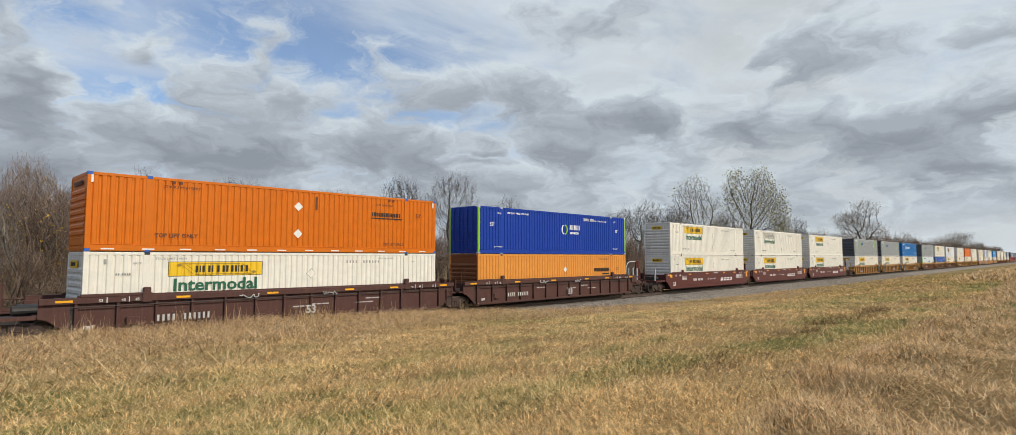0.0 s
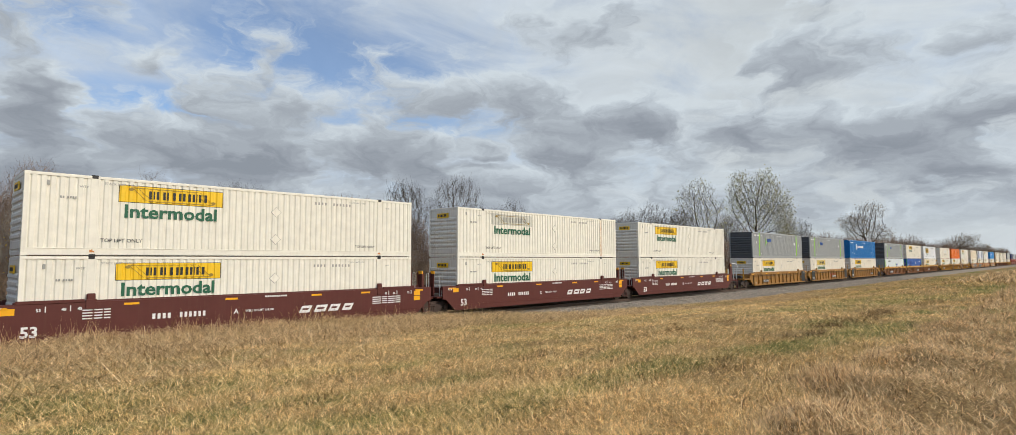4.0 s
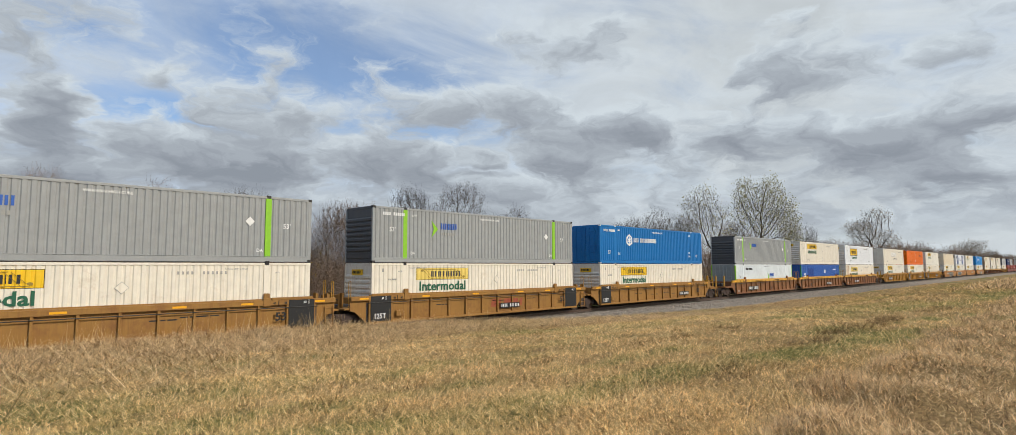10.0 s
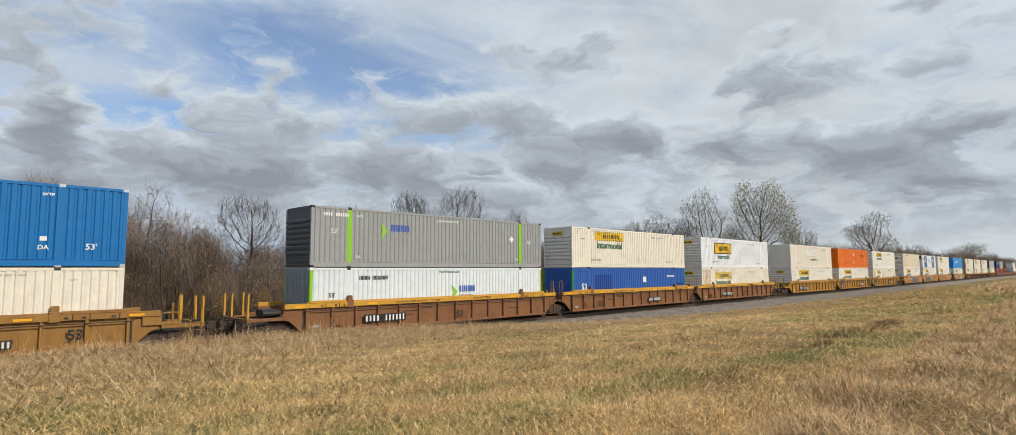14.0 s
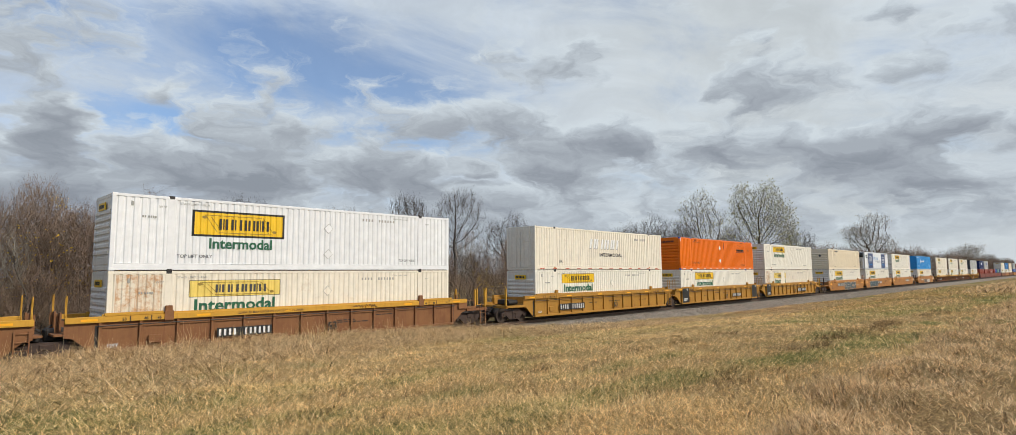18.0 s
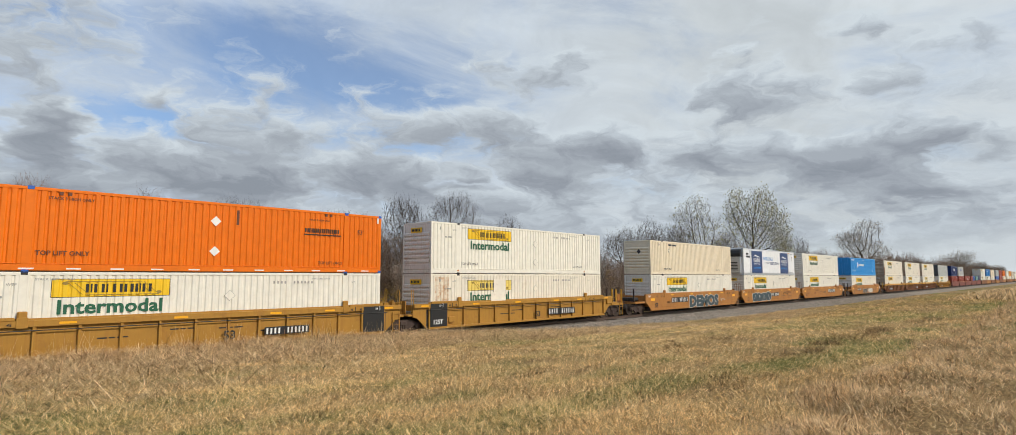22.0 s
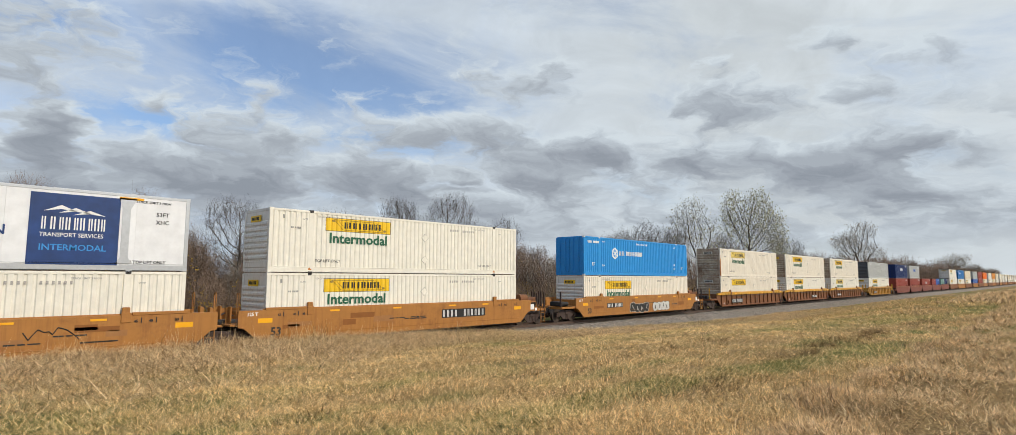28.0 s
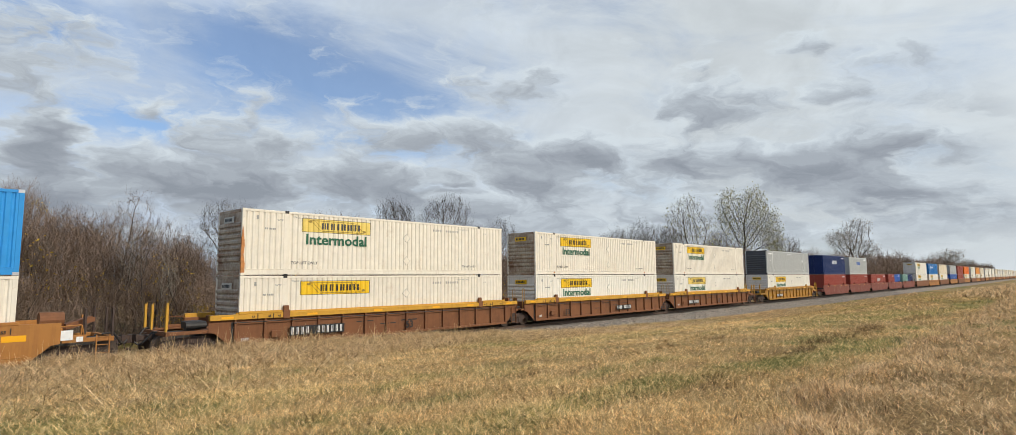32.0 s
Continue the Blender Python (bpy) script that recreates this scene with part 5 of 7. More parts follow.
def small_print(c, ink=INK, top_lift=True):
    """The usual small stencils of a long container."""
    if FAR[0]:
        return
    if top_lift:
        c.text("TOP LIFT ONLY", 2.24, 0.50, 0.19, ink, 0.001)
        c.text("TOP LIFT ONLY", 12.75, 0.44, 0.16, ink, 0.001)
    faint = SIGN_GREY if ink is INK else ink
    c.text("STACK LIMIT 3 HIGH", 2.3, 2.60, 0.12, faint, 0.001)
    c.text("WTP", 1.55, 2.42, 0.13, faint, 0.001)
    c.bars("number_bars", 10.6, 2.42, (0.07, 0.07, 0.07, 0.07, -0.16, 0.07, 0.07, 0.07, 0.07, 0.07, 0.07), 0.12, 0.10, WORN_INK if ink is INK else ink)
    c.text("STACK LIMIT 3 HIGH", 12.4, 2.60, 0.10, faint, 0.001)
    c.text("WTP", 14.5, 2.42, 0.11, faint, 0.001)
    c.bar("vent_cover", 0.62, 0.70, 2.45, 2.62, SIGN_GREY)


def hazard_diamond(c, x, z, mat, r=0.22, out=0.0):
    if FAR[0]:
        return
    q = c.poly("placard_holder", [(round(x - r, 3), z), (x, round(z - r, 3)), (round(x + r, 3), z), (x, round(z + r, 3))], mat)
    q.location.y = -out


SCROLL = material("brownish_scroll_ink", (0.30, 0.20, 0.03), 0.6)


def hauler_sign(c, x0=2.78, x1=6.46, z0=2.02, z1=2.63, panel=SIGN_YELLOW, ink=BLACK, word=True, border=0.02, word_mat=SIGN_GREEN):
    """The yellow name board (its name as plain bars) over the word below it."""
    c.panel("name_board_border", x0 - border, x1 + border, z0 - border, z1 + border, ink, lift=0.004)
    c.panel("name_board", x0, x1, z0, z1, panel, "yellow name board", 0.008)
    s = (x1 - x0) / 3.68
    tall = round((z1 - z0) * 0.5, 3)
    c.bars("name_bars", x0 + 0.86 * s, z0 + (z1 - z0) * 0.24, tuple(round(v * s, 3) for v in (-0.05, 0.09, 0.05, 0.09, -0.02, 0.09, 0.05, -0.04, 0.09, -0.0, 0.09, 0.09, 0.0, 0.09, 0.09, 0.03, 0.09, 0.0, 0.10)), tall, 0.058 * s, ink)
    w, h = x1 - x0, z1 - z0

    def scroll():
        """Thin outline of a scroll round the name."""
        g, t = Geo(), 0.011
        for (ax, az), (bx, bz) in (((0.10, 0.88), (0.74, 0.88)), ((0.26, 0.10), (0.90, 0.10)), ((0.12, 0.82), (0.24, 0.12)), ((0.17, 0.82), (0.28, 0.20)), ((0.76, 0.88), (0.88, 0.20)), ((0.72, 0.80), (0.83, 0.14))):
            px, pz, qx, qz = w * ax, h * az, w * bx, h * bz
            u, v = (0, t) if abs(az - bz) < 0.05 else (t, 0)
            g.prism([(px - u, pz - v), (qx - u, qz - v), (qx + u, qz + v), (px + u, pz + v)], FACE - 0.004, FACE + 0.016)
        for fx, fz in ((0.10, 0.78), (0.90, 0.22)):
            g.prism([(w * fx + 0.09 * math.cos(k * math.tau / 8), h * fz + 0.06 * math.sin(k * math.tau / 8)) for k in range(8)], FACE - 0.004, FACE + 0.016)
        return g
    part("scroll_mark", shared(("scroll", round(w, 3), round(h, 3)), SCROLL, scroll), c.ob, shift(x0 - c.h, 0, z0))
    if word:
        c.text("Intermodal", x0 + 0.14, z0 - 0.58, 0.68 * s, word_mat, 0.017, 1.11)


def end_plate(c, mat=SIGN_YELLOW, ink=BLACK):
    """The small name board high on the leading end."""
    me = shared("end_name_board", mat, lambda: Geo().box(-0.012, 0.02, -0.5, 0.5, 0, 0.28))
    p = part("end_name_board", me, c.ob, shift(-c.h - 0.04, 0, HC - 0.60))
    bars_me = shared("end_name_bars", ink, lambda: [g := Geo(), [g.box(-0.018, 0.0, -0.34 + i * 0.13, -0.25 + i * 0.13, 0.07, 0.21) for i in range(6)]][0])
    part("end_name_bars", bars_me, p)


def white_box(label, mat=WHITE, sign="yellow", end="louvre", print_ink=INK, plate=SIGN_YELLOW, diamonds=True, rusty_end=False):
    end_mat = (END_RUST if rusty_end else END_GREY) if sign != "plain" else None
    c = container(label, mat, end=end, end_mat=end_mat)
    small_print(c, print_ink)
    if diamonds:
        for z in (1.95, 0.75):
            hazard_diamond(c, 8.75, z, SIGN_GREY, 0.235)
            hazard_diamond(c, 8.75, z, mat, 0.217, 0.003)
    if plate is not None:
        end_plate(c, plate)
    if not FAR[0]:
        c.bars("ownership_bars", 1.0, 2.02, (0.05, 0.05, -0.03, 0.05, 0.05, 0.05, 0.05), 0.08, 0.025, SIGN_GREY if print_ink is INK else print_ink)
    if sign == "yellow":
        hauler_sign(c)
    elif sign == "grey":
        hauler_sign(c, panel=GREY_BOARD, ink=SIGN_GREY, word_mat=SIGN_GREEN)
    elif sign == "faded":
        hauler_sign(c, panel=FADED_YELLOW, ink=INK)
    elif sign == "board":
        hauler_sign(c, word=False)
    elif sign == "mid":
        hauler_sign(c, z0=1.90, z1=2.50)
    elif sign == "low":
        hauler_sign(c, z0=1.96, z1=2.50)
    elif sign == "patched":
        hauler_sign(c, z0=1.92, z1=2.5, panel=FADED_YELLOW, ink=INK)
        for a, b, z0, z1 in ((4.88, 5.92, 1.80, 2.60), (4.65, 5.92, 1.20, 1.80)):
            c.bar("blank_patch", a, b, z0, z1, mat, "plain repaired wall patch").location.y -= 0.012
        c.panel("rust_patch", 0.3, 1.3, 0.4, 2.7, RUST_PATCH, "peeling paint over orange rust", 0.003)
    elif sign == "rusty":
        hauler_sign(c, z0=1.86, z1=2.5, panel=FADED_YELLOW, ink=INK)
        c.panel("rust_patch", 0.25, 1.8, 0.3, 2.75, RUST_PATCH, "peeling paint over orange rust", 0.003)
    elif sign == "heavy":
        hauler_sign(c, 2.85, 6.5, 1.46, 2.36, border=0.085, word=False)
        c.text("Intermodal", 3.4, 0.90, 0.60, SIGN_GREEN, 0.015)
    return c


END_RUST = paint("rusty_end_paint", (0.50, 0.42, 0.31), 0.85, (0.20, 0.10, 0.05), 0.6)
END_GREY = paint("dirty_grey_end_paint", (0.74, 0.70, 0.62), 0.42, (0.34, 0.20, 0.11), 0.45)
GREY_BOARD = material("weathered_board", (0.60, 0.58, 0.50), 0.6, 0, 0.2, 4)


def orange_box(label, mat, end_mat=None):
    c = container(label, mat, end="louvre", rail_dashes=MARK_WHITE, casting=MARK_BLUE)
    ink = material("brown_ink", (0.12, 0.035, 0.012), 0.6)
    hazard_diamond(c, 8.06, 2.10, MARK_WHITE, 0.21)
    hazard_diamond(c, 8.06, 0.86, MARK_WHITE, 0.21)
    c.bars("name_bars", 12.0, 1.86, (0.17, 0.17, 0.17, 0.19, 0.07, 0.18, 0.16, 0.16, 0.18), 0.2, 0.035, BLACK)
    c.bar("underline", 11.95, 13.85, 1.74, 1.79, BLACK)
    c.text("TOP LIFT ONLY", 2.24, 0.56, 0.22, ink, 0.006)
    c.text("TOP LIFT ONLY", 12.7, 0.40, 0.18, ink, 0.004)
    c.text("STACK 3 HIGH ONLY", 2.5, 2.50, 0.14, ink, 0.003)
    c.text("STACK 3 HIGH ONLY", 12.2, 2.42, 0.11, ink, 0.003)
    c.text("53'", 14.75, 1.9, 0.3, ink, 0.004)
    for x in (2.8, 3.05, 13.0, 13.25):
        c.bar("warning_label", x, x + 0.11, 2.66, 2.78, ink)
    c.bars("number_bars", 8.9, 2.0, (0.1,), 0.62, 0.04, ink)
    for x in (-1, 1):
        c.bar("white_tag", 0.12 if x < 0 else 15.9, 0.19 if x < 0 else 15.98, 2.5, 2.78, MARK_WHITE)
    me = shared("end_name_bars_dark", ink, lambda: [g := Geo(), [g.box(-0.018, 0.0, -0.7 + i * 0.16, -0.58 + i * 0.16, 0.0, 0.16) for i in range(9)]][0])
    part("end_name_bars", me, c.ob, shift(-c.h - 0.01, 0, HC - 0.45))
    return c


def faded_orange_box(label):
    c = container(label, PALE_ORANGE, end="louvre", end_mat=paint("rusty_orange_end_paint", (0.20, 0.070, 0.022), 0.4, (0.10, 0.045, 0.022), 0.4))
    ink = material("brown_ink", (0.12, 0.035, 0.012), 0.6)
    hazard_diamond(c, 8.4, 1.85, MARK_WHITE, 0.19)
    c.bars("name_bars", 11.85, 1.65, (0.2, 0.2, 0.2, 0.22, 0.08, 0.2, 0.19, 0.19, 0.2), 0.26, 0.035, BLACK)
    c.bars("name_bars", 12.9, 1.42, (0.9,), 0.10, 0.03, BLACK)
    c.text("STACK 3 HIGH ONLY", 12.5, 2.52, 0.13, ink, 0.003)
    c.text("53'", 14.8, 1.7, 0.3, ink, 0.003)
    return c


def swirl_logo(c, x, z, s, a, b):
    """Two crescent arcs as plain blocks."""
    n = 7
    for k, mat, t0 in ((0, a, 100), (1, b, -80)):
        out, inn = [], []
        for i in range(n):
            t = radians(t0 + i * 160 / (n - 1))
            w = 0.62 + 0.16 * abs(i - 3) / 3
            out.append((round(x + s * math.cos(t), 3), round(z + s * math.sin(t), 3)))
            inn.append((round(x + s * w * math.cos(t), 3), round(z + s * w * math.sin(t), 3)))
        c.poly("logo_arc", out + inn[::-1], mat)


def blue_box(label):
    c = container(label, NAVY, end="door", corner_mat=LIME, casting=SILVER)
    swirl_logo(c, 8.35, 1.72, 0.36, MARK_WHITE, LIME)
    c.bars("name_bars", 8.95, 1.72, (0.25, 0.27, 0.22, 0.25), 0.34, 0.05, MARK_WHITE)
    c.bars("name_bars", 8.98, 1.42, (0.09, 0.09, 0.09, 0.04, 0.09, 0.08, 0.04, 0.08, 0.08), 0.15, 0.035, MARK_WHITE)
    c.text("53'", 0.95, 1.7, 0.34, MARK_WHITE, 0.008)
    c.text("53'", 14.7, 1.7, 0.3, MARK_WHITE, 0.008)
    c.text("STACKING THREE HIGH ONLY", 2.5, 2.52, 0.15, MARK_WHITE, 0.004)
    c.text("STACKING THREE HIGH ONLY", 11.7, 2.42, 0.13, MARK_WHITE, 0.004)
    c.text("WTP", 1.65, 2.45, 0.15, MARK_WHITE, 0.004)
    c.text("WTP", 14.4, 2.45, 0.15, MARK_WHITE, 0.004)
    c.bars("number_bars", 10.6, 2.42, (0.12, 0.12, 0.12, 0.12, -0.1, 0.12, 0.12, 0.12), 0.2, 0.04, MARK_WHITE)
    c.text("TOP LIFT ONLY", 1.35, 0.4, 0.1, MARK_WHITE, 0.003)
    c.text("TOP LIFT ONLY", 14.3, 0.4, 0.1, MARK_WHITE, 0.003)
    return c


def grey_box(label, mat=GREY, logo=True, end="louvre"):
    dark = paint("dark_grey_end_paint", (0.085, 0.088, 0.092), 0.1, (0.12, 0.1, 0.08), 0.15)
    c = container(label, mat, end=end, post_mat=LIME if logo else None, end_mat=dark, casting=BLACK_STEEL)
    c.bars("number_bars", 0.62, 2.45, (0.08,) * 4 + (-0.10,) + (0.08,) * 6, 0.16, 0.042, MARK_WHITE)
    c.text("53'", 1.0, 1.62, 0.32, MARK_WHITE, 0.005)
    c.text("53'", 14.8, 1.5, 0.3, MARK_WHITE, 0.005)
    c.text("WTP", 2.4, 2.45, 0.16, MARK_WHITE, 0.004)
    c.text("DA", 2.35, 0.45, 0.2, MARK_WHITE, 0.004)
    c.text("DA", 13.65, 0.45, 0.2, MARK_WHITE, 0.004)
    c.text("WARNING HIGH CUBE", 7.4, 2.52, 0.15, MARK_WHITE, 0.003)
    hazard_diamond(c, 13.35, 1.75, MARK_WHITE, 0.2)
    if logo:
        c.poly("logo_leaf", [(3.75, 1.4), (4.2, 1.85), (3.75, 2.3), (3.9, 1.85)], LIME)
        c.bars("name_bars", 4.4, 1.86, (0.25, 0.27, 0.22, 0.25), 0.34, 0.05, MARK_BLUE)
        c.bars("name_bars", 4.4, 1.54, (0.1, 0.1, 0.1, 0.05, 0.1, 0.09, 0.05, 0.09, 0.09), 0.15, 0.035, SIGN_GREY)
    return c


def pale_green_box(label):
    c = container(label, MINT, end="door", corner_mat=LIME, end_mat=paint("grey_green_end", (0.3, 0.33, 0.32), 0.2))
    c.bars("number_bars", 2.6, 2.3, (0.12,) * 4 + (-0.1,) + (0.12,) * 6, 0.2, 0.035, INK)
    c.text("53'", 0.95, 1.5, 0.3, INK, 0.004)
    c.poly("logo_leaf", [(8.5, 1.15), (8.95, 1.55), (8.5, 1.95), (8.65, 1.55)], LIME)
    c.bars("name_bars", 9.1, 1.55, (0.25, 0.27, 0.22, 0.25), 0.34, 0.05, MARK_BLUE)
    c.bars("name_bars", 9.1, 1.25, (0.09,) * 8, 0.14, 0.035, SIGN_GREY)
    c.text("WARNING HIGH CUBE", 7.6, 2.62, 0.14, INK, 0.003)
    return c


def hex_box(label, mat):
    c = container(label, mat, end="door", casting=SILVER)
    x, z, r = (4.12, 1.72, 0.47) if mat is ROBIN_LIGHT else (3.95, 1.84, 0.47)
    ring = [(round(x + r * math.sin(radians(60 * i)), 3), round(z + r * math.cos(radians(60 * i)), 3)) for i in range(6)]
    c.poly("logo_hexagon", ring, MARK_WHITE)
    inner = [(round(x + 0.33 * math.sin(radians(60 * i)), 3), round(z + 0.33 * math.cos(radians(60 * i)), 3)) for i in range(6)]
    p = c.poly("logo_field", inner, mat)
    p.location.y = -0.004
    for i in range(3):
        a = radians(60 * i)
        dx, dz = 0.30 * math.sin(a), 0.30 * math.cos(a)
        nx, nz = 0.045 * math.cos(a), -0.045 * math.sin(a)
        q = c.poly("logo_spoke", [(round(x + dx + nx, 3), round(z + dz + nz, 3)), (round(x + dx - nx, 3), round(z + dz - nz, 3)),
                                  (round(x - dx - nx, 3), round(z - dz - nz, 3)), (round(x - dx + nx, 3), round(z - dz + nz, 3))], MARK_WHITE)
        q.location.y = -0.008
    c.bars("name_bars", x + 0.63, z - 0.14, (0.26, -0.03, 0.26, -0.03, -0.08, 0.26, 0.28, 0.25, 0.09, 0.28, 0.25, 0.28, 0.28), 0.34, 0.065, MARK_WHITE)
    c.bars("number_bars", 0.5, 2.42, (0.09,) * 4 + (-0.10,) + (0.09,) * 6, 0.17, 0.045, MARK_WHITE)
    c.text("WARNING HIGH CUBE", 7.3, 2.5, 0.17, MARK_WHITE, 0.004)
    c.text("53'", 1.0, 0.75, 0.34, MARK_WHITE, 0.006)
    c.text("53'", 14.9, 0.62, 0.3, MARK_WHITE, 0.006)
    c.text("DA", 2.35, 0.70, 0.22, MARK_WHITE, 0.005)
    c.text("DA", 13.55, 0.60, 0.22, MARK_WHITE, 0.005)
    c.text("WTP", 2.35, 2.5, 0.16, MARK_WHITE, 0.004)
    c.text("WTP", 13.6, 2.45, 0.16, MARK_WHITE, 0.004)
    c.bar("warning_label", 13.6, 13.8, 0.9, 1.05, MARK_WHITE)
    return c


def cargo_blue_box(label):
    c = container(label, MID_BLUE, end="door", corner_mat=GREEN_POST)
    c.text("53", 1.05, 1.35, 0.62, MARK_WHITE, 0.02)
    c.bar("height_label", 0.95, 1.7, 0.72, 1.18, MARK_WHITE)
    q = c.text("110\"", 1.05, 0.9, 0.26, MID_BLUE, 0.006)
    q.location.y -= 0.004
    c.panel("repainted_patch", 2.6, 4.8, 1.3, 2.4, DULL_BLUE, "darker repainted patch", 0.003)
    c.panel("repainted_patch", 6.3, 13.2, 0.55, 1.25, DULL_BLUE, "darker repainted patch", 0.003)
    c.bar("white_label", 9.15, 9.65, 1.75, 2.2, MARK_WHITE)
    c.bars("number_bars", 13.0, 2.15, (0.09,) * 4 + (-0.06,) + (0.09,) * 6, 0.15, 0.03, MARK_WHITE)
    c.bars("number_bars", 14.6, 1.3, (0.16,) * 6, 0.34, 0.06, DULL_BLUE)
    return c


def swift_box(label):
    c = container(label, CREAM, end="door", end_mat=CREAM, rail_dashes=RED_TICK)
    # a slanted outlined name, as plain blocks
    x = 5.95
    for w in (0.75, 1.05, 0.35, 0.75, 0.75):
        for f in ((0.0, 0.62) if w > 0.5 else (0.0,)):
            p = x + w * f
            for name, d, m in (("name_shadow", 0.045, WORN_INK), ("name_block", 0.0, MARK_WHITE)):
                q = c.poly(name, [(round(p + d, 3), 1.55 - d), (round(p + d + 0.20, 3), 1.55 - d), (round(p + d + 0.36, 3), 2.25 - d), (round(p + d + 0.16, 3), 2.25 - d)], m)
                q.location.y = -0.004 if d == 0 else 0.0
        x += w
    c.text("INTERMODAL", 7.15, 0.98, 0.36, INK, 0.004, 1.35)
    c.text("DA", 2.45, 0.5, 0.26, INK, 0.003)
    c.bars("number_bars", 12.0, 2.3, (0.07,) * 4 + (-0.16,) + (0.07,) * 6, 0.16, 0.075, WORN_INK)
    return c


def plain_box(label, mat=SAND):
    c = container(label, mat, end="louvre", end_mat=mat)
    c.text("53'", 1.35, 2.5, 0.2, INK, 0.006)
    c.text("TOP LIFT ONLY", 2.2, 0.42, 0.19, INK, 0.006)
    c.text("TOP LIFT ONLY", 12.5, 0.42, 0.15, INK, 0.004)
    c.bars("number_bars", 3.1, 2.5, (0.12, 0.12, 0.12, 0.12, -0.1, 0.09, 0.09, 0.09, 0.09, 0.09, 0.09), 0.15, 0.03, INK)
    hazard_diamond(c, 3.2, 2.1, SIGN_GREY, 0.2)
    hazard_diamond(c, 3.2, 2.1, mat, 0.14, 0.003)
    me = shared("end_diamond", INK, lambda: Geo().prism([(-0.2, 0), (0, -0.2), (0.2, 0), (0, 0.2)], -0.01, 0.01, "x"))
    part("placard_holder", me, c.ob, shift(-c.h - 0.035, -0.2, 1.95))
    return c


def reefer_box(label):
    c = container(label, BRIGHT, end="plain", end_mat=BRIGHT, casting=SILVER, flat=True, rail_mat=SILVER, corner_mat=SILVER)
    unit = shared("cooling_unit", SILVER, lambda: Geo().box(-0.40, 0.0, -1.10, 1.10, 0.20, 1.75, 0.06).box(-0.30, 0.0, -1.12, 1.12, 1.75, 2.0, 0.04))
    u = part("cooling_unit", unit, c.ob, shift(-c.h + 0.02, 0, 0), "pale cooling unit on the leading end")
    part("fan_housing", shared("fan_housing", BLACK, lambda: Geo().prism([(-0.1, 1.95), (-0.46, 2.0), (-0.50, 2.3), (-0.42, 2.6), (-0.25, 2.76), (0.0, 2.80), (0.0, 1.95)], -1.12, 1.12)), u, None, "black rounded fan housing")
    part("grille", shared("grille", BLACK, lambda: [g := Geo(), [g.box(-0.42, -0.39, -0.8, 0.8, 0.5 + i * 0.16, 0.58 + i * 0.16) for i in range(6)]][0]), u)
    for x0, x1 in ((2.3, 5.35), (11.1, 13.75)):
        c.bar("blue_panel", x0, x1, 0.20, 2.68, PANEL_BLUE, "dark blue company panel")
        m = (x0 + x1) / 2
        for k in range(3):
            a = m - 0.95 + 0.42 * k
            q = c.poly("logo_wave", [(round(a, 2), 2.05 - 0.05 * k), (round(a + 0.5, 2), 2.28 - 0.07 * k), (round(a + 1.0, 2), 2.06 - 0.05 * k), (round(a + 0.5, 2), 2.14 - 0.06 * k)], MARK_WHITE)
            q.location.y = -0.004
        q = c.bars("name_bars", m - 0.98, 1.42, (0.12, -0.02, 0.14, 0.0, 0.12, 0.14, 0.0, 0.12, 0.14, 0.0, 0.12, 0.05, 0.05, 0.12), 0.44, 0.055, MARK_WHITE)
        q.location.y = -0.004
        c.text("TRANSPORT SERVICES", m - 1.02, 1.17, 0.2, MARK_WHITE, 0.002, 0.93).location.y -= 0.004
        if m > 8:
            c.text("INTERMODAL", m - 1.02, 0.70, 0.3, MARK_SKY, 0.004, 1.05).location.y -= 0.004
        else:
            c.bars("address_bars", m - 1.0, 0.72, (0.13,) * 12, 0.18, 0.04, MARK_SKY).location.y = -0.004
    c.text("EXCELLENCE", 5.65, 1.70, 0.50, MARK_SKY, 0.006, 1.02)
    c.text("THROUGH", 6.35, 1.32, 0.25, PANEL_BLUE, 0.002)
    c.text("EXECUTION", 7.85, 1.18, 0.48, PANEL_BLUE, 0.006, 1.0)
    c.text("WTP", 13.75, 2.5, 0.17, INK, 0.003)
    c.text("STACK LIMIT 3 HIGH", 14.25, 2.58, 0.13, INK, 0.002)
    c.text("53FT", 14.95, 2.1, 0.22, INK, 0.003)
    c.text("XHC", 14.95, 1.8, 0.22, INK, 0.003)
    c.text("TOP LIFT ONLY", 14.25, 0.28, 0.16, INK, 0.004)
    c.text("DA", 14.0, 0.28, 0.16, INK, 0.003)
    c.bars("number_bars", 0.8, 2.2, (0.13,) * 4, 0.2, 0.04, INK)
    c.bars("number_bars", 0.8, 1.9, (0.13,) * 6, 0.2, 0.04, INK)
    for x in (1.95, 13.95):
        c.poly("post_cover", [(x - 0.28, 2.72), (x + 0.33, 2.72), (x + 0.14, 2.3), (x + 0.14, 0.5), (x + 0.3, 0.25), (x - 0.28, 0.25), (x - 0.12, 0.5), (x - 0.12, 2.3)], SILVER)
    c.bar("warning_label", 13.7, 14.5, 2.66, 2.75, REFLECTOR)
    return c


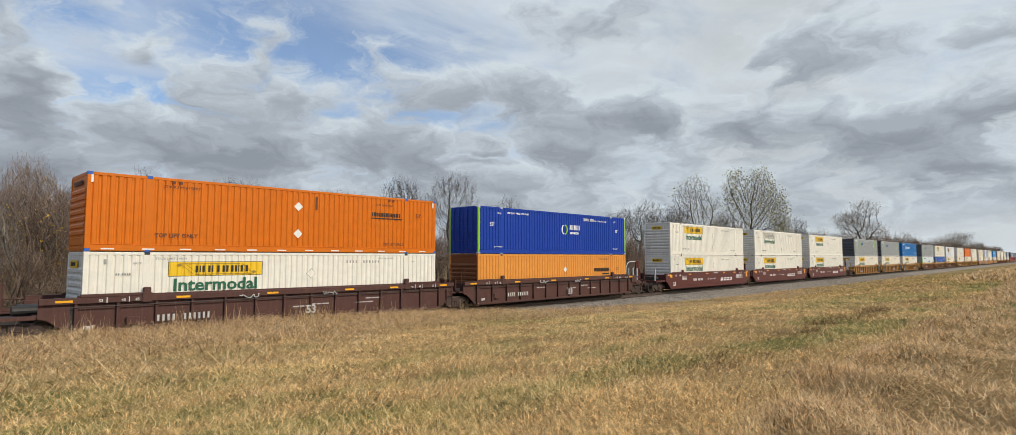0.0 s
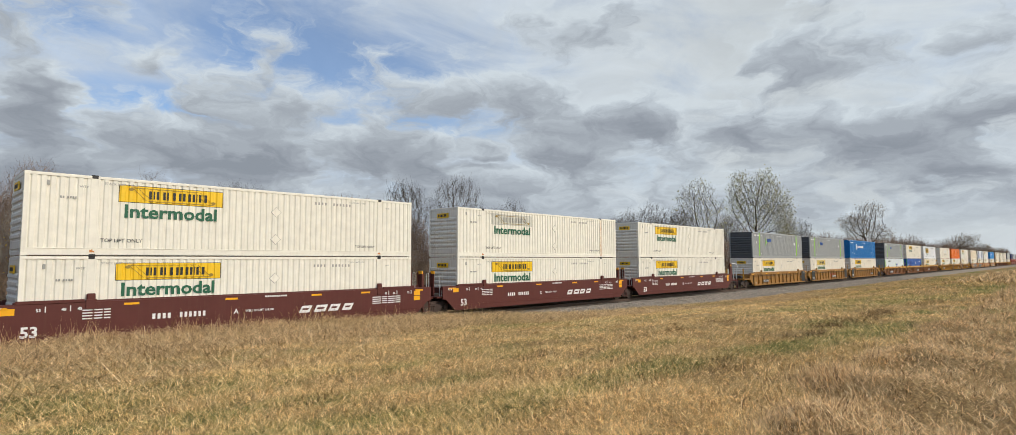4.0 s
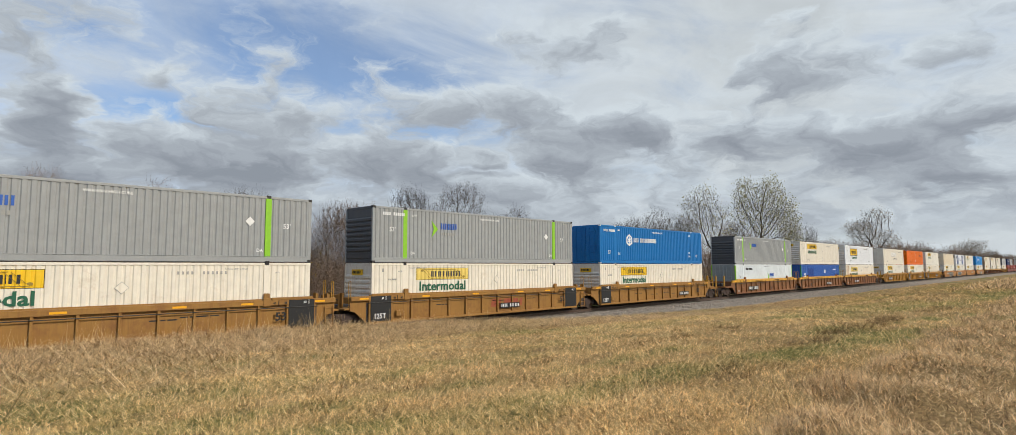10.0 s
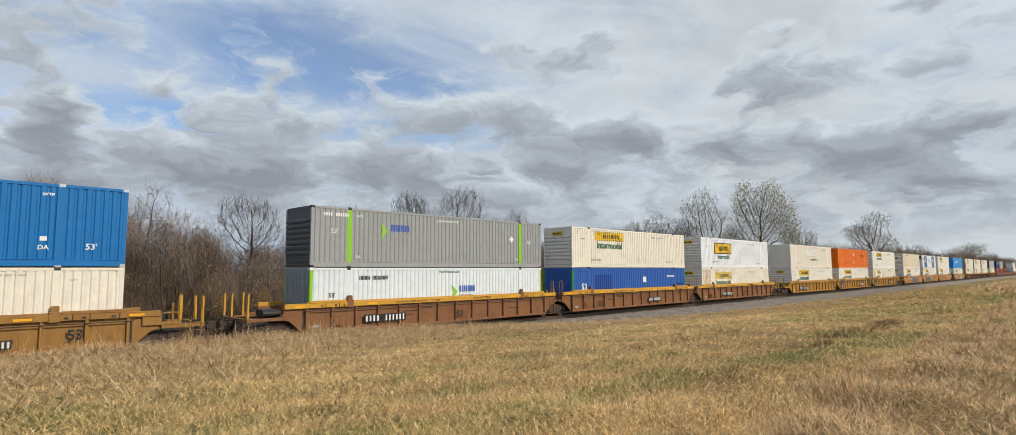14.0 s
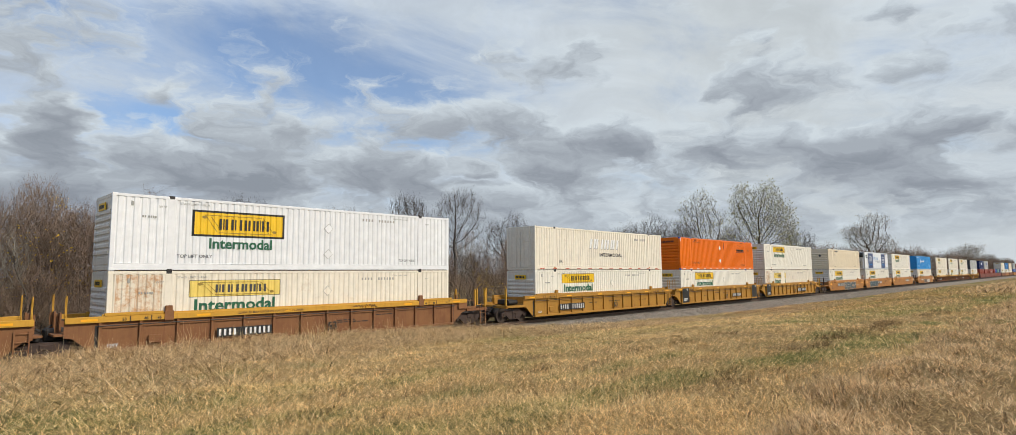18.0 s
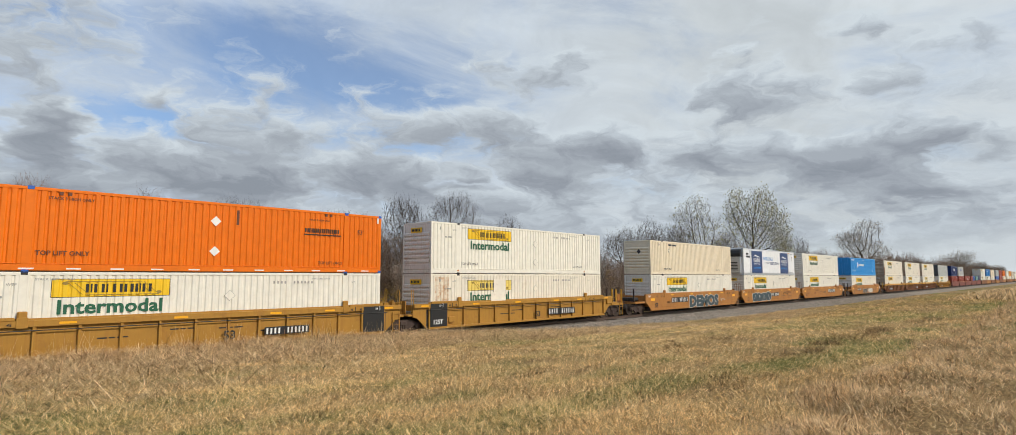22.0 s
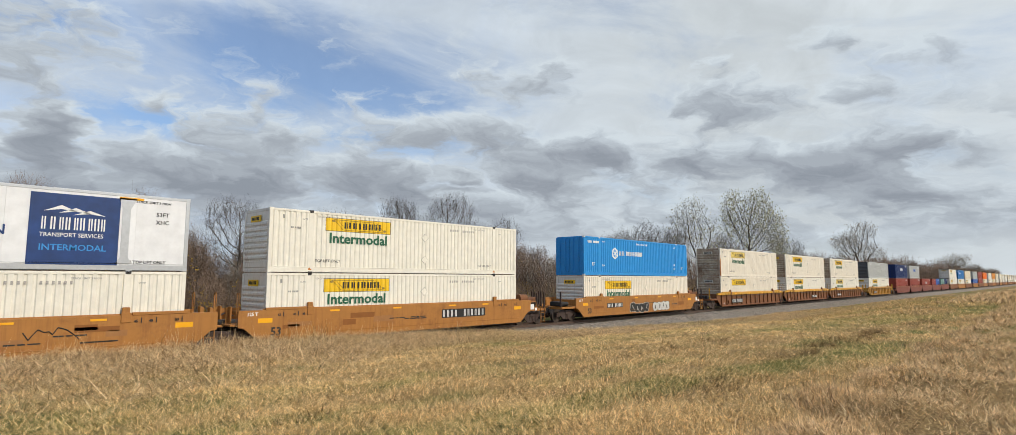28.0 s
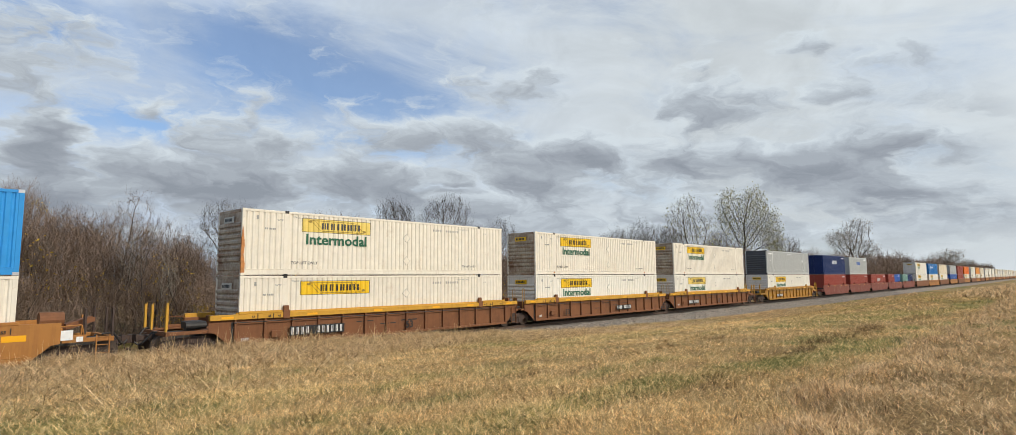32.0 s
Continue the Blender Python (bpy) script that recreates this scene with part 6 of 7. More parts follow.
def short_box(label, mat, length=L40, logo=None, end_mat=None):
    c = container(label, mat, length, end="door", end_mat=end_mat, detail=False)
    if logo is not None:
        c.bars("name_bars", length * 0.4, 1.6, (0.4, 0.4, 0.4, 0.4, 0.4), 0.55, 0.12, logo)
    c.bars("number_bars", length - 2.2, 2.45, (0.12,) * 10, 0.18, 0.04, MARK_WHITE)
    return c

# ------------------------------------------------------------------ well cars
WHEEL_R = 0.457
SIDE = -1.46           # outer face of the car's side towards the bank
WHEELSETS = []


def wheelset_mesh():
    g = Geo().tube((0, -1.0, 0), (0, 1.0, 0), 0.085, n=10)
    for s in (-1, 1):
        y = s * 0.7525
        g.tube((0, y - 0.065, 0), (0, y + 0.065, 0), WHEEL_R, WHEEL_R - 0.004, n=28)
        g.tube((0, y - s * 0.065, 0), (0, y - s * 0.095, 0), WHEEL_R + 0.027, n=28)
        for i in range(5):
            a = i * math.tau / 5
            g.tube((0.27 * math.cos(a), y + s * 0.06, 0.27 * math.sin(a)), (0.27 * math.cos(a), y + s * 0.075, 0.27 * math.sin(a)), 0.06, n=8)
        g.tube((0, s * 0.98, 0), (0, s * 1.09, 0), 0.12, 0.10, n=10)
    return g


def side_frame():
    """Cast side frame of a truck: arched top, window with springs, pedestals over the axle boxes."""
    g = Geo()
    for y in (-1.06, 0.94):
        g.prism([(-1.12, 0.36), (-1.12, 0.60), (-0.92, 0.66), (-0.45, 0.80), (0.45, 0.80), (0.92, 0.66), (1.12, 0.60), (1.12, 0.36),
                 (0.98, 0.36), (0.98, 0.52), (0.80, 0.52), (0.68, 0.44), (0.42, 0.20), (-0.42, 0.20), (-0.68, 0.44), (-0.80, 0.52), (-0.98, 0.52), (-0.98, 0.36)],
                y, y + 0.12)
    g.box(-0.20, 0.20, -1.12, 1.12, 0.52, 0.74, 0.03)
    for y in (-1.09, 1.0):
        for x in (-0.14, 0.0, 0.14):
            g.tube((x, y + 0.05, 0.26), (x, y + 0.05, 0.52), 0.055, n=8)
    return g


def add_truck(car, x):
    t = part("truck", shared("side_frame", DARK_RUST, side_frame), car, shift(x, 0, 0), "dark cast steel truck")
    for dx in (-0.89, 0.89):
        w = part("wheelset", shared("wheelset", WHEEL_STEEL, wheelset_mesh), t, shift(dx, 0, WHEEL_R))
        if not FAR[0]:
            WHEELSETS.append(w)
    return t


def side_outline(half, slope=0.85, low=0.27):
    return [(-half, 1.20), (-half, 0.92), (-half + 0.25, 0.88), (-half + slope + 0.1, low), (half - slope - 0.1, low), (half - 0.25, 0.88), (half, 0.92), (half, 1.20), (half, 1.46), (-half, 1.46)]


def stake(h=1.05):
    return Geo().box(-0.035, 0.035, -0.06, 0.06, 0, h, 0.008).tube((-0.05, 0, 0.1), (-0.05, 0, h + 0.06), 0.016, n=6)


def wide_post(h=1.45):
    return Geo().box(-0.03, 0.03, -0.14, 0.14, 0, h, 0.008).box(0.03, 0.12, -0.14, -0.11, 0, h * 0.95)


def hand_loop(h=1.45):
    return Geo().path([(0, -0.10, 0), (0, -0.10, h), (0, -0.06, h + 0.06), (0, 0.06, h + 0.06), (0, 0.10, h), (0, 0.10, 0)], 0.017)


def ladder():
    g = Geo()
    for x in (-0.2, 0.2):
        g.box(x - 0.02, x + 0.02, -0.02, 0.02, 0, 1.0)
    for i in range(4):
        g.tube((-0.2, 0, 0.08 + i * 0.28), (0.2, 0, 0.08 + i * 0.28), 0.014, n=6)
    return g


def coupler():
    g = Geo().box(-1.0, 0.0, -0.10, 0.10, -0.11, 0.11, 0.02)
    g.prism([(0, -0.16), (0.22, -0.20), (0.30, -0.10), (0.30, 0.02), (0.20, 0.02), (0.16, -0.06), (0.08, 0.16), (0, 0.16)], -0.15, 0.15, "z")
    g.path([(0.0, -0.3, -0.05), (0.1, -0.32, -0.35), (0.3, -0.3, -0.42)], 0.025)
    return g


def hand_wheel():
    g = Geo()
    n = 16
    pts = [(0.0, 0.27 * math.cos(i * math.tau / n), 0.27 * math.sin(i * math.tau / n)) for i in range(n + 1)]
    g.path(pts, 0.018, 5)
    for i in range(4):
        a = i * math.tau / 4
        g.tube((0, 0, 0), (0, 0.27 * math.cos(a), 0.27 * math.sin(a)), 0.012, n=5)
    g.tube((-0.1, 0, 0), (0.02, 0, 0), 0.05, n=8)
    return g


def end_deck(car, mat, sx, coupled, dark):
    """Platform over the truck: sill, deck, posts or stakes, ladder, coupler."""
    far = 10.95 if coupled else 9.62
    sill = shared(("centre_sill", coupled), dark, lambda: Geo().box(8.2, far, -0.28, 0.28, 0.62, 0.98, 0.02))
    turn = Matrix.Identity(4) if sx > 0 else Matrix.Rotation(math.pi, 4, "Z")
    part("centre_sill", sill, car, turn)
    deck = shared(("end_platform", coupled), mat, lambda: Geo().box(8.2, far - 0.05 if not coupled else 9.4, -1.30, 1.30, 0.98, 1.06, 0.01).box(8.25, 8.45, -1.3, 1.3, 0.6, 1.5, 0.02))
    part("end_platform", deck, car, turn)
    if coupled:
        step = shared("step_frame", mat, lambda: Geo().box(9.35, 10.9, -1.42, -1.30, 0.92, 1.06, 0.01).box(9.35, 10.9, 1.30, 1.42, 0.92, 1.06, 0.01).box(10.78, 10.9, -1.42, 1.42, 0.90, 1.07, 0.01).box(9.35, 10.9, -1.3, -1.1, 1.0, 1.05))
        part("step_frame", step, car, turn)
        grip = shared("stake", DARK_RUST if mat is TAN_CAR else GRAFFITI_PALE if mat is MAROON_CAR else CHORD_YELLOW if mat in (RUST_OCHRE_CAR, RUST_CAR, GOLD_CAR, OCHRE_CAR) else mat, stake)
        for x, y in ((10.85, -1.30), (10.85, -0.45), (10.0, -1.36), (10.85, 1.30)):
            part("stake", grip, car, turn @ shift(x, y, 1.04))
        part("coupler", shared("coupler", DARK_RUST, coupler), car, turn @ shift(11.45, 0, 0.82))
        part("ladder", shared("ladder", mat, ladder), car, turn @ shift(10.55, -1.44, 0.15))
        if mat is MAROON_CAR:
            pipe = shared("handrail", MARK_WHITE, lambda: Geo().path([(9.5, -1.38, 2.66), (10.45, -1.38, 2.68), (10.85, -1.38, 2.52), (11.08, -1.38, 2.2), (11.12, -1.38, 1.75)], 0.026, 8))
            part("handrail", pipe, car, turn, "white pipe handrail")
            post = shared(("end_post", mat.name), mat, lambda: Geo().box(9.12, 9.42, -1.42, -1.26, 1.0, 2.72, 0.02).box(9.42, 9.56, -1.40, -1.30, 1.0, 2.70, 0.01).box(9.0, 9.5, -1.42, -1.2, 0.95, 1.3, 0.02))
            part("end_post", post, car, turn)
            part("marker_plate", shared("marker_plate", SIGN_YELLOW, lambda: Geo().box(9.16, 9.36, -1.432, -1.424, 2.42, 2.58)), car, turn, "small yellow marker plate")
        else:
            rail = shared(("side_rail", mat.name), mat, lambda: Geo().path([(9.3, -1.40, 1.5), (9.9, -1.40, 1.52), (10.0, -1.40, 1.06)], 0.025, 6).box(9.3, 10.05, -1.44, -1.36, 1.06, 1.18, 0.01).box(8.7, 9.35, -1.44, -1.2, 1.06, 1.45, 0.02))
            part("side_rail", rail, car, turn)
        if mat is TAN_CAR and sx > 0:
            tank = shared("rusty_tank", RUST_CAR, lambda: Geo().tube((8.75, -0.85, 1.72), (9.45, -0.85, 1.72), 0.27, n=16).box(9.3, 9.5, -1.25, -0.6, 1.06, 1.5, 0.02).prism([(9.5, 1.35), (10.35, 1.62), (10.35, 1.75), (10.25, 1.8), (9.5, 1.55)], -1.1, -0.6))
            part("rusty_tank", tank, car, turn, "rusty red-brown tank on brackets")
            sign = shared("white_notice", MARK_WHITE, lambda: Geo().box(9.05, 9.65, -1.452, -1.444, 1.02, 1.36).box(9.75, 9.95, -1.452, -1.444, 0.95, 1.12))
            part("white_notice", sign, car, turn, "white stencilled notice panel")
        for y, z in ((-0.55, 1.1), (0.5, 1.0)):
            part("air_hose", shared(("air_hose", y), BLACK_STEEL, lambda: Geo().path([(10.7, y, z), (11.05, y - 0.05, z + 0.05), (11.35, y * 0.7, z - 0.35), (11.5, y * 0.5, z - 0.42), (11.62, y * 0.4, z - 0.3)], 0.035, 6)), car, turn, "black rubber air hose")
        lever = shared("cut_lever", DARK_RUST, lambda: Geo().path([(11.0, -1.45, 0.62), (11.0, -1.4, 0.92), (11.05, -0.3, 0.98), (11.3, -0.05, 1.0)], 0.018, 6))
        part("cut_lever", lever, car, turn)
        if sx > 0:
            part("brake_post", shared("brake_post", mat, lambda: Geo().box(-0.05, 0.05, -0.05, 0.05, 0, 0.75, 0.01)), car, turn @ shift(10.35, 0.7, 1.04))
            part("hand_wheel", shared("hand_wheel", CHORD_YELLOW if mat in (GOLD_CAR, RUST_OCHRE_CAR) else dark, hand_wheel), car, turn @ shift(10.43, 0.7, 1.62))
        box = shared("brake_box", dark, lambda: Geo().box(9.0, 9.7, -0.6, 0.2, 1.06, 1.36, 0.03).tube((9.1, 0.5, 1.2), (9.9, 0.5, 1.2), 0.16, n=12))
        part("brake_box", box, car, turn)
    else:
        tall = 1.40 if mat is MAROON_CAR else 0.72
        wide = shared("bulkhead_post", mat, lambda: wide_post(tall))
        if mat is MAROON_CAR:
            cap = shared("marker_cap", REFLECTOR, lambda: Geo().box(-0.036, 0.036, -0.146, 0.146, 1.26, 1.41))
            for y in (-0.55, 0.55):
                part("marker_cap", cap, car, turn @ shift(9.30, y, 1.06), "amber marker on the post")
        loop = shared("hand_loop", GRAFFITI_PALE if mat is MAROON_CAR else DARK_RUST if mat is BROWN_CAR else CHORD_YELLOW if mat is not TAN_CAR else mat, lambda: hand_loop(1.25))
        for y in (-0.55, 0.55):
            part("bulkhead_post", wide, car, turn @ shift(9.30, y, 1.06))
        for y in (-1.22, 1.22):
            part("hand_loop", loop, car, turn @ shift(9.25, y, 1.06))
        hinge = shared("joint_casting", dark, lambda: Geo().box(8.6, 9.66, -0.35, 0.35, 0.75, 1.20, 0.05).path([(8.6, -0.7, 1.3), (9.0, -0.75, 1.45), (9.4, -0.6, 1.25), (9.62, -0.5, 1.1)], 0.03))
        part("joint_casting", hinge, car, turn)
        if sx > 0:
            part("ladder", shared("ladder", mat, ladder), car, turn @ shift(9.0, -1.42, 0.25))


def bars_on_side(car, x, z, widths, h, gap, mat, name="number_bars", y=SIDE):
    key = ("side_bars", tuple(widths), h, gap, y)

    def make():
        g, p = Geo(), 0.0
        for w in widths:
            if w > 0:
                two_strokes(g, p, w, y - 0.004, y + 0.01, h)
            p += abs(w) + gap
        return g
    return part(name, shared(key, mat, make), car, shift(x, 0, z))


def text_on_side(car, text, x, z, size, mat, bold=0.0, y=SIDE, squeeze=1.0):
    return part("lettering", lettering(text, size, mat, bold, squeeze), car, shift(x, y - 0.004, z))


def blob(r, cx, cz, rx, rz, n=14, jag=0.16):
    return [(round(cx + rx * (1 + r.uniform(-jag, jag)) * math.copysign(abs(math.cos(i * math.tau / n)) ** 0.7, math.cos(i * math.tau / n)), 3),
             round(cz + rz * (1 + r.uniform(-jag, jag)) * math.copysign(abs(math.sin(i * math.tau / n)) ** 0.7, math.sin(i * math.tau / n)), 3)) for i in range(n)]


def spray_letters(car, x, z, h, n, w, mat, rim, seed):
    """Graffiti: fat rounded shapes with a pale outline and inner lines, without words."""
    r = random.Random(seed)
    for i in range(n):
        cx, cz = (i + 0.5) * w, h / 2 + r.uniform(-0.04, 0.04)
        pts = blob(r, cx, cz, w * 0.60, h * 0.50)
        out = [(cx + (a - cx) * 1.10, cz + (b - cz) * 1.08) for a, b in pts]
        rim_ob = part("spray_outline", Geo().prism(out, SIDE - 0.006, SIDE + 0.01).mesh("spray_outline", rim), car, shift(x, 0, z), "pale sprayed outline")
        part("spray_fill", Geo().prism(pts, SIDE - 0.0085 - 0.0004 * i, SIDE + 0.01).mesh("spray_fill", mat), rim_ob, None, "dark sprayed fill")
        g = Geo()
        for k in range(2):
            a = radians(r.uniform(40, 140))
            L = h * r.uniform(0.16, 0.30)
            qx, qz = cx + r.uniform(-0.16, 0.16) * w, cz + r.uniform(-0.12, 0.12) * h
            dx, dz, t = L * math.cos(a), L * math.sin(a), 0.035
            g.prism([(qx - dx - t, qz - dz), (qx - dx + t, qz - dz), (qx + dx + t, qz + dz), (qx + dx - t, qz + dz)], SIDE - 0.0125 - 0.0004 * i, SIDE - 0.008)
        part("spray_line", g.mesh("spray_line", rim), rim_ob)


def spray_word(car, text, x, z, size, mat, rim, squeeze):
    """Graffiti that can be read: fat letters with a pale outline."""
    back = part("spray_outline", lettering(text, size, rim, 0.125, squeeze), car, shift(x, SIDE - 0.006, z), "pale sprayed outline")
    part("spray_fill", lettering(text, size, mat, 0.085, squeeze), back, shift(0, -0.003, 0), "dark sprayed fill")


def scribble(car, x, z, h, n, mat, seed, y=SIDE):
    """A thin sprayed tag: a wandering line."""
    r = random.Random(seed)
    g, q = Geo(), None
    for i in range(n):
        e = (i * h * 0.28 + r.uniform(-0.05, 0.05), y - 0.008, r.uniform(0, h))
        if q:
            g.tube(q, e, 0.018, n=5)
        q = e
    part("spray_line", g.mesh("spray_line", mat), car, shift(x, 0, z), "thin sprayed tag")


def well_car(style, mat, chord, lead, tail, label, seed=0, dark=BLACK_STEEL, half=9.30, numbers=True, dark_ends=False, length=L53, truck_lead=None, post_gap=1.18, lettered=True, big53=6.4, num=(-5.7, 1.0), black=(False, False)):
    """One unit of a well car. lead, tail: True where it ends in a coupler, False at a shared joint."""
    car = thing("well_car", label, "well car", "well cars of the train")
    r = random.Random(seed)
    k = 0.0 if length > 14 else (L53 - length) / 2       # shorter wells
    hf = half - k
    mirror = Matrix.Diagonal((1, -1, 1, 1))
    ribbed = style == "ribbed"
    depth = 0.115 if ribbed else 0.0
    sheet = shared(("side_sheet", ribbed, hf), mat, lambda: Geo().prism(side_outline(hf), SIDE + depth, SIDE + depth + 0.03))
    part("side_sheet", sheet, car)
    part("side_sheet", sheet, car, mirror)
    if ribbed:
        top = shared(("top_chord", hf), chord, lambda: Geo().box(-hf, hf, SIDE - 0.015, SIDE + 0.15, 1.40, 1.62, 0.012))
        low = shared(("bottom_sill", hf), mat, lambda: Geo().box(-hf + 1.0, hf - 1.0, SIDE - 0.01, SIDE + 0.14, 0.24, 0.36, 0.012))
        lip = shared(("inner_ledge", hf), chord, lambda: Geo().box(-hf + 1.1, hf - 1.1, SIDE + 0.16, SIDE + 0.20, 1.50, 1.68, 0.006))
        post = shared("side_post", mat, lambda: Geo().box(-0.05, 0.05, SIDE + 0.005, SIDE + 0.113, 0.36, 1.40, 0.01))
        n = int(2 * (hf - 1.05) / post_gap)
        for i in range(0 if FAR[0] else n + 1):
            x = -hf + 1.05 + i * (2 * (hf - 1.05)) / n
            part("side_post", post, car, shift(x, 0, 0))
        conduit = shared(("air_pipe", hf), dark, lambda: Geo().tube((-hf + 0.9, SIDE - 0.03, 1.28), (hf - 0.9, SIDE - 0.03, 1.28), 0.02, n=6))
        part("air_pipe", conduit, car)
    else:
        top = shared(("top_lip", hf), mat, lambda: Geo().prism([(SIDE - 0.004, 1.44), (SIDE - 0.004, 1.63), (SIDE + 0.14, 1.63), (SIDE + 0.14, 1.44)], -hf, hf, "x"))
        low = shared(("bottom_flange", hf), mat, lambda: Geo().prism([(SIDE - 0.012, 0.56), (SIDE + 0.12, 0.26), (SIDE + 0.16, 0.26), (SIDE + 0.02, 0.58)], -hf + 0.95, hf - 0.95, "x"))
        lip = shared(("inner_ledge", hf), mat, lambda: Geo().box(-hf + 1.1, hf - 1.1, SIDE + 0.145, SIDE + 0.19, 1.48, 1.68, 0.006))
    for me, nm in ((top, "top_chord"), (low, "bottom_sill"), (lip, "inner_ledge")):
        part(nm, me, car)
        part(nm, me, car, mirror)
    floor = shared(("well_floor", hf), dark, lambda: Geo().box(-hf + 1.0, hf - 1.0, -1.38, 1.38, 0.24, 0.33).box(-hf + 0.9, -hf + 1.1, -1.35, 1.35, 0.3, 1.3).box(hf - 1.1, hf - 0.9, -1.35, 1.35, 0.3, 1.3))
    part("well_floor", floor, car)
    rail = shared("guide_rail", chord, lambda: Geo().box(-0.95, 0.95, SIDE - 0.03, SIDE + 0.06, 1.62, 1.73, 0.01))
    horn = shared("guide_horn", mat, lambda: Geo().box(-0.13, 0.13, SIDE + 0.0, SIDE + 0.14, 1.6, 1.92, 0.03).box(-0.16, 0.16, SIDE - 0.04, SIDE + 0.02, 1.36, 1.72, 0.01))
    for sx in () if FAR[0] else (-1, 1):
        if k == 0:
            part("guide_rail", rail, car, shift(sx * 7.2, 0, 0))
        part("guide_horn", horn, car, shift(sx * (6.05 - k), 0, 0))
        part("guide_horn", horn, car, mirror @ shift(sx * (6.05 - k), 0, 0))
    for sx, on in ((-1, black[0]), (1, black[1])):
        if on:
            blk = shared("black_end_panel", BLACK, lambda: Geo().box(-0.6, 0.6, SIDE - 0.022, SIDE - 0.0155, 0.36, 1.60))
            part("black_end_panel", blk, car, shift(sx * 7.62, 0, 0))
    for sx, coupled in ((-1, lead), (1, tail)):
        if k == 0:
            end_deck(car, mat, sx, coupled, dark)
        else:
            e = shared("short_end", mat, lambda: Geo().box(8.2 - 1.98, 8.2 - 1.98 + 1.35, -1.3, 1.3, 0.7, 1.1, 0.02))
            part("end_platform", e, car, Matrix.Identity(4) if sx > 0 else Matrix.Rotation(math.pi, 4, "Z"))
    if k == 0:
        add_truck(car, 9.85 if tail else 9.715)
        if lead:
            add_truck(car, -9.85)
    else:
        add_truck(car, 7.5)
        if lead:
            add_truck(car, -7.6)
    if FAR[0]:
        return car
    # markings
    y = SIDE - (0.016 if ribbed else 0.005)
    for x in (-4.8, -1.2, 2.6, 5.2) if mat is TAN_CAR else (-8.6, -4.8, -1.2, 2.6, 5.2, 8.5):
        if abs(x) < hf:
            bars_on_side(car, x - 0.25, 1.46, (0.5,), 0.08, 0.02, REFLECTOR, "reflector", y)
    if mat is TAN_CAR and k == 0:
        for x in (-8.15, 8.05):
            bars_on_side(car, x - 0.32, 1.08, (0.64,), 0.20, 0.02, REFLECTOR, "reflector", y)
    if lettered and k == 0:
        ink = MARK_WHITE if mat is MAROON_CAR else (GRAFFITI_PALE if mat is BROWN_CAR else BLACK)
        front = SIDE - 0.024
        pale = MARK_WHITE if black[0] or mat in (MAROON_CAR, BROWN_CAR) else GRAFFITI_PALE
        if ribbed:
            text_on_side(car, "125T", -8.05, 0.50, 0.34 if black[0] else 0.17, pale, 0.008, front)
        else:
            text_on_side(car, "125 T", -8.95, 1.40, 0.2, MARK_WHITE, 0.005, y)
        for x, s in ((-7.6, "53"), (-6.9, "48"), (-6.45, "45"), (6.3, "45"), (6.8, "48"), (7.7, "53")):
            on_black = (black[0] and x < -7) or (black[1] and x > 7)
            text_on_side(car, s, x, 1.44 if ribbed else 1.36, 0.14, MARK_WHITE if on_black else ink, 0.004, front)
            bars_on_side(car, x + 0.24, 1.40 if ribbed else 1.33, (0.03,), 0.2, 0.01, MARK_WHITE if on_black else ink, "well_mark", front)
        text_on_side(car, "53", big53, 0.74 if mat is OCHRE_CAR else 0.52, 0.5, ink, 0.014, front - 0.03 if ribbed else y)
        nb = tuple(round(v * num[1], 3) for v in (0.08, 0.08, 0.08, 0.08, -0.14, 0.075, 0.075, 0.075, 0.075, 0.075, 0.075))
        gap = round(0.098 * num[1], 3)
        wide = sum(abs(v) for v in nb) + gap * 11
        if mat is MAROON_CAR:
            bars_on_side(car, -4.1, 0.88, tuple(v * 1.25 for v in nb), 0.2, 0.075, MARK_WHITE, y=y)
            # slanted company word as blocks
            for i, w in enumerate((0.5, 0.56, 0.5, 0.48)):
                a = 1.75 + i * 0.72
                g = lambda w=w: Geo().prism([(0, 0), (w, 0), (w + 0.16, 0.31), (0.16, 0.31)], SIDE - 0.009, SIDE + 0.01)
                part("name_block", shared(("name_block", w), MARK_WHITE, g), car, shift(a, 0, 0.72))
                h = lambda w=w: Geo().prism([(0.16, 0.12), (w - 0.08, 0.12), (w, 0.2), (0.18, 0.2)], SIDE - 0.011, SIDE + 0.01)
                part("name_gap", shared(("name_gap", w), mat, h), car, shift(a, 0, 0.72))
            text_on_side(car, "A" if seed == 2 else ("C" if seed == 3 else "B"), -1.1, 0.88, 0.28, MARK_WHITE, 0.005, y)
            text_on_side(car, "WELL LD LMT 118,500", -0.62, 0.93, 0.125, MARK_WHITE, 0.003, y)
            bars_on_side(car, 0.2, 1.50, (0.07,) * 10, 0.07, 0.03, MARK_WHITE, y=y)
            for zz in (0.92, 1.02, 1.12, 1.22):
                bars_on_side(car, 5.6, zz, (0.5, 0.3, 0.4, 0.3), 0.045, 0.06, MARK_WHITE, "stencil_bars", y)
                bars_on_side(car, -6.3, zz + 0.1, (0.3, 0.25, 0.2), 0.04, 0.05, MARK_WHITE, "stencil_bars", y)
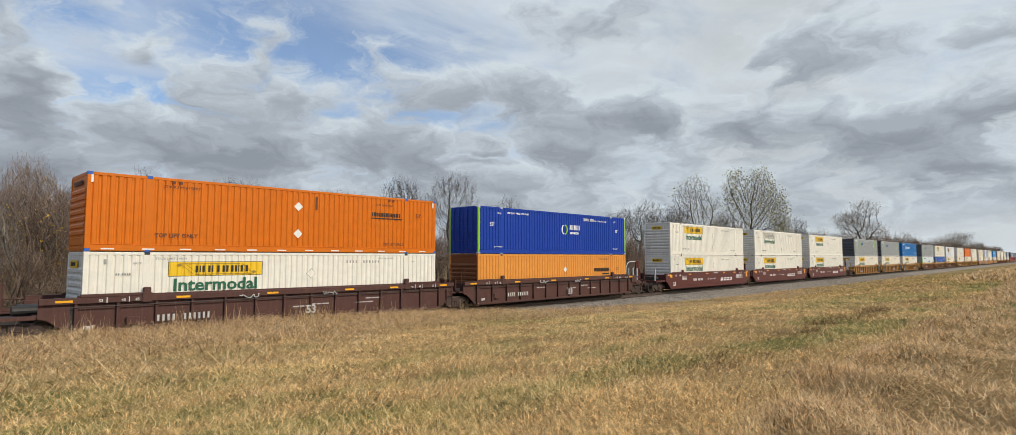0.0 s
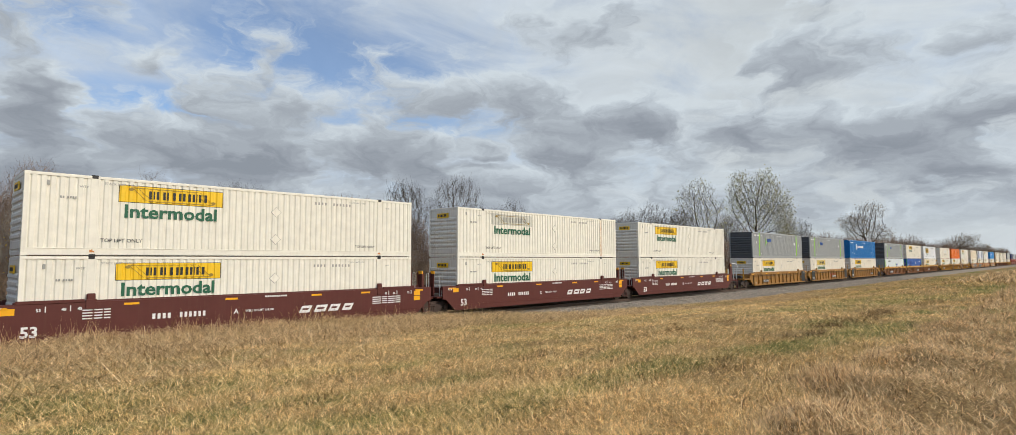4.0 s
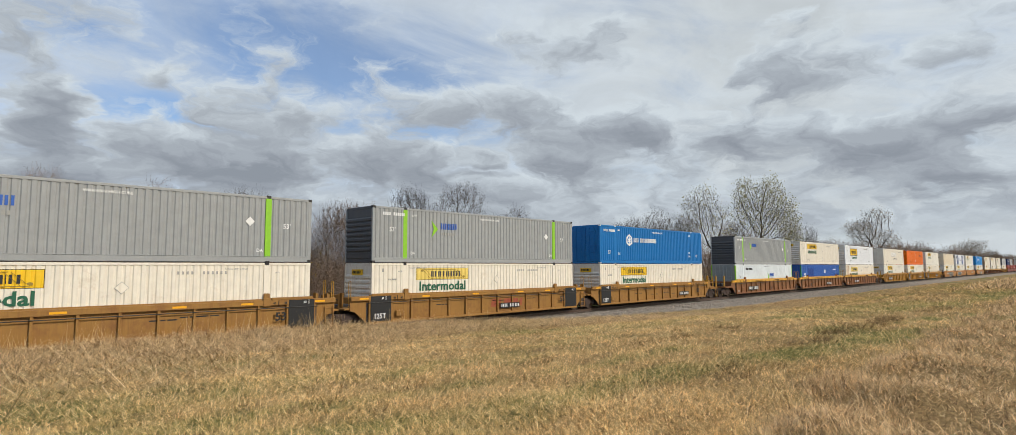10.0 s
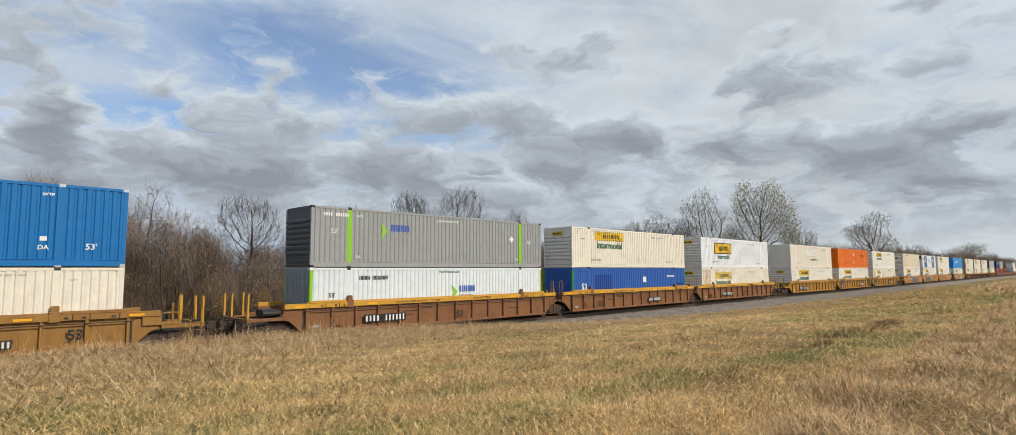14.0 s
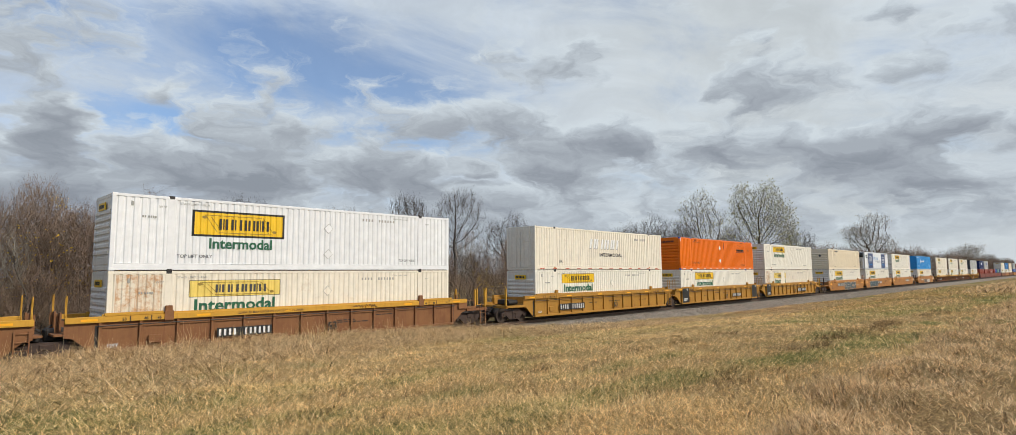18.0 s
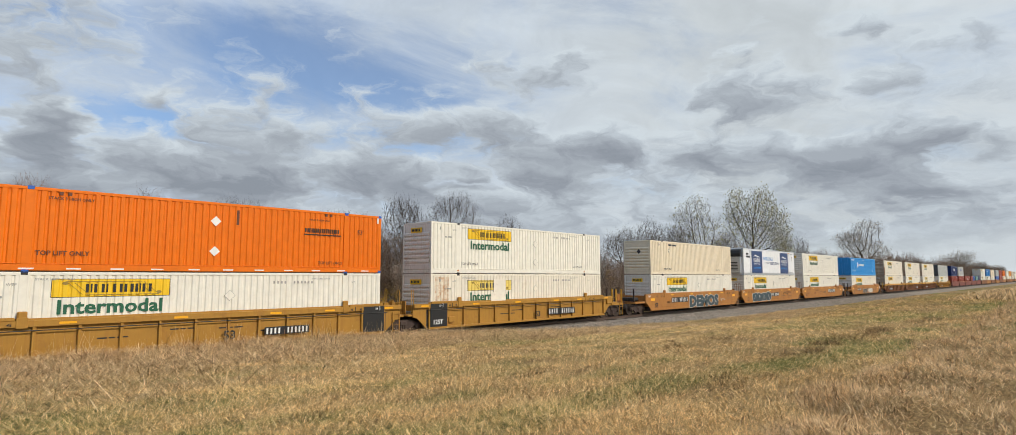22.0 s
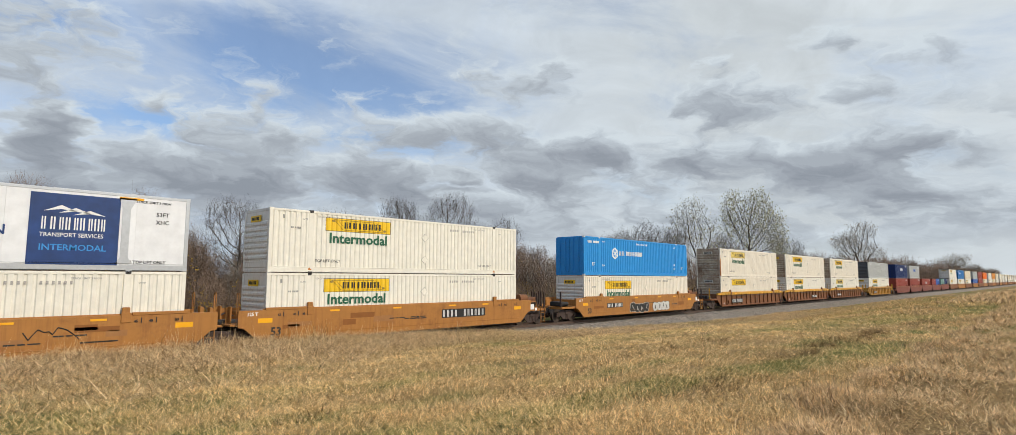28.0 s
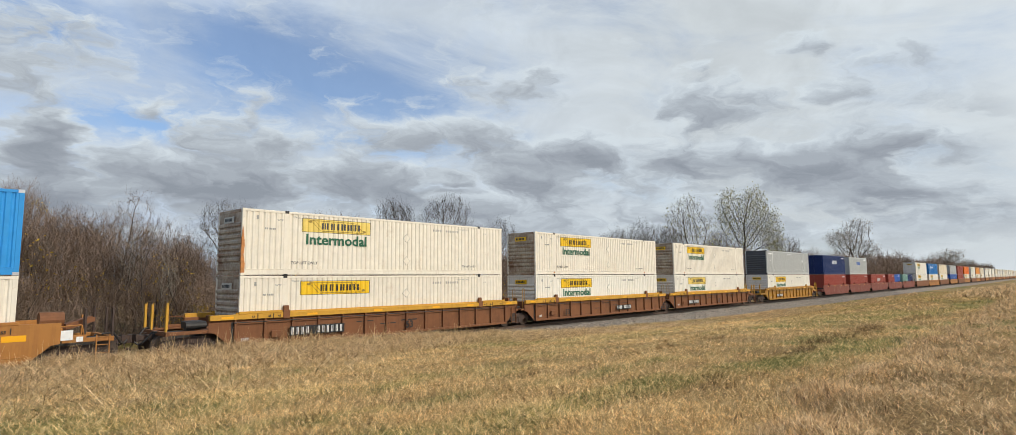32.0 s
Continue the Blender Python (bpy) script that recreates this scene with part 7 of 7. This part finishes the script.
            for x, z0 in ((8.35, 1.24), (8.35, 0.98), (-8.35, 1.28)):
                bars_on_side(car, x - 0.2, z0, (0.4,), 0.22, 0.02, REFLECTOR, "reflector", y)
        else:
            zz = 0.62 if ribbed else 0.88
            tall = 0.2 * num[1] + 0.04
            if mat is not BROWN_CAR:
                part("number_field", shared(("number_field", round(wide, 2), ribbed), BLACK, lambda: Geo().box(-0.08, wide, y - 0.003, y + 0.01, -0.05, tall + 0.05)), car, shift(num[0], 0, zz))
            bars_on_side(car, num[0], zz, nb, tall, gap, GRAFFITI_PALE if mat is BROWN_CAR else MARK_WHITE, y=y - 0.004)
        for i in range(0 if mat is MAROON_CAR else 4):
            bars_on_side(car, r.uniform(-4, 5), r.uniform(0.7, 1.1), (0.3, 0.2, 0.35), 0.05, 0.06, ink, "stencil_bars", SIDE + depth - 0.002)
        if mat is TAN_CAR:
            for i in range(6):
                a, b, w, h = r.uniform(-7.5, 6.5), r.uniform(0.62, 1.15), r.uniform(0.4, 1.6), r.uniform(0.15, 0.3)
                part("paint_patch", Geo().box(0, w, SIDE - 0.003, SIDE + 0.01, 0, h).mesh("paint_patch", FADED_TAN if i % 2 else DEEP_TAN), car, shift(a, 0, b), "repainted patch of a different brown")
        box_x = r.choice((-6.7, -6.5))
        if ribbed:
            part("tool_box", shared("tool_box", mat, lambda: Geo().box(-0.22, 0.22, SIDE - 0.05, SIDE + 0.06, 0.55, 0.85, 0.02)), car, shift(box_x, 0, 0))
    return car


# ------------------------------------------------------------------ the train
CONTAINER_Z = 0.35
JOINT, COUPLED = 19.43, 23.48
MOVING = []            # (thing, x at the start of the clip)


def travelled(t):
    """Metres that the train has run at t seconds; it gathers speed slowly."""
    return 11.1404 * t + 0.0186489 * t * t - 0.00010119 * t ** 3


def stand(ob, x, z):
    ob.matrix_basis = shift(x, TRACK_Y, z)
    MOVING.append((ob, x, z))
    return ob


def load(x, lower, upper):
    if lower is not None:
        stand(lower.ob, x, CONTAINER_Z)
    if upper is not None:
        stand(upper.ob, x, CONTAINER_Z + HC + 0.012)


def W1(s="yellow", **k):
    return white_box("white ribbed steel container with a yellow name board", WHITE, s, **k)


def W2(s="yellow", **k):
    return white_box("cream-white ribbed container with a yellow name board, lightly stained", CREAM, s, **k)


def build_train():
    B, M, O, G, R, T = BROWN_CAR, MAROON_CAR, OCHRE_CAR, GOLD_CAR, RUST_CAR, TAN_CAR
    lab = {B: "dark brown steel well car with ribbed sides", M: "maroon smooth-sided steel well car", O: "ochre well car with ribbed, rust-stained sides",
           G: "yellow well car with ribbed sides", R: "rusty brown well car with a yellow top chord", T: "orange-brown smooth-sided well car with graffiti",
           FADED_RED_CAR: "faded red, rust-streaked steel well car"}

    def car(style, mat, lead, tail, i, chord=None, **k):
        return well_car(style, mat, chord or mat, lead, tail, lab[mat], i, **k)

    x = 4.91 + L53 / 2
    # the unit that is just leaving
    stand(car("ribbed", B, False, True, 50), x - COUPLED, 0)
    RO = RUST_OCHRE_CAR
    lab[RO] = "rusty ochre well car with a yellow top chord"
    cars = [
        (car("ribbed", B, True, False, 0, big53=0.35), W1("low"), orange_box("bright orange ribbed container with white diamonds", ORANGE), JOINT),
        (car("ribbed", B, False, True, 1, big53=0.35), faded_orange_box("faded light orange ribbed container"), blue_box("deep blue container with lime green corner posts"), COUPLED),
        (car("smooth", M, True, False, 2, big53=-8.0), W1(), W1(), JOINT),
        (car("smooth", M, False, False, 3, big53=-8.0), W1(), W1("grey"), JOINT),
        (car("smooth", M, False, True, 4, big53=-7.7), W1(), W1(), COUPLED),
        (car("ribbed", O, True, False, 5, num=(-5.7, 0.75), black=(False, True)), W2(), grey_box("grey container with lime green lifting posts"), JOINT),
        (car("ribbed", O, False, False, 6, num=(0.9, 0.8), black=(True, True)), W2("faded"), grey_box("grey container with lime green lifting posts"), JOINT),
        (car("ribbed", O, False, True, 7, num=(3.4, 0.8), black=(True, False)), W2(), hex_box("sky blue container with a white hexagon logo", ROBIN), COUPLED),
        (car("ribbed", RO, True, False, 8, CHORD_YELLOW, num=(-5.2, 1.2), big53=0.6), pale_green_box("cool white container with a lime green corner post"), grey_box("grey container with lime green lifting posts"), JOINT),
        (car("ribbed", RO, False, False, 9, CHORD_YELLOW, big53=-5.3, num=(1.6, 0.9)), cargo_blue_box("mid-blue ribbed container with green corner posts"), W2(), JOINT),
        (car("ribbed", RO, False, True, 10, CHORD_YELLOW, num=(-4.2, 1.1), big53=0.6), W2("rusty"), white_box("clean white container with a heavy black-edged yellow board", BRIGHT, "heavy"), COUPLED),
        (car("ribbed", G, True, False, 11, num=(-5.75, 1.35), big53=0.5), W1(), swift_box("cream container with a slanted white name"), JOINT),
        (car("ribbed", G, False, False, 12, black=(True, True), big53=0.4, num=(2.2, 1.0)), W1(), orange_box("red-orange ribbed container with white diamonds", RED_ORANGE), JOINT),
        (car("ribbed", G, False, True, 13, black=(True, False), big53=0.4, num=(1.85, 1.4)), W2("patched"), W1(), COUPLED),
        (car("smooth", T, True, False, 14, num=(-4.9, 1.5), big53=-7.8), W1(), plain_box("plain sand-coloured ribbed container"), JOINT),
        (car("smooth", T, False, False, 15, num=(-0.9, 1.3), big53=-7.8), W1(), reefer_box("white refrigerated container with dark blue panels"), JOINT),
        (car("smooth", T, False, True, 16, num=(1.9, 1.65), big53=-7.9), W1(), W1(), COUPLED),
        (car("smooth", T, True, True, 17, num=(-5.3, 1.05), big53=-7.9), W2("mid"), hex_box("light blue container with a white hexagon logo", ROBIN_LIGHT), COUPLED),
        (car("ribbed", R, True, False, 18, CHORD_YELLOW, num=(-5.8, 1.35), big53=0.5), W2("board", rusty_end=True, plate=GREY_BOARD), W2("faded", rusty_end=True, plate=GREY_BOARD), JOINT),
        (car("ribbed", R, False, False, 19, CHORD_YELLOW, big53=-5.2, num=(1.5, 1.0)), W1(), W2(rusty_end=True), JOINT),
        (car("ribbed", R, False, True, 20, CHORD_YELLOW, big53=0.5), W1("faded"), W2(rusty_end=True), COUPLED),
        (car("ribbed", G, True, True, 21), W1(), grey_box("pale grey container without lettering", PALE_GREY, False), 23.2),
    ]
    for i, (c, low, up, gap) in enumerate(cars):
        stand(c, x, 0)
        load(x, low, up)
        if i == 14:
            spray_word(c, "DEMOS", -1.65, 0.40, 1.28, GRAFFITI, GRAFFITI_PALE, 1.42)
            scribble(c, 4.9, 0.55, 0.5, 9, GRAFFITI_PALE, 6)
            scribble(c, -2.6, 1.1, 0.3, 8, BLACK, 8)
        if i == 15:
            spray_letters(c, -6.3, 0.36, 0.95, 4, 1.3, GRAFFITI, GRAFFITI_PALE, 9)
            scribble(c, 3.1, 0.85, 0.5, 12, BLACK, 12)
        if i == 17:
            spray_letters(c, -2.1, 0.36, 0.72, 4, 0.7, BLACK, GRAFFITI_PALE, 15)
            spray_letters(c, 1.5, 0.36, 0.72, 4, 0.66, GRAFFITI_PALE, BLACK, 18)
        if i in (0, 1):
            scribble(c, -2.6, 1.32, 0.2, 16, GRAFFITI_PALE, 21 + i, SIDE - 0.016)
            scribble(c, 1.2, 1.28, 0.2, 14, GRAFFITI_PALE, 25 + i, SIDE - 0.016)
        if i == 6:
            # a worn red company mark, as plain blocks
            for k, (a, w) in enumerate(((0.1, 0.95), (1.15, 0.75), (2.0, 0.5), (2.6, 0.3))):
                blk = Geo().prism([(0, 0), (w * 0.8, 0), (w, 0.46), (w * 0.15, 0.46)], SIDE + 0.109, SIDE + 0.12)
                part("company_mark", blk.mesh("company_mark", WORN_RED), c, shift(a, 0, 0.66), "worn red company mark")
        if i in (8, 9, 10):
            text_on_side(c, "52,900 LBS MAX GROSS WT FOR 20 FT CONTAINER", -3.45, 1.46, 0.125, BLACK, 0.001, SIDE - 0.018)
        if i in (8, 10):
            scribble(c, 2.0, 1.42, 0.18, 26, BLACK, 33 + i, SIDE - 0.016)
        if i == 18:
            corner = shared("rusted_corner", WORN_ORANGE, lambda: Geo().prism([(-0.08, 0.1), (0.08, 0.1), (0.08, 0.5), (0.02, 0.9), (0.06, 1.3), (0.0, 1.9), (-0.05, 2.2), (-0.08, 1.6)], -0.064, 0.02))
            part("rusted_corner", corner, up.ob, shift(-up.h + 0.078, FACE + 0.061, 0), "orange rust on the corner post")
        if i in (2, 3, 11, 13, 16, 19, 20):
            run = shared("rust_stain", WORN_ORANGE, lambda: Geo().prism([(-0.09, 0.12), (0.07, 0.12), (0.06, 0.19), (0.02, 0.17), (0.0, 0.26), (-0.03, 0.20), (-0.08, 0.22)], -0.034, 0.0))
            for s in (-1, 1):
                part("rust_stain", run, up.ob, shift(s * POST, FACE + 0.03, 0), "rust stain at the foot of the lifting post")
        if i == 3:
            corner = shared("rust_run", RUST_PATCH, lambda: Geo().box(-0.10, 0.10, -0.035, 0.0, 0.15, 2.7))
            part("rust_run", corner, up.ob, shift(POST, FACE + 0.03, 0), "rust running down the lifting post")
        x += gap
    # a five-unit set with short wells
    x = x - L53 / 2 + L40 / 2
    F = FADED_RED_CAR
    short = [
        (short_box("dull red short steel container", BOX_RED), short_box("navy blue short container with a white emblem", DEEP_NAVY, logo=MARK_WHITE)),
        (short_box("dull red short steel container", BOX_RED), short_box("pale grey short container with a blue board", PALE_GREY, logo=MARK_BLUE)),
        (short_box("dull red short steel container", BOX_RED, logo=GRAFFITI_PALE), None), (None, None), (None, None)]
    for i, (low, up) in enumerate(short):
        stand(well_car("smooth", F, F, i == 0, i == 4, lab[F], 60 + i, length=L40, lettered=False), x, 0)
        load(x, low, up)
        if i > 2:
            for s, (m, nm) in zip((-1, 1), ((BOX_RED, "dull red"), (MID_BLUE, "mid-blue")) if i == 3 else ((TEAL, "dull green"), (DEEP_NAVY, "navy blue"))):
                stand(short_box(nm + " half-length steel container", m, L20).ob, x + s * 3.07, CONTAINER_Z)
        x += 15.1
    # the rest of the train, towards the vanishing end
    x += (L53 - L40) / 2 + 2.4
    FAR[0] = True
    tail = [(W1(), W1()), (W1(), hex_box("sky blue container with a white hexagon logo", ROBIN)), (W1(), plain_box("plain cream ribbed steel container")),
            (cargo_blue_box("mid-blue ribbed steel container"), plain_box("pale grey plain steel container", PALE_GREY)), (plain_box("dull red ribbed steel container", BOX_RED), plain_box("dull red ribbed steel container", BOX_RED)),
            (W2(), orange_box("red-orange ribbed steel container", RED_ORANGE)), (W1(), W1()), (W2(), plain_box("tan orange ribbed steel container", PALE_ORANGE))]
    seen = 0
    while seen < 25:
        low, up = tail[seen] if seen < len(tail) else (W1(diamonds=False), W1(diamonds=False) if seen % 4 else plain_box("plain cream ribbed steel container"))
        k = seen % 3
        stand(well_car("ribbed" if seen % 2 else "smooth", TAN_CAR if seen % 2 else R, TAN_CAR, k == 0, k == 2, "rusty brown well car far down the train", 80 + seen, lettered=False), x, 0)
        load(x, low, up)
        x += COUPLED if k == 2 else JOINT
        seen += 1


build_train()


# ------------------------------------------------------------------ what moves
def motions():
    times = [0, 2, 4, 6, 8, 10, 12, 14, 16, 18, 20, 22, 24, 26, 28, 30, 32]
    for ob, x, z in MOVING:
        walk(ob, [(t, shift(x - travelled(t), TRACK_Y, z)) for t in times])
    ticks = [i / FPS for i in range(32 * FPS + 1)]
    rolled = [Matrix.Rotation(-travelled(t) / WHEEL_R, 4, "Y") for t in ticks]
    for w in WHEELSETS:
        base = w.matrix_basis.copy()
        walk(w, [(t, base @ m) for t, m in zip(ticks, rolled)])
    drift = (0.0075 * CLOUD_Z, 0.0190 * CLOUD_Z)
    walk(CLOUDS, [(t, shift(drift[0] * t, drift[1] * t, EYE.z + CLOUD_Z)) for t in (0, 16, 32)])


motions()
